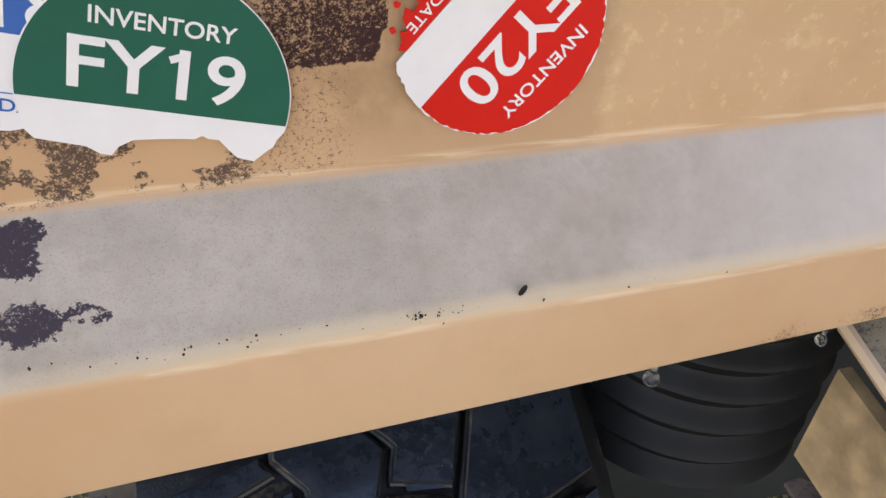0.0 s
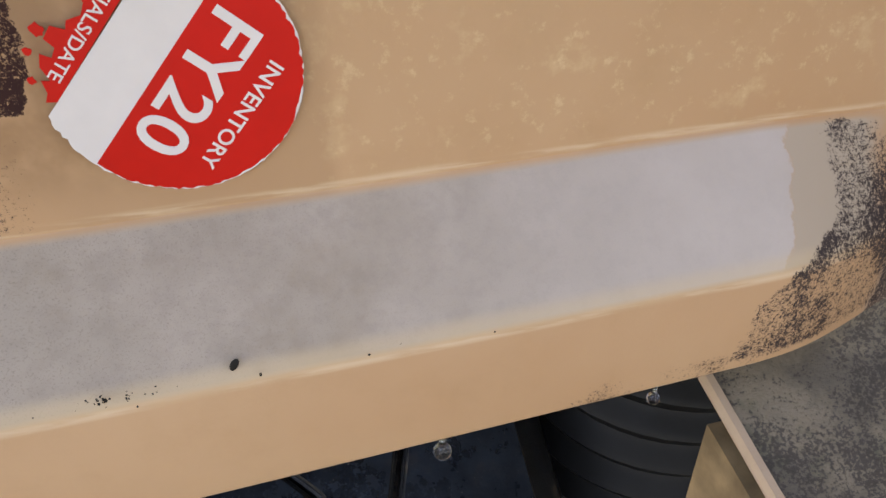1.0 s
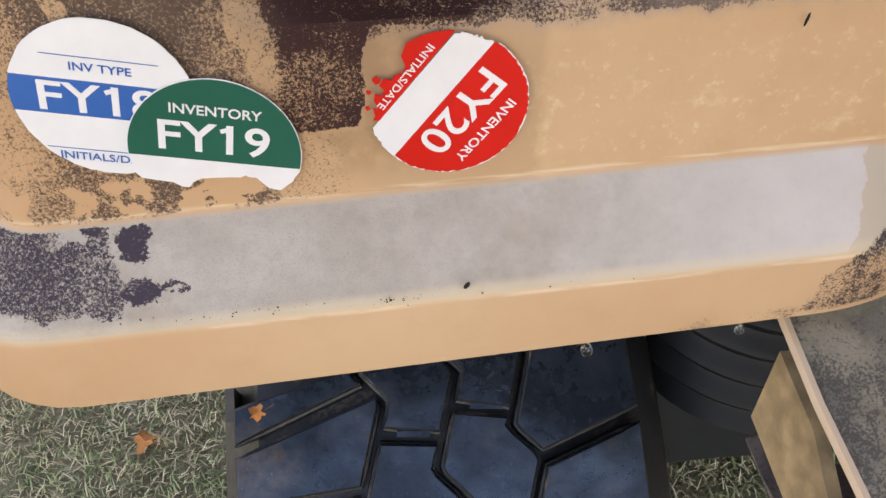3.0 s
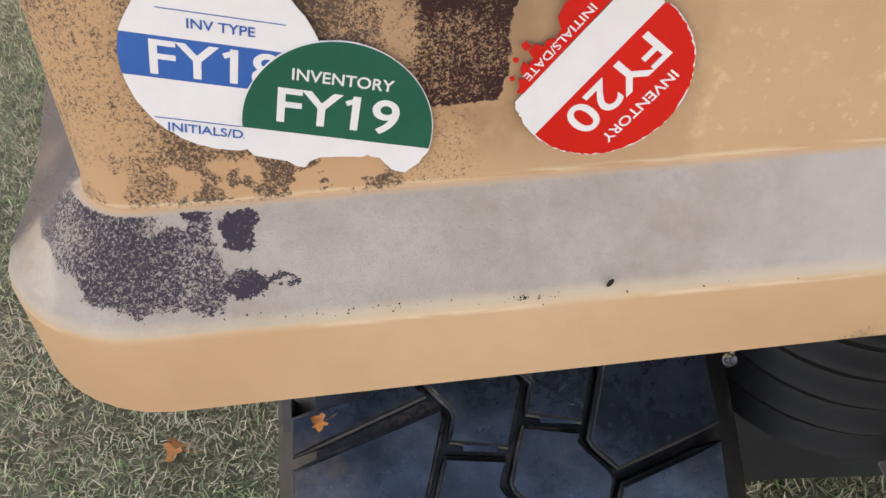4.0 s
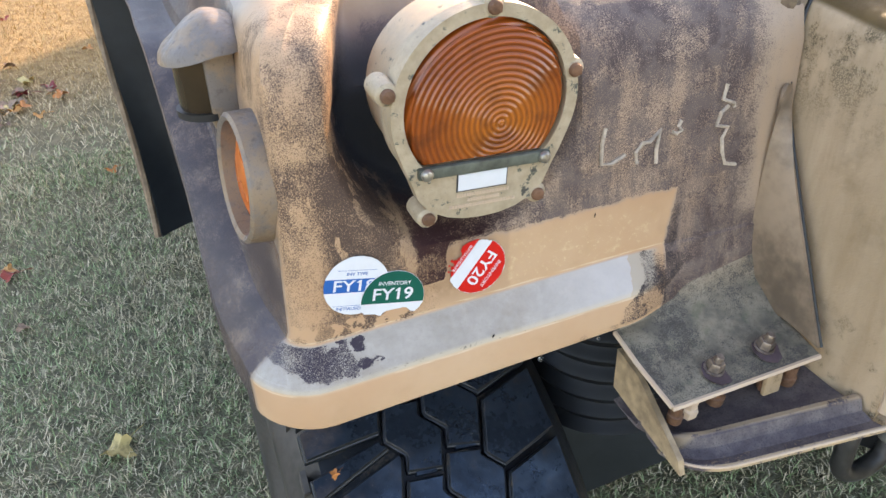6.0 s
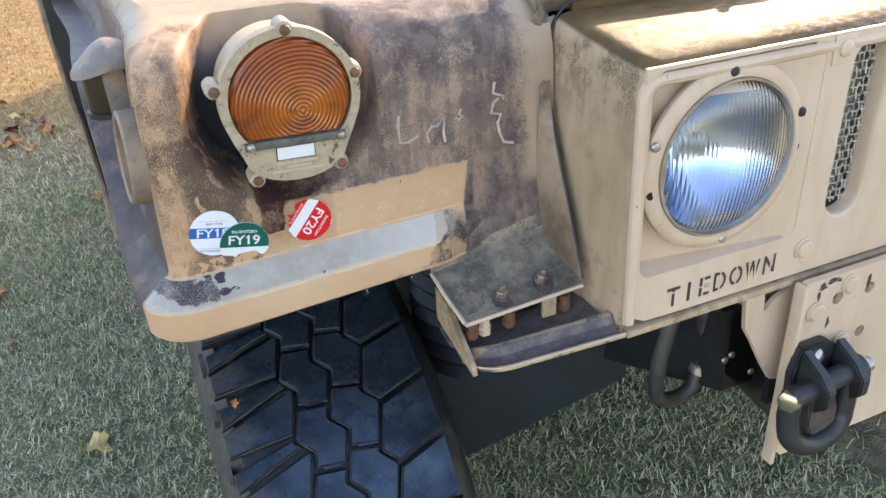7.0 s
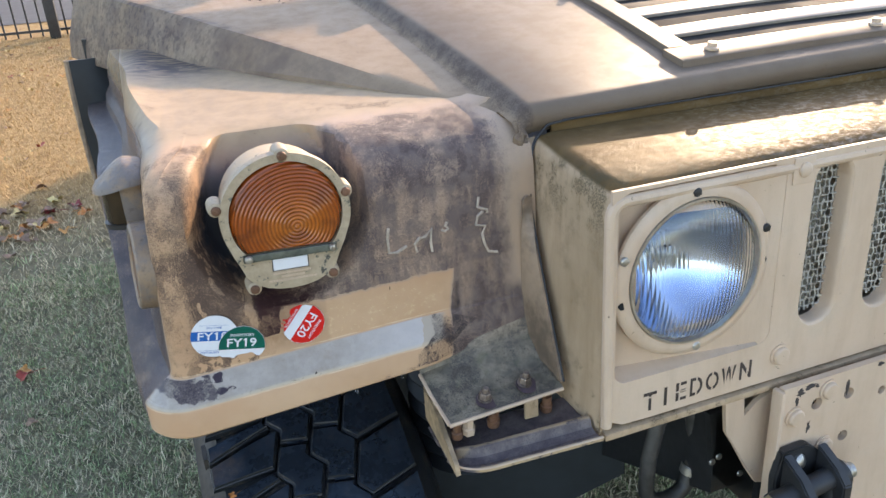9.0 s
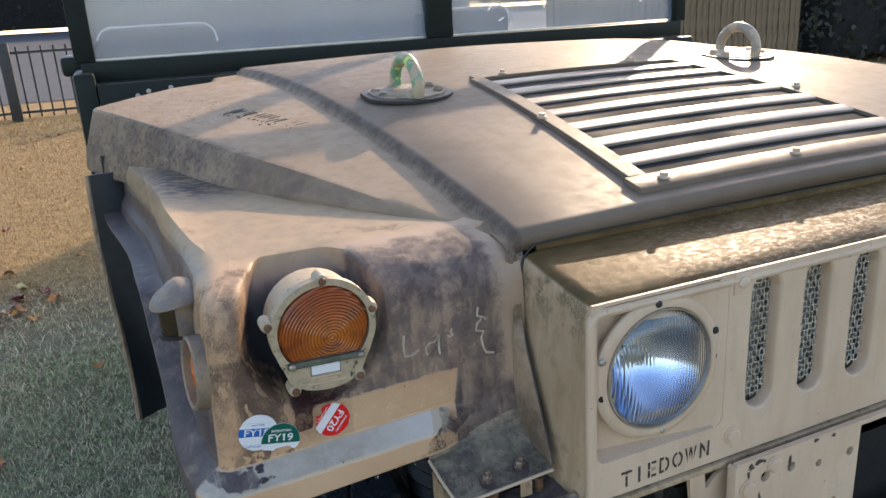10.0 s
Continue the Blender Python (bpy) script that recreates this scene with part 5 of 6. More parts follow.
st, m = sticker("round red and white sticker, ragged edge, stuck upside down", -0.8322, 1.1566, 129.8, 0.0)
flat("paper", chip(R20, rng, -5, 183, 79, 0.014, 0.02) + chip(R20 * 0.985, rng, 184, 216, 18, 0.05, 0.03) + chip(R20, rng, 324, 354, 14, 0.03, 0.02), m, M_WHITE, st, 0.0, 0.00025)
c1, c2 = math.degrees(math.asin(-0.0026 / R20)), math.degrees(math.asin(-0.0128 / R20))
flat("red_field", chip(R20 * 0.99, rng, c1, 180 - c1, 90, 0.018, 0.03), m, M_SRED, st, 0.00026, 0.00032)
# the strip that has flaked away to single scraps of red
edgingedge = [(14.6, -12.8), (15.6, -14.2), (14.0, -14.7), (12.6, -16.4), (11.8, -15.2), (10.6, -17.6), (8.6, -18.6), (8.2, -16.8), (6.4, -17.2), (6.0, -19.2), (3.6, -19.4), (2.8, -17.2), (1.4, -17.8), (-0.6, -16.4), (-2.6, -17.0), (-4.2, -19.6), (-7.6, -20.7), (-11.6, -18.9), (-14.4, -16.8), (-17.2, -13.9), (-17.8, -12.8)]
flat("red_strip", [(x / 1000, y / 1000) for x, y in edgingedge][::-1], m, M_SRED, st, 0.0001, 0.00032)
for x, y, r in ((5.2, -20.6, 1.3), (9.4, -20.2, 0.9), (13.4, -17.6, 0.8)):
    flat("red_scrap", [(x / 1000 + px, y / 1000 + py) for px, py in chip(r / 1000, rng, 0, 340, 14, 0.4, 0.2)], m, M_SRED, st, 0.0, 0.00032)
words("lettering", "FY20", spot(m, -0.2, 4.0), M_WHITE, st, 0.0285, 0.0092, 0.014)
words("lettering", "INVENTORY", spot(m, 0.3, 13.2), M_WHITE, st, 0.0236, 0.0029, 0.012)
words("lettering", "INITIALS/DATE", spot(m, 0.1, -15.0), M_WHITE, st, 0.0226, 0.0022, 0.008)

# ---------- front wheel ----------
WC = Vector((-0.822, 0.495, 0.47))


def groove_material():
    """Black rubber with dried mud caught in places."""
    q = Mat("tyre groove rubber", 0.5, 0.0, 0.4)
    a, b, c = q.noise(26, 4, 0.6), q.noise(230, 5, 0.7), q.noise(900, 3)
    mud = q.mul(q.ramp(a, 0.52, 0.66), q.ramp(b, 0.45, 0.6))
    col = q.mix(q.mul(mud, 0.8), (0.017, 0.019, 0.021), (0.16, 0.125, 0.09))
    col = q.mix(q.ramp(c, 0.68, 0.72, 0.0, 0.6), col, (0.25, 0.22, 0.18))
    q.bump(q.add(b, c), 0.3, 0.001)
    return q.done(col, q.ramp(mud, 0.0, 1.0, 0.34, 0.85))


M_DUST = groove_material()
M_SIDEWALL = plain("dusty sidewall rubber", (0.055, 0.048, 0.041), 0.6, 0.0, 0.9, 110, 0.3)
wheel = part("front_wheel", lathe(bmesh.new(), [(0.22, -0.12), (0.29, -0.148), (0.35, -0.158), (0.40, -0.160), (0.432, -0.148), (0.446, -0.130), (0.4535, -0.11), (0.4565, 0.0), (0.4535, 0.10), (0.448, 0.124), (0.432, 0.138), (0.40, 0.156), (0.35, 0.158), (0.29, 0.148), (0.22, 0.12)], axis(WC, (-1, 0, 0)), 96), M_DUST, truck, "wide tyre with deep zigzag mud tread")
PITCH = radians(10.0)


def tread_block(pts, inset=0.0010):
    """One tread block from its outline: degrees round the tyre and metres across it."""
    bm = bmesh.new()

    def place(s, v, h):
        r = 0.4690 - 0.16 * max(0.0, abs(v) - 0.085) ** 1.2 - h
        a = radians(s)
        return Vector((v, -r * math.cos(a), r * math.sin(a)))
    dense = []
    for i, (s, v) in enumerate(pts):
        s2, v2 = pts[(i + 1) % len(pts)]
        n = max(1, int(abs(v2 - v) / 0.02) + 1)
        dense += [(s + (s2 - s) * k / n, v + (v2 - v) * k / n) for k in range(n)]
    n = len(dense)
    flat_pts = [Vector((radians(s) * 0.469, v)) for s, v in dense]
    area = sum(p.x * q.y - q.x * p.y for p, q in zip(flat_pts, flat_pts[1:] + flat_pts[:1]))
    sign = 1.0 if area > 0 else -1.0

    def ring(off, h):
        out = []
        for i, p in enumerate(flat_pts):
            d = (flat_pts[(i + 1) % n] - flat_pts[i - 1]).normalized()
            q = p + Vector((-d.y, d.x)) * off * sign
            out.append(bm.verts.new(place(math.degrees(q.x / 0.469), q.y, h)))
        return out
    rings = [ring(inset, 0.0), ring(0.0, 0.0012), ring(-0.0003, 0.0040), ring(-0.0018, 0.0048), ring(-0.0024, 0.0135)]
    top = rings[0]
    bmesh.ops.triangulate(bm, faces=[bm.faces.new(top)])
    for a, b in zip(rings, rings[1:]):
        for i in range(n):
            bm.faces.new((a[i], a[(i + 1) % n], b[(i + 1) % n], b[i]))
    return bm


def saw(lo, hi, start, s):
    """A zigzag groove's place across the tyre: a short step out and a long slant back."""
    f = (start - s) % 10.0
    return lo + (hi - lo) * (f / 2.5 if f < 2.5 else 1.0 - (f - 2.5) / 7.5)


ZIG1, ZIG2, ZIG3 = (lambda s: saw(-0.0585, -0.0405, 61.2, s)), (lambda s: saw(-0.0105, 0.0085, 63.1, s)), (lambda s: saw(0.0390, 0.0585, 55.9, s))


def along(line, s0, s1, off, n=16):
    return [(s0 + (s1 - s0) * i / n, line(s0 + (s1 - s0) * i / n) + off) for i in range(n + 1)]


GAP = 0.0036
BLOCKS = [
    along(ZIG1, 56.7, 65.5, GAP) + along(ZIG2, 65.0, 56.0, -GAP),
    along(ZIG2, 58.3, 67.3, GAP) + along(ZIG3, 66.6, 57.4, -GAP),
    [(51.9, -0.136), (55.4, -0.136)] + along(ZIG1, 59.0, 52.5, -GAP, 10),
    [(56.5, -0.136), (59.2, -0.136)] + along(ZIG1, 61.4, 60.2, -GAP, 3),
    along(ZIG3, 53.9, 62.6, GAP) + [(65.2, 0.124), (56.6, 0.124)],
]
for pts in BLOCKS:
    block = part("tread_block", tread_block(pts), M_RUBBER, wheel, smooth=30)
    block.data.materials.append(M_DUST)
    for f in block.data.polygons:
        f.material_index = 0 if f.normal.dot(Vector((0, f.center.y, f.center.z)).normalized()) > 0.96 else 1
    block.matrix_world = Matrix.Translation(WC)
    for k in range(1, 36):
        again(block, Matrix.Translation(WC) @ Matrix.Rotation(-k * PITCH, 4, 'X'), wheel)

# low tie bars in the cross grooves
for s0, x0, x1 in ((56.15, -0.034, -0.013), (57.75, 0.014, 0.035)):
    bm = bmesh.new()
    for a0, a1 in ((s0 - 0.22, s0 + 0.22),):
        corners = [(a0, x0), (a0 - 0.25, x1), (a1 - 0.25, x1), (a1, x0)]
        vs = [[bm.verts.new((x, -r * math.cos(radians(a)), r * math.sin(radians(a)))) for a, x in corners] for r in (0.4655, 0.455)]
        bm.faces.new(vs[0])
        for i in range(4):
            bm.faces.new((vs[0][i], vs[0][(i + 1) % 4], vs[1][(i + 1) % 4], vs[1][i]))
    bar_ob = part("tie_bar", bm, M_RUBBER, wheel)
    bar_ob.matrix_world = Matrix.Translation(WC)
    for k in range(1, 36):
        again(bar_ob, Matrix.Translation(WC) @ Matrix.Rotation(-k * PITCH, 4, 'X'), wheel)

# ribbed outer shoulder of the tyre
bm = bmesh.new()
prism(bm, [(0.400, -0.008), (0.449, -0.012), (0.452, 0.010), (0.400, 0.006)], Matrix.Identity(4), 0.006)
bmesh.ops.transform(bm, matrix=Matrix(((0, 0, -1, -0.1385), (-1, 0, 0, 0), (0, 1, 0, 0), (0, 0, 0, 1))), verts=bm.verts)
rib = part("side_lug", bm, M_SIDEWALL, wheel)
wheel.data.materials.append(M_SIDEWALL)
for f in wheel.data.polygons:
    f.material_index = 1 if f.center.x < WC.x - 0.125 else 0
rib.matrix_world = Matrix.Translation(WC)
for k in range(1, 36):
    again(rib, Matrix.Translation(WC) @ Matrix.Rotation(-k * PITCH, 4, 'X'), wheel)

# ---------- flank of the fender: marker lamp and reflector cup ----------
marker = part("side_marker_lamp", box(bmesh.new(), (-0.984, 0.244, 1.246), (-0.962, 0.308, 1.312), 0.005), M_FLANK, truck, "hooded side marker lamp on the fender's flank")


def visor_mesh():
    """A squashed dome with a flared front brim."""
    bm = bmesh.new()
    rows = []
    for i in range(9):
        e = radians(90 - 11.25 * i)
        r, h = math.cos(e), math.sin(e)
        brim = 1.0 + 0.22 * smooth(0.75, 1.0, r)
        rows.append([Vector((-0.976 - 0.029 * r * brim * math.cos(a), 0.270 + 0.035 * r * brim * math.sin(a), 1.303 + 0.022 * h - 0.010 * r * max(0.0, math.cos(a)))) for a in [2 * math.pi * k / 24 for k in range(25)]])
    grid(bm, rows)
    bmesh.ops.remove_doubles(bm, verts=bm.verts, dist=0.0002)
    thicken(bm, 0.003)
    return bm


part("visor", visor_mesh(), M_FLANK, marker, "curved hood-shaped visor", smooth=60)
bm = lathe(bmesh.new(), [(0.0, 0.0), (0.020, 0.0), (0.021, 0.003), (0.021, 0.044), (0.018, 0.048), (0, 0.048)], Matrix.Translation((-0.982, 0.268, 1.258)), 24)
part("lens", bm, plain("dark amber glass", (0.045, 0.028, 0.014), 0.2), marker, "dark amber lens")
bm = lathe(bmesh.new(), [(0.019, 0.0), (0.024, 0.0), (0.024, 0.005), (0.019, 0.005)], Matrix.Translation((-0.982, 0.268, 1.254)), 24)
part("lens_ring", bm, M_BLACK, marker)
TILT_CUP = (-1, -0.10, 0.09)
cup = part("reflector_cup", lathe(bmesh.new(), [(0.036, -0.010), (0.038, 0.013), (0.041, 0.015), (0.0435, 0.013), (0.045, -0.014), (0.051, -0.018), (0.051, -0.024), (0.0, -0.024), (0.0, -0.010), (0.036, -0.010)], axis((-0.968, 0.190, 1.232), TILT_CUP), 40), M_FLANK, truck, "round faded cup of the side reflector")
bm = lathe(bmesh.new(), [(0.0, 0.009), (0.020, 0.008), (0.033, 0.004), (0.0375, -0.001)], axis((-0.968, 0.190, 1.232), TILT_CUP), 30)
part("reflector_disc", bm, plain("orange reflector", (0.62, 0.13, 0.012), 0.25), cup, "orange reflector disc")

# small marks on the fender: the dark drip, scratches, flecks
for k, (x, z, w, h, t) in enumerate(((-0.8298, 1.1090, 0.0016, 0.0031, 25), (-0.7368, 1.1755, 0.0009, 0.0042, 8))):
    bm = lathe(bmesh.new(), [(1.0, 0.0), (0.8, 0.5), (0.0, 0.8)], on_front(x, 0.1128 if k == 0 else FACE_Y - 0.0003, z, t) @ Matrix.Diagonal((w / 2, h / 2, 0.0005, 1)), 9)
    part("drip", bm, M_SHADE_SPECK, truck)
rng = random.Random(11)
bm = bmesh.new()
for i in range(60):
    x = rng.choice((rng.gauss(-0.848, 0.006), rng.gauss(-0.895, 0.02), rng.uniform(-0.93, -0.70), rng.gauss(-0.852, 0.008)))
    z = 1.1075 + rng.gauss(0, 0.0011)
    r = rng.uniform(0.0001, 0.00033)
    lathe(bm, [(r, 0), (r * 0.7, r * 0.4), (0, r * 0.5)], on_front(x, FACE_Y - 0.0238, min(z, 1.1085)) @ Matrix.Diagonal((1, rng.uniform(0.6, 2), 1, 1)), 5)
tagged(part("fleck", bm, M_SHADE_SPECK, truck), kind="stuff")
M_SCRATCH = plain("scratched bare paint", (0.50, 0.405, 0.31), 0.6, 0.0, 0.6, 300)
SCRATCHES = [
    [(-0.7310, 1.2410), (-0.7330, 1.2300), (-0.7330, 1.2140), (-0.7240, 1.2130), (-0.7130, 1.2180)],
    [(-0.7020, 1.2090), (-0.7040, 1.2180), (-0.6980, 1.2240), (-0.6920, 1.2240), (-0.6840, 1.2320), (-0.6860, 1.2170), (-0.6850, 1.2060)],
    [(-0.6730, 1.2280), (-0.6690, 1.2260), (-0.6650, 1.2280), (-0.6680, 1.2320), (-0.6660, 1.2360)],
    [(-0.6280, 1.2570), (-0.6300, 1.2460), (-0.6190, 1.2410), (-0.6190, 1.2380)],
    [(-0.6240, 1.2400), (-0.6300, 1.2360), (-0.6330, 1.2260), (-0.6220, 1.2230), (-0.6260, 1.2150), (-0.6240, 1.2030), (-0.6200, 1.1930), (-0.6090, 1.1900)],
]
for line in SCRATCHES:
    bm = bmesh.new()
    tube(bm, [(x, 0.1362 + 0.03 * max(0.0, z - 1.15), z) for x, z in line], 0.0016, 6)
    part("scratch", bm, M_SCRATCH, truck)

# rubber seal between hood, fender and headlight housing, and the tan flange beside it
def eased(pts, n=6):
    """A smooth line through points."""
    p = [Vector(v) for v in pts]
    p = [p[0] * 2 - p[1]] + p + [p[-1] * 2 - p[-2]]
    out = []
    for a, b, c, d in zip(p, p[1:], p[2:], p[3:]):
        for i in range(n):
            t = i / n
            out.append(0.5 * (2 * b + (c - a) * t + (2 * a - 5 * b + 4 * c - d) * t * t + (3 * b - a - 3 * c + d) * t ** 3))
    return out + [p[-2]]


SEAM = eased([(-0.577, 0.046, 1.064), (-0.574, 0.073, 1.112), (-0.571, 0.102, 1.165), (-0.567, 0.131, 1.219), (-0.565, 0.141, 1.245), (-0.563, 0.143, 1.272), (-0.557, 0.148, 1.300), (-0.543, 0.151, 1.316), (-0.52, 0.152, 1.3215), (-0.40, 0.153, 1.3225), (0.55, 0.153, 1.3225)])
M_SEAM = plain("stained tan paint", (0.27, 0.19, 0.125), 0.55, 0.0, 0.9, 70, 0.3)
bm = bmesh.new()
tube(bm, SEAM, 0.0013, 8)
part("rubber_seal", bm, M_BLACK, truck, "thin black rubber seal line")
bm = bmesh.new()
grid(bm, [[Vector((x - 0.011, y + 0.003, z)), Vector((x - 0.009, y + 0.001, z)), Vector((x - 0.002, y + 0.001, z)), Vector((x, y + 0.006, z))] for x, y, z in SEAM[22:40]])
thicken(bm, 0.0015)
part("seam_flange", bm, M_SEAM, truck, "narrow stained tan flange along the seam")
bm = bmesh.new()
rows = []
for i in range(13):
    p = SEAM[2 * i]
    back = 0.136 - 0.018 * smooth(1.10, 1.068, p.z)
    rows.append([Vector((-0.5785 + (p.x - 0.001 + 0.5785) * k / 6, back + (p.y - back) * k / 6, p.z + 0.004 * math.sin(math.pi * k / 6))) for k in range(7)])
grid(bm, rows)
thicken(bm, 0.003)
part("gusset", bm, M_SEAM, truck, "stained tan gusset between fender and headlight housing", smooth=60)

# ---------- hood louvre ----------
def hood_at(x, y, up=0.0):
    return Vector((x, y, hood_z(y) + 0.012 * math.sin(math.pi * min(1.0, max(0.0, (x + 0.6) / 1.2))) + up))


M_LOUVRE = plain("louvre paint", (0.17, 0.135, 0.10), 0.34, 0.0, 0.3, 90, 0.2)
bm = bmesh.new()
L0 = 0.178


def strip(bm, a, b, w0, h0, h1, n=12):
    """A flat bar on the hood from a to b."""
    a, b = Vector(a), Vector(b)
    side = Vector((-(b - a).y, (b - a).x)).normalized() * w0 / 2
    rows = []
    for i in range(n + 1):
        p = a.lerp(b, i / n)
        rows.append([hood_at(p.x + side.x * k, p.y + side.y * k, h) for k, h in ((-1.0, h0), (-1.0, h1 - 0.001), (-0.92, h1), (0.92, h1), (1.0, h1 - 0.001), (1.0, h0))])
    vs = grid(bm, rows)
    bm.faces.new(vs[0])
    bm.faces.new(vs[-1][::-1])




def louvre_x(y):
    return 0.300 - 0.045 * (y - 0.22) / 0.6


strip(bm, (-0.340, L0 + 0.024), (0.340, L0 + 0.024), 0.040, -0.002, 0.0075)
strip(bm, (-0.275, 0.845), (0.275, 0.845), 0.028, -0.002, 0.0075)
for k in (-1, 1):
    strip(bm, (k * (louvre_x(0.222) + 0.016), 0.222), (k * (louvre_x(0.831) + 0.016), 0.831), 0.032, -0.002, 0.0075)
louvre = part("hood_louvre", bm, M_HOOD, truck, "slatted air outlet set in the hood")
# near-black sheet on the closed hood, painted shade between the slats
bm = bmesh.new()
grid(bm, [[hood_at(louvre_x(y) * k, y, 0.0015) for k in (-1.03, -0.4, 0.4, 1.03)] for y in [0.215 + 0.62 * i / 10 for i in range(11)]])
part("dark_well", bm, M_SHADE_SPECK, louvre, "near-black sheet that stands for the shade under the slats")
for i in range(7):
    y = 0.276 + i * 0.0825
    bm = bmesh.new()
    half = louvre_x(y) + 0.002
    vs = grid(bm, [[hood_at(x, y - 0.016, 0.0025), hood_at(x, y - 0.0155, 0.0056), hood_at(x, y - 0.012, 0.0070), hood_at(x, y + 0.014, 0.0076), hood_at(x, y + 0.0175, 0.0064), hood_at(x, y + 0.018, 0.0025)] for x in [half * (k / 4 - 1) for k in range(9)]])
    bm.faces.new(vs[0])
    bm.faces.new(vs[-1][::-1])
    part("slat", bm, M_LOUVRE, louvre)
for x, y in ((-0.285, 0.200), (-0.02, 0.200), (0.245, 0.200), (-0.31, 0.5), (-0.20, 0.846), (0.15, 0.846), (0.31, 0.5)):
    bm = lathe(bmesh.new(), [(0.009, 0), (0.009, 0.003), (0.006, 0.004), (0.006, 0.009), (0, 0.010)], axis(hood_at(x, y, 0.0075), (0, -0.15, 1)), 8)
    part("bolt", bm, M_PANEL, louvre)

# worn dark marks, no longer legible, on the hood's wedge


def wedge_at(x, y):
    return Vector((x, y, hood_z(y) - 0.0205))


rng = random.Random(41)
for k in range(7):
    cx, cy = -0.785 + 0.014 * k, 0.905 - 0.026 * k
    for j in range(3):
        bm = bmesh.new()
        dx, dy = rng.uniform(-0.010, 0.010), rng.uniform(-0.016, 0.016)
        tube(bm, [wedge_at(cx - 0.020 + dx, cy - 0.012 + dy), wedge_at(cx + dx + rng.uniform(-0.006, 0.006), cy + dy + 0.006), wedge_at(cx + 0.022 + dx, cy + 0.014 + dy)], rng.uniform(0.0012, 0.0026), 5)
        part("faded_mark", bm, M_MARK, truck)

# lifting rings on the hood
for sx, ry, worn in ((-0.452, 0.790, True), (0.50, 0.86, False)):
    ring = thing("lifting_ring", "steel lifting ring on a riveted plate, paint worn to green" if worn else "sand-painted steel lifting ring on a riveted hood plate", "lifting ring", "lifting rings on the hood")
    p, n = hood_at(sx, ry, 0.003), (0, -0.13, 1)
    hull = arc(0.0, 0.0, 0.105, 20, 160, 10) + arc(0.0, 0.0, 0.105, 200, 340, 10)
    part("gasket", prism(bmesh.new(), [(x * 0.92, y * 0.80) for x, y in hull], axis(p - Vector((0, 0, 0.002)), n), 0.006), M_BLACK, ring, "black rubber gasket")
    part("base_plate", prism(bmesh.new(), [(x * 0.78, y * 0.64) for x, y in hull], axis(p, n), 0.0065), M_PLATE if worn else M_PANEL, ring)
    bm = bmesh.new()
    tube(bm, [(sx, ry + 0.062 * math.cos(a), p.z + 0.016 + 0.054 * math.sin(a)) for a in [radians(-35 + 250 * i / 20) for i in range(21)]], 0.0125, 12)
    mm = Mat("worn ring paint", 0.4, 0.0)
    k = mm.noise(26, 3)
    hoop_col = mm.mix(mm.ramp(k, 0.48, 0.52), (0.44, 0.34, 0.22), (0.14, 0.30, 0.16) if worn else (0.30, 0.25, 0.19))
    if worn:
        hoop_col = mm.mix(mm.ramp(k, 0.58, 0.62), hoop_col, (0.62, 0.66, 0.16))
    part("hoop", bm, mm.done(hoop_col), ring)
    for dx, dy in ((-0.060, 0.022), (0.060, 0.022), (-0.060, -0.022), (0.060, -0.022)):
        bm = lathe(bmesh.new(), [(0.010, 0), (0.010, 0.004), (0.007, 0.008), (0, 0.009)], axis(hood_at(sx + dx, ry + dy, 0.0085), n), 10)
        part("rivet", bm, M_PLATE if worn else M_PANEL, ring)

# ---------- windscreen and cab ----------
windscreen = part("windscreen_frame", box(bmesh.new(), (-1.06, 1.72, 1.49), (1.06, 1.77, 1.545), 0.004), M_GREEN, truck, "dark green upright windscreen frame")
for x0, x1 in ((-1.075, -1.02), (0.0, 0.09), (1.03, 1.075)):
    bm = bmesh.new()
    box(bm, (x0, 1.715, 1.545), (x1, 1.765, 2.05), 0.004)
    part("post", bm, M_GREEN, windscreen)
bm = bmesh.new()
box(bm, (-1.07, 1.725, 2.05), (1.07, 1.765, 2.10), 0.004)
part("top_rail", bm, M_GREEN, windscreen)
for dz in (1.60, 1.58, 1.565, 1.64):
    bm = lathe(bmesh.new(), [(0.0, 0.001), (0.006, 0.001), (0.006, -0.002)], on_front(-1.045 + (dz * 77 % 0.01), 1.7145, dz), 10)
    part("bolt_hole", bm, M_SHADE_SPECK, windscreen)


def glass():
    q = Mat("windscreen glass", 0.03)
    q.b.inputs["Transmission Weight"].default_value = 1.0
    q.b.inputs["IOR"].default_value = 1.5
    d = q.ramp(q.noise(3, 5, 0.6), 0.45, 0.8, 0.02, 0.16)
    q.b.inputs["Transmission Weight"].default_value = 0.82
    # blue-grey base colour puts sunlit haze into the dusty glass
    return q.done((0.62, 0.70, 0.80), d)


M_GLASS = glass()
for x0, x1 in ((-1.02, 0.0), (0.09, 1.03)):
    bm = bmesh.new()
    box(bm, (x0, 1.742, 1.545), (x1, 1.748, 2.05))
    part("pane", bm, M_GLASS, windscreen, "dusty flat glass pane").visible_shadow = False
    bm = bmesh.new()
    box(bm, (x0, 1.735, 1.545), (x1, 1.741, 1.552), 0.001)
    part("glazing_bead", bm, M_ZINC, windscreen)
rng = random.Random(17)
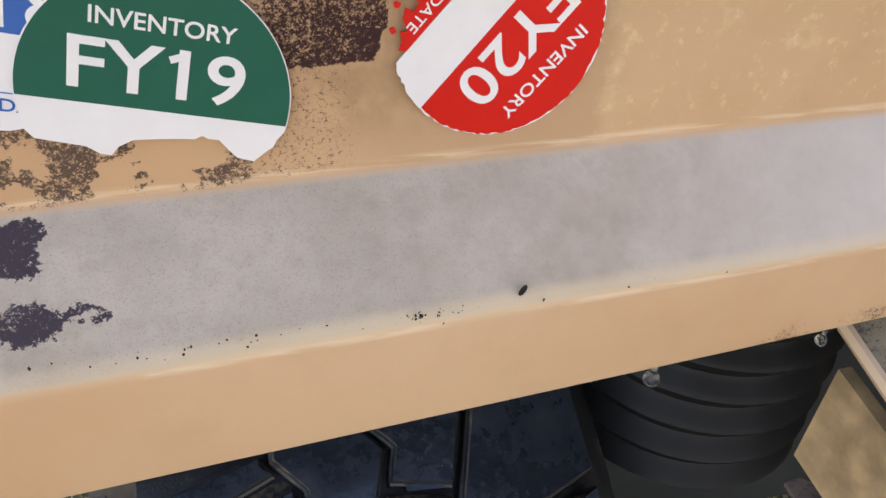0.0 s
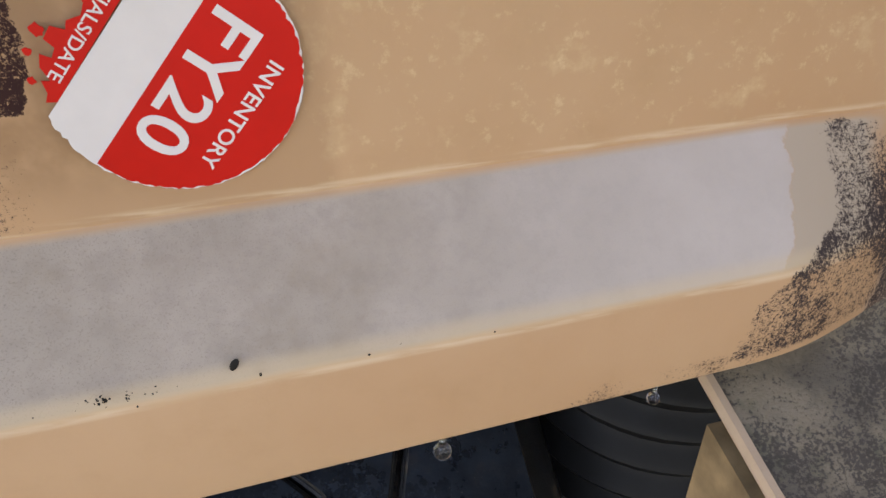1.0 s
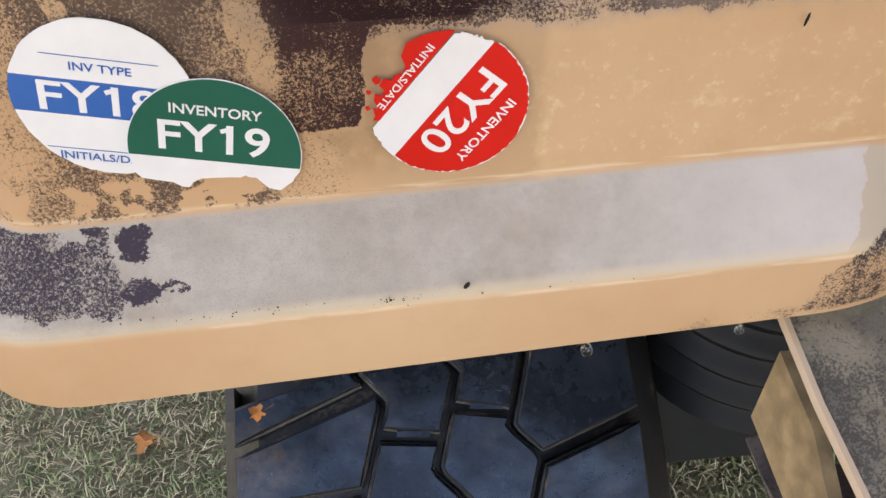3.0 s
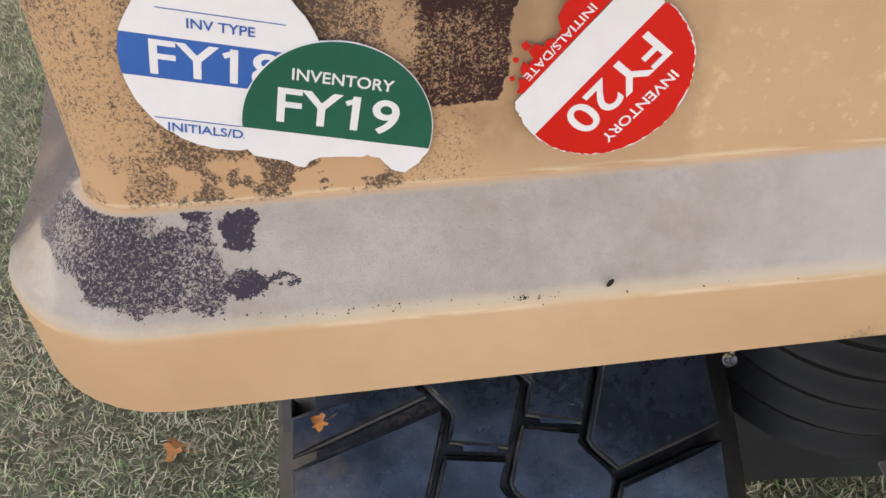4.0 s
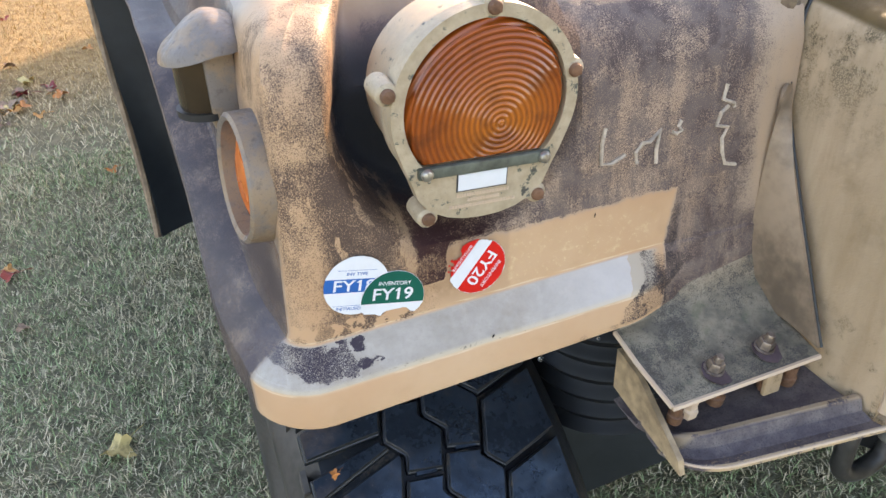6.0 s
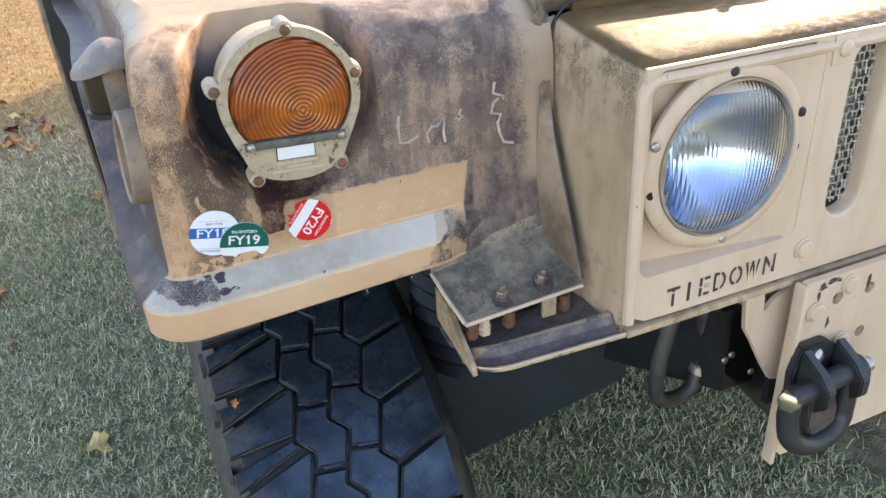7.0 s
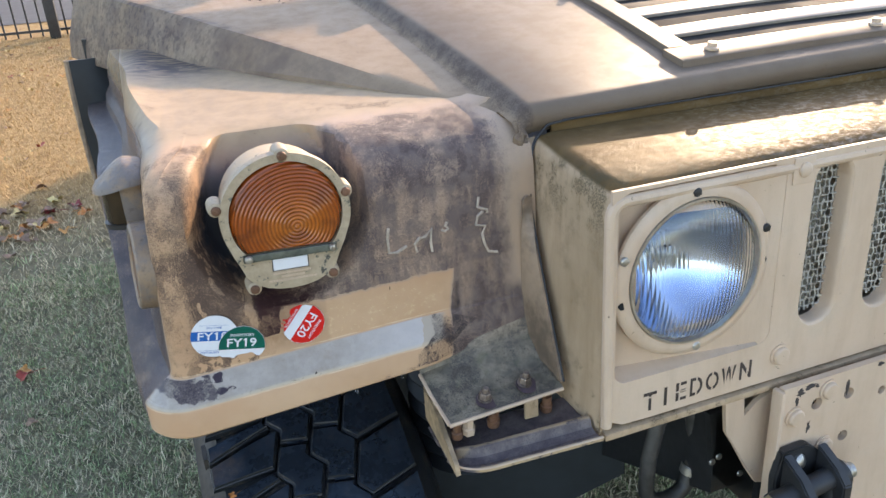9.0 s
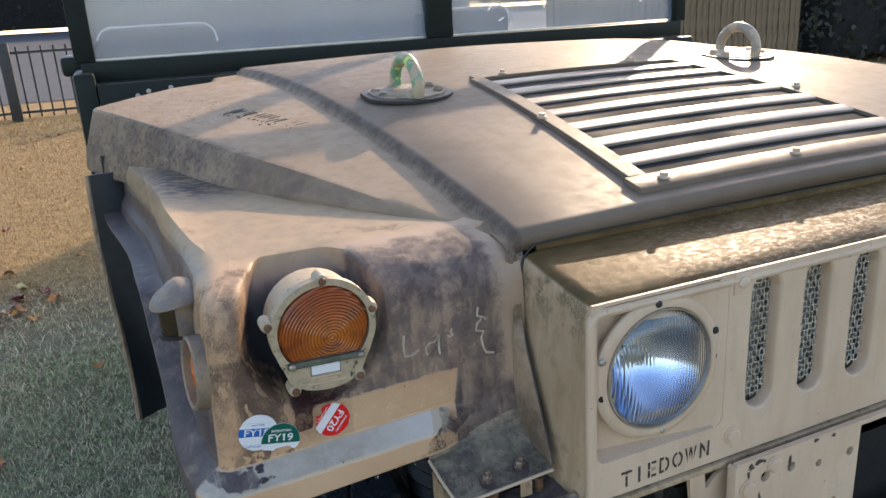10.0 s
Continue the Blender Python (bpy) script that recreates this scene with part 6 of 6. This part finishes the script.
for k in range(16):
    x, z = rng.uniform(-0.98, 0.95), rng.uniform(1.57, 1.80)
    if abs(x - 0.045) < 0.07:
        continue
    bm = bmesh.new()
    tube(bm, [(x, 1.7415, z), (x + rng.uniform(-0.02, 0.02), 1.7415, z - rng.uniform(0.002, 0.02))], 0.0016, 5)
    part("glass_chip", bm, M_WHITE, windscreen)
bm = bmesh.new()
box(bm, (-1.03, 1.62, 1.30), (1.03, 1.74, 1.488), 0.006)
part("cowl", bm, M_GREEN, truck, "dark green cowl below the windscreen")
for x, z in ((-0.93, 1.45), (-0.90, 1.46), (-0.87, 1.44), (-0.84, 1.465), (-0.905, 1.43), (-0.86, 1.425)):
    bm = lathe(bmesh.new(), [(0.007, 0), (0.006, 0.004), (0.0, 0.005)], on_front(x, 1.62, z), 9)
    part("rivet", bm, M_ZINC, truck)
bm = bmesh.new()
box(bm, (-1.085, 1.62, 1.02), (-1.03, 3.6, 1.52), 0.012)
part("door", bm, M_GREEN, truck, "dark green cab door")
bm = bmesh.new()
box(bm, (-1.065, 1.07, 1.02), (-1.03, 1.60, 1.33), 0.012)
part("side_panel", bm, M_GREEN, truck, "dark green panel behind the wheel")
bm = bmesh.new()
box(bm, (-1.12, 1.95, 1.50), (-1.04, 2.25, 1.56), 0.015)
part("door_ledge", bm, M_GREEN, truck)
for x in (-0.80, 0.45):
    bm = bmesh.new()
    box(bm, (x - 0.215, 2.35, 1.15), (x + 0.215, 2.47, 1.64), 0.05)
    seat = part("seat", bm, plain("grey seat canvas", (0.06, 0.065, 0.07), 0.8), truck, "grey canvas seat back")
    bm = bmesh.new()
    tube(bm, [(x - 0.15 + 0.055 * math.cos(radians(a)), 2.346, 1.588 + 0.052 * math.sin(radians(a))) for a in range(170, 89, -16)] + [(x + 0.15 + 0.055 * math.cos(radians(a)), 2.346, 1.588 + 0.052 * math.sin(radians(a))) for a in range(90, 9, -16)] + [(x + 0.207, 2.346, 1.57)], 0.004, 6)
    part("piping", bm, M_WHITE, seat, "pale piping along the seat's edge")
# added sheet: puts the glass's blue-grey haze behind the open cab
bm = bmesh.new()
box(bm, (-1.03, 3.5, 0.7), (1.03, 3.56, 1.78))
part("rear_wall", bm, plain("blue-grey canvas", (0.10, 0.12, 0.15), 0.9, 0.0, 0.3, 20), truck, "added blue-grey sheet behind the seats that tones the windscreen view")
bm = bmesh.new()
box(bm, (-0.86, 1.1, 0.55), (1.03, 3.5, 0.7))
part("floor_pan", bm, M_BLACK, truck)
# unseen boxes added to keep sunlight off the ground under the truck
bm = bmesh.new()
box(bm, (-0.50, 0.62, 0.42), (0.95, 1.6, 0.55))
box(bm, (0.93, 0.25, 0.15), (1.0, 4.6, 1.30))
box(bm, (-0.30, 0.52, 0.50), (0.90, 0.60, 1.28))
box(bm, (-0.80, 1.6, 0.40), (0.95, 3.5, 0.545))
part("engine_pan", bm, M_SHADE_SPECK, truck)

# wheel house liner
bm = bmesh.new()
grid(bm, [[Vector(p) for p in row] for row in (
    [(-0.64, 0.30, 1.04), (-0.50, 0.27, 1.02), (-0.34, 0.15, 1.01)],
    [(-0.65, 0.35, 0.93), (-0.50, 0.31, 0.92), (-0.34, 0.22, 0.90)],
    [(-0.66, 0.40, 0.75), (-0.50, 0.36, 0.76), (-0.33, 0.29, 0.78)],
    [(-0.67, 0.43, 0.46), (-0.50, 0.39, 0.53), (-0.32, 0.30, 0.665)])])
thicken(bm, 0.004)
part("splash_shield", bm, M_SHIELD, truck, "black rubber splash shield beside the tyre")
bm = bmesh.new()
box(bm, (-0.56, 0.46, 0.66), (-0.55, 1.1, 1.32))
box(bm, (-1.045, 1.02, 0.83), (-0.55, 1.06, 1.38))
part("wheel_house", bm, M_BLACK, truck, "dark wheel house")
bm = bmesh.new()
prof = [(0.090 + 0.005 * math.cos(2 * math.pi * k / 6), 0.80 + 0.0045 * k) for k in range(43)]
lathe(bm, prof, Matrix.Translation((-0.575, 0.335, 0)), 40)
part("air_duct", bm, plain("black duct rubber", (0.010, 0.011, 0.012), 0.5, 0.0, 0.5, 60, 0.3, 0.2), truck, "black corrugated rubber duct beside the tyre")

# hanging flap behind the wheel, its outer edge worn to tan
flap = part("mud_flap", grid_sheet([[Vector((-1.068 + 0.026 * k + 0.006 * math.sin(9 * z), 0.985 + 0.008 * k + 0.012 * math.sin(7 * z + k), z)) for k in range(5)] for z in [0.80 + 0.055 * i for i in range(11)]], 0.006), M_SHIELD, truck, "black rubber mud flap with a frayed edge")
bm = bmesh.new()
tube(bm, [(-1.072 + 0.006 * math.sin(9 * z), 0.984 + 0.012 * math.sin(7 * z), z) for z in [0.80 + 0.0275 * i for i in range(21)]], 0.006, 6)
part("frayed_edge", bm, M_SEAM, flap, "tan worn edge")

# water drops hanging from the fender's lip
def drop_material():
    q = Mat("water", 0.0)
    q.b.inputs["Transmission Weight"].default_value = 1.0
    q.b.inputs["IOR"].default_value = 1.33
    return q.done((0.97, 0.98, 0.98))


M_WATER = drop_material()
for x, z, r in ((-0.790, 1.0745, 0.0021), (-0.739, 1.0775, 0.0016)):
    bm = lathe(bmesh.new(), [(0.0, -r)] + [(r * math.sin(radians(a)), -r * math.cos(radians(a))) for a in range(20, 141, 20)] + [(r * 0.35, r * 1.35), (r * 0.3, r * 2.4), (0.0, r * 2.5)], Matrix.Translation((x, 0.1125, z)), 16)
    tagged(part("water_drop", bm, M_WATER, None, smooth=180), "clear water drop hanging from the fender's lip", "drop", "water drops")

# ---------- beyond the lawn ----------
road_z = lambda y: ground_z(y) + 0.01
bm = bmesh.new()
grid(bm, [[(x, y, road_z(y)) for x in (-90, 0, 90)] for y in (13.9, 18, 23.5, 39.9)])
tagged(part("road", bm, plain("pale asphalt", (0.05, 0.055, 0.063), 0.9, 0.0, 0.4, 3)), "pale grey asphalt road behind the fence", "road", kind="structure")

fence = thing("fence", "black metal bar fence at the lawn's far edge", "fence")
FZ = ground_z(12.2)
for z in (0.06, 0.92):
    bm = bmesh.new()
    box(bm, (-14, 12.2, FZ + z), (3.2, 12.23, FZ + z + 0.035))
    part("rail", bm, M_BLACK, fence)
bm = bmesh.new()
box(bm, (-0.012, -0.012, 0.0), (0.012, 0.012, 1.02))
bar = part("bar", bm, M_BLACK, fence)
bar.location = (-9, 12.215, FZ)
for i in range(1, 72):
    again(bar, Matrix.Translation((-9 + 0.165 * i, 12.215, FZ)), fence)
bm = bmesh.new()
box(bm, (-0.07, -0.07, -0.1), (0.07, 0.07, 1.1), 0.008)
post = part("post", bm, M_BLACK, fence)
post.location = (-2.2, 11.9, ground_z(11.9))
for x in (-5.2, -0.1, 2.5):
    again(post, Matrix.Translation((x, 11.9, ground_z(11.9))), fence)

M_BOARD = Mat("weathered boards", 0.85)
_n = M_BOARD.noise(6, 4, 0.6, (9.0, 1.0, 0.6))
M_BOARD = M_BOARD.done(M_BOARD.mix(M_BOARD.ramp(_n, 0.3, 0.7), (0.11, 0.07, 0.04), (0.27, 0.19, 0.11)))
# added wall; its height puts the near lawn in shade, not the hood
bm = bmesh.new()
box(bm, (9.3, 15.5, 0.3), (42.0, 15.9, 9.65))
tagged(part("wall_far", bm, plain("dark brown siding", (0.07, 0.055, 0.045), 0.85, 0.0, 0.4, 2)), "plain dark wall added to shade the lawn", "wall", kind="structure")
board_fence = thing("board_fence", "weathered brown upright board fence", "fence", at=(0, 0, 0))
bm = bmesh.new()
box(bm, (-0.055, -0.012, 0.0), (0.055, 0.012, 2.6), 0.003)
board = part("board", bm, M_BOARD, board_fence)
board.location = (5.0, 9.0, 0.2)
for i in range(1, 40):
    again(board, Matrix.Translation((5.0 + 0.125 * i, 9.0 + 0.01 * (i % 2), 0.2)), board_fence)


def foliage(name, label, centre, size, count, seed, low, high):
    """A hedge as many small leaves round a few stems."""
    hedge = thing(name, label, "hedge")
    r = np.random.RandomState(seed)
    q = Mat(name + " leaves", 0.75)
    mat = q.done(q.mix(q.island(), low, high))
    p = r.rand(count, 3) - 0.5
    p[:, 2] *= 1 + 0.25 * np.sin(p[:, 0] * 23 + seed)
    p = p * np.array(size) + np.array(centre)
    a, b = r.randn(count, 3), r.randn(count, 3)
    a /= np.linalg.norm(a, axis=1)[:, None]
    b = np.cross(a, b)
    b /= np.linalg.norm(b, axis=1)[:, None]
    w = 0.05 + 0.06 * r.rand(count, 1)
    v = np.stack([p - a * w, p - b * w * 0.55, p + a * w, p + b * w * 0.55], 1).reshape(-1, 3)
    f = np.arange(count * 4).reshape(-1, 4)
    me = bpy.data.meshes.new("leaves")
    me.from_pydata(v.tolist(), [], f.tolist())
    finish(me, mat)
    tagged(new("leaves", me), kind="stuff").parent = hedge
    # added near-black box: shade between the leaves, and it hides the sky
    bm = bmesh.new()
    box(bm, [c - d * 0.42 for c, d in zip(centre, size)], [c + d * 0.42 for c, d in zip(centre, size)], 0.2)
    part("dark_core", bm, M_SHADE_SPECK, hedge)
    for i in range(8):
        x = centre[0] + size[0] * (i / 7 - 0.5) * 0.9
        bm = bmesh.new()
        tube(bm, [(x, centre[1], ground_z(centre[1]) - 0.1), (x + 0.1, centre[1], centre[2]), (x - 0.1, centre[1] + 0.1, centre[2] + size[2] * 0.35)], 0.05, 7)
        part("stem", bm, M_BOARD if i % 2 else M_BLACK, hedge)
    return hedge


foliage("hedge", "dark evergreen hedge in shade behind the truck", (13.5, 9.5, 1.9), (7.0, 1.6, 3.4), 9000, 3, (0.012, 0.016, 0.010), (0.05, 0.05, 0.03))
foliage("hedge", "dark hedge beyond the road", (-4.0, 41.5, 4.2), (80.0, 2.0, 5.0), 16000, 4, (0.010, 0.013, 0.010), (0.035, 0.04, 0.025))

# ---------- lawn details ----------
def lawn():
    r = np.random.RandomState(8)
    n1, n2, n3 = 150000, 70000, 50000
    x = np.r_[r.uniform(-2.6, 0.5, n1), r.uniform(-5.5, -0.9, n2), r.uniform(-4.5, 2.5, n3)]
    y = np.r_[r.uniform(0.1, 3.4, n1), r.uniform(3.0, 12.0, n2), r.uniform(-2.5, 5.0, n3)]
    n = n1 + n2 + n3
    far = np.r_[np.ones(n1), np.full(n2, 1.7), np.full(n3, 1.4)]
    z = 0.05 * np.maximum(0.0, y - 2.0)
    az, ln = r.uniform(0, 2 * np.pi, n), r.uniform(0.012, 0.036, n) * far
    lean = r.uniform(0.4, 2.6, n)
    d = np.stack([np.cos(az), np.sin(az)], 1)
    s = np.stack([-np.sin(az), np.cos(az)], 1) * (r.uniform(0.0007, 0.0016, n) * far)[:, None]
    base = np.stack([x, y, z], 1)
    up = ln / np.sqrt(1 + lean ** 2)
    v = np.empty((n, 5, 3))
    for k, (f, h, wd) in enumerate(((0, 0, 1), (0, 0, -1), (0.5, 0.62, -0.8), (0.5, 0.62, 0.8), (1, 0.9, 0))):
        v[:, k, :2] = base[:, :2] + d * (f * lean * up)[:, None] + s * wd
        v[:, k, 2] = base[:, 2] + h * up + 0.001
    i = np.arange(n)[:, None] * 5
    quads = (i + np.array([0, 1, 2, 3])).tolist()
    tris = (i + np.array([3, 2, 4])).tolist()
    me = bpy.data.meshes.new("grass")
    me.from_pydata(v.reshape(-1, 3).tolist(), [], quads + tris)
    q = Mat("grass blades", 0.7, 0.0, 0.3)
    k, patch = q.island(), q.noise(1.6, 4)
    green = q.mix(k, (0.155, 0.215, 0.085), (0.46, 0.56, 0.27))
    dry = q.mix(k, (0.44, 0.35, 0.20), (0.86, 0.74, 0.50))
    # far dry blades turned golden, sunlight put into their colour
    dry = q.mix(q.ramp(q.xyz()[1], 3.4, 5.0, 0.0, 0.85), dry, q.mix(k, (0.38, 0.21, 0.06), (0.56, 0.36, 0.14)))
    clump, tuft = q.noise(13, 4, 0.6), q.noise(42, 4, 0.6)
    # dry patches, and more straw where the far lawn is sunlit
    dry_and_sunlit = q.add(q.add(q.mul(q.sub(patch, 0.5), 1.4), q.mul(q.sub(clump, 0.5), 1.5)), q.ramp(q.xyz()[1], 3.0, 5.0, 0.0, 0.75))
    col = q.mix(q.ramp(q.add(q.math('FRACT', q.mul(k, 7.31)), dry_and_sunlit), 0.36, 0.54), green, dry)
    near = q.ramp(q.xyz()[1], 4.2, 3.2)
    col = q.mix(q.mul(near, q.ramp(tuft, 0.46, 0.66, 0.0, 0.55)), col, q.mix(q.math('FRACT', q.mul(k, 13.7)), (0.075, 0.06, 0.035), (0.15, 0.15, 0.08)))
    finish(me, q.done(col))
    return tagged(new("grass", me), "short lawn grass, part green and part straw-coloured", "grass", kind="stuff")


lawn()


def leaf_mesh(seed, mat):
    """A curled fallen leaf with lobes."""
    r = random.Random(seed)
    bm = bmesh.new()
    n = 18
    mid = bm.verts.new((0, 0, 0.004))
    rim = []
    for i in range(n):
        a = 2 * math.pi * i / n
        k = 0.026 * (0.75 + 0.25 * math.cos(5 * a + seed) + 0.1 * r.random()) * (1.25 - 0.35 * math.cos(2 * a))
        rim.append(bm.verts.new((k * math.cos(a), 0.75 * k * math.sin(a), 0.006 + 0.010 * math.sin(2 * a + seed) + 0.004 * r.random())))
    for i in range(n):
        bm.faces.new((mid, rim[i], rim[(i + 1) % n]))
    tube(bm, [(0.02, 0, 0.008), (0.045, 0.004, 0.006), (0.058, 0.008, 0.002)], 0.0008, 4)
    me = bpy.data.meshes.new("leaf")
    bm.to_mesh(me)
    bm.free()
    return finish(me, mat, 60)


def leaf_material(name, a, b):
    q = Mat(name, 0.65)
    col = q.mix(q.random(), a, b)
    col = q.mix(q.ramp(q.noise(120, 4), 0.45, 0.7, 0.0, 0.6), col, tuple(c * 0.35 for c in a))
    return q.done(col)


LEAVES = [("yellow", leaf_mesh(1, leaf_material("yellow leaf", (0.55, 0.40, 0.14), (0.66, 0.52, 0.22)))),
          ("orange", leaf_mesh(2, leaf_material("orange leaf", (0.55, 0.20, 0.05), (0.62, 0.30, 0.08)))),
          ("red", leaf_mesh(3, leaf_material("red leaf", (0.25, 0.03, 0.03), (0.42, 0.08, 0.05)))),
          ("brown", leaf_mesh(4, leaf_material("brown leaf", (0.22, 0.13, 0.08), (0.38, 0.25, 0.16))))]


def leaf(kind, x, y, z=None, turn=0.0, size=1.0, tilt=0.0):
    name, me = LEAVES[kind]
    ob = new("fallen_leaf", me)
    ob.matrix_world = pose(x, y, ground_z(y) + 0.014 if z is None else z, tilt, 0, turn) @ Matrix.Scale(size, 4)
    return tagged(ob, name + " fallen leaf lying on the grass" if z is None else "small " + name + " leaf stuck on the tyre", "leaf", "fallen leaves")


leaf(0, -1.308, 1.363, None, 40, 1.7)
leaf(2, -1.635, 2.40, None, 10, 1.3)
leaf(1, -1.349, 0.846, None, -20, 0.9)
leaf(2, -1.556, 4.347, None, 70, 1.5)
leaf(1, -1.591, 3.926, None, 15, 1.3)
leaf(3, -1.699, 4.145, None, 120, 1.4)
leaf(1, -1.829, 3.96, None, 200, 1.3)
leaf(1, -1.270, 3.126, None, 30, 1.1)
leaf(1, -1.646, 2.442, None, 80, 1.0)
leaf(3, -1.577, 2.054, None, 10, 0.9)
leaf(1, -2.022, 3.181, None, 60, 1.0)
leaf(1, -0.9386, 0.238, 0.890, 20, 0.2, 60)
rng = random.Random(21)
for i in range(150):
    size = rng.uniform(0.5, 1.25)
    if i < 34:
        x, y, size = rng.gauss(-1.78, 0.22), rng.gauss(4.25, 0.22), rng.uniform(1.0, 1.9)
    else:
        x, y = rng.uniform(-4.5, -1.15), 2.6 + 9.0 * rng.random() ** 0.7
    leaf(rng.choice((0, 1, 1, 2, 3, 3, 3)), x, y, None, rng.uniform(0, 360), size, rng.uniform(-15, 15))

stake = thing("garden_stake", "dark green rod with a white tip lying on the lawn", "stake")
bm = bmesh.new()
tube(bm, [(-1.80, 2.53, 0.045), (-1.852, 1.72, 0.016)], 0.014, 12)
part("rod", bm, M_ROD, stake)
bm = bmesh.new()
tube(bm, [(-1.852, 1.719, 0.016), (-1.8535, 1.702, 0.0155)], 0.011, 12)
part("tip", bm, M_WHITE, stake)
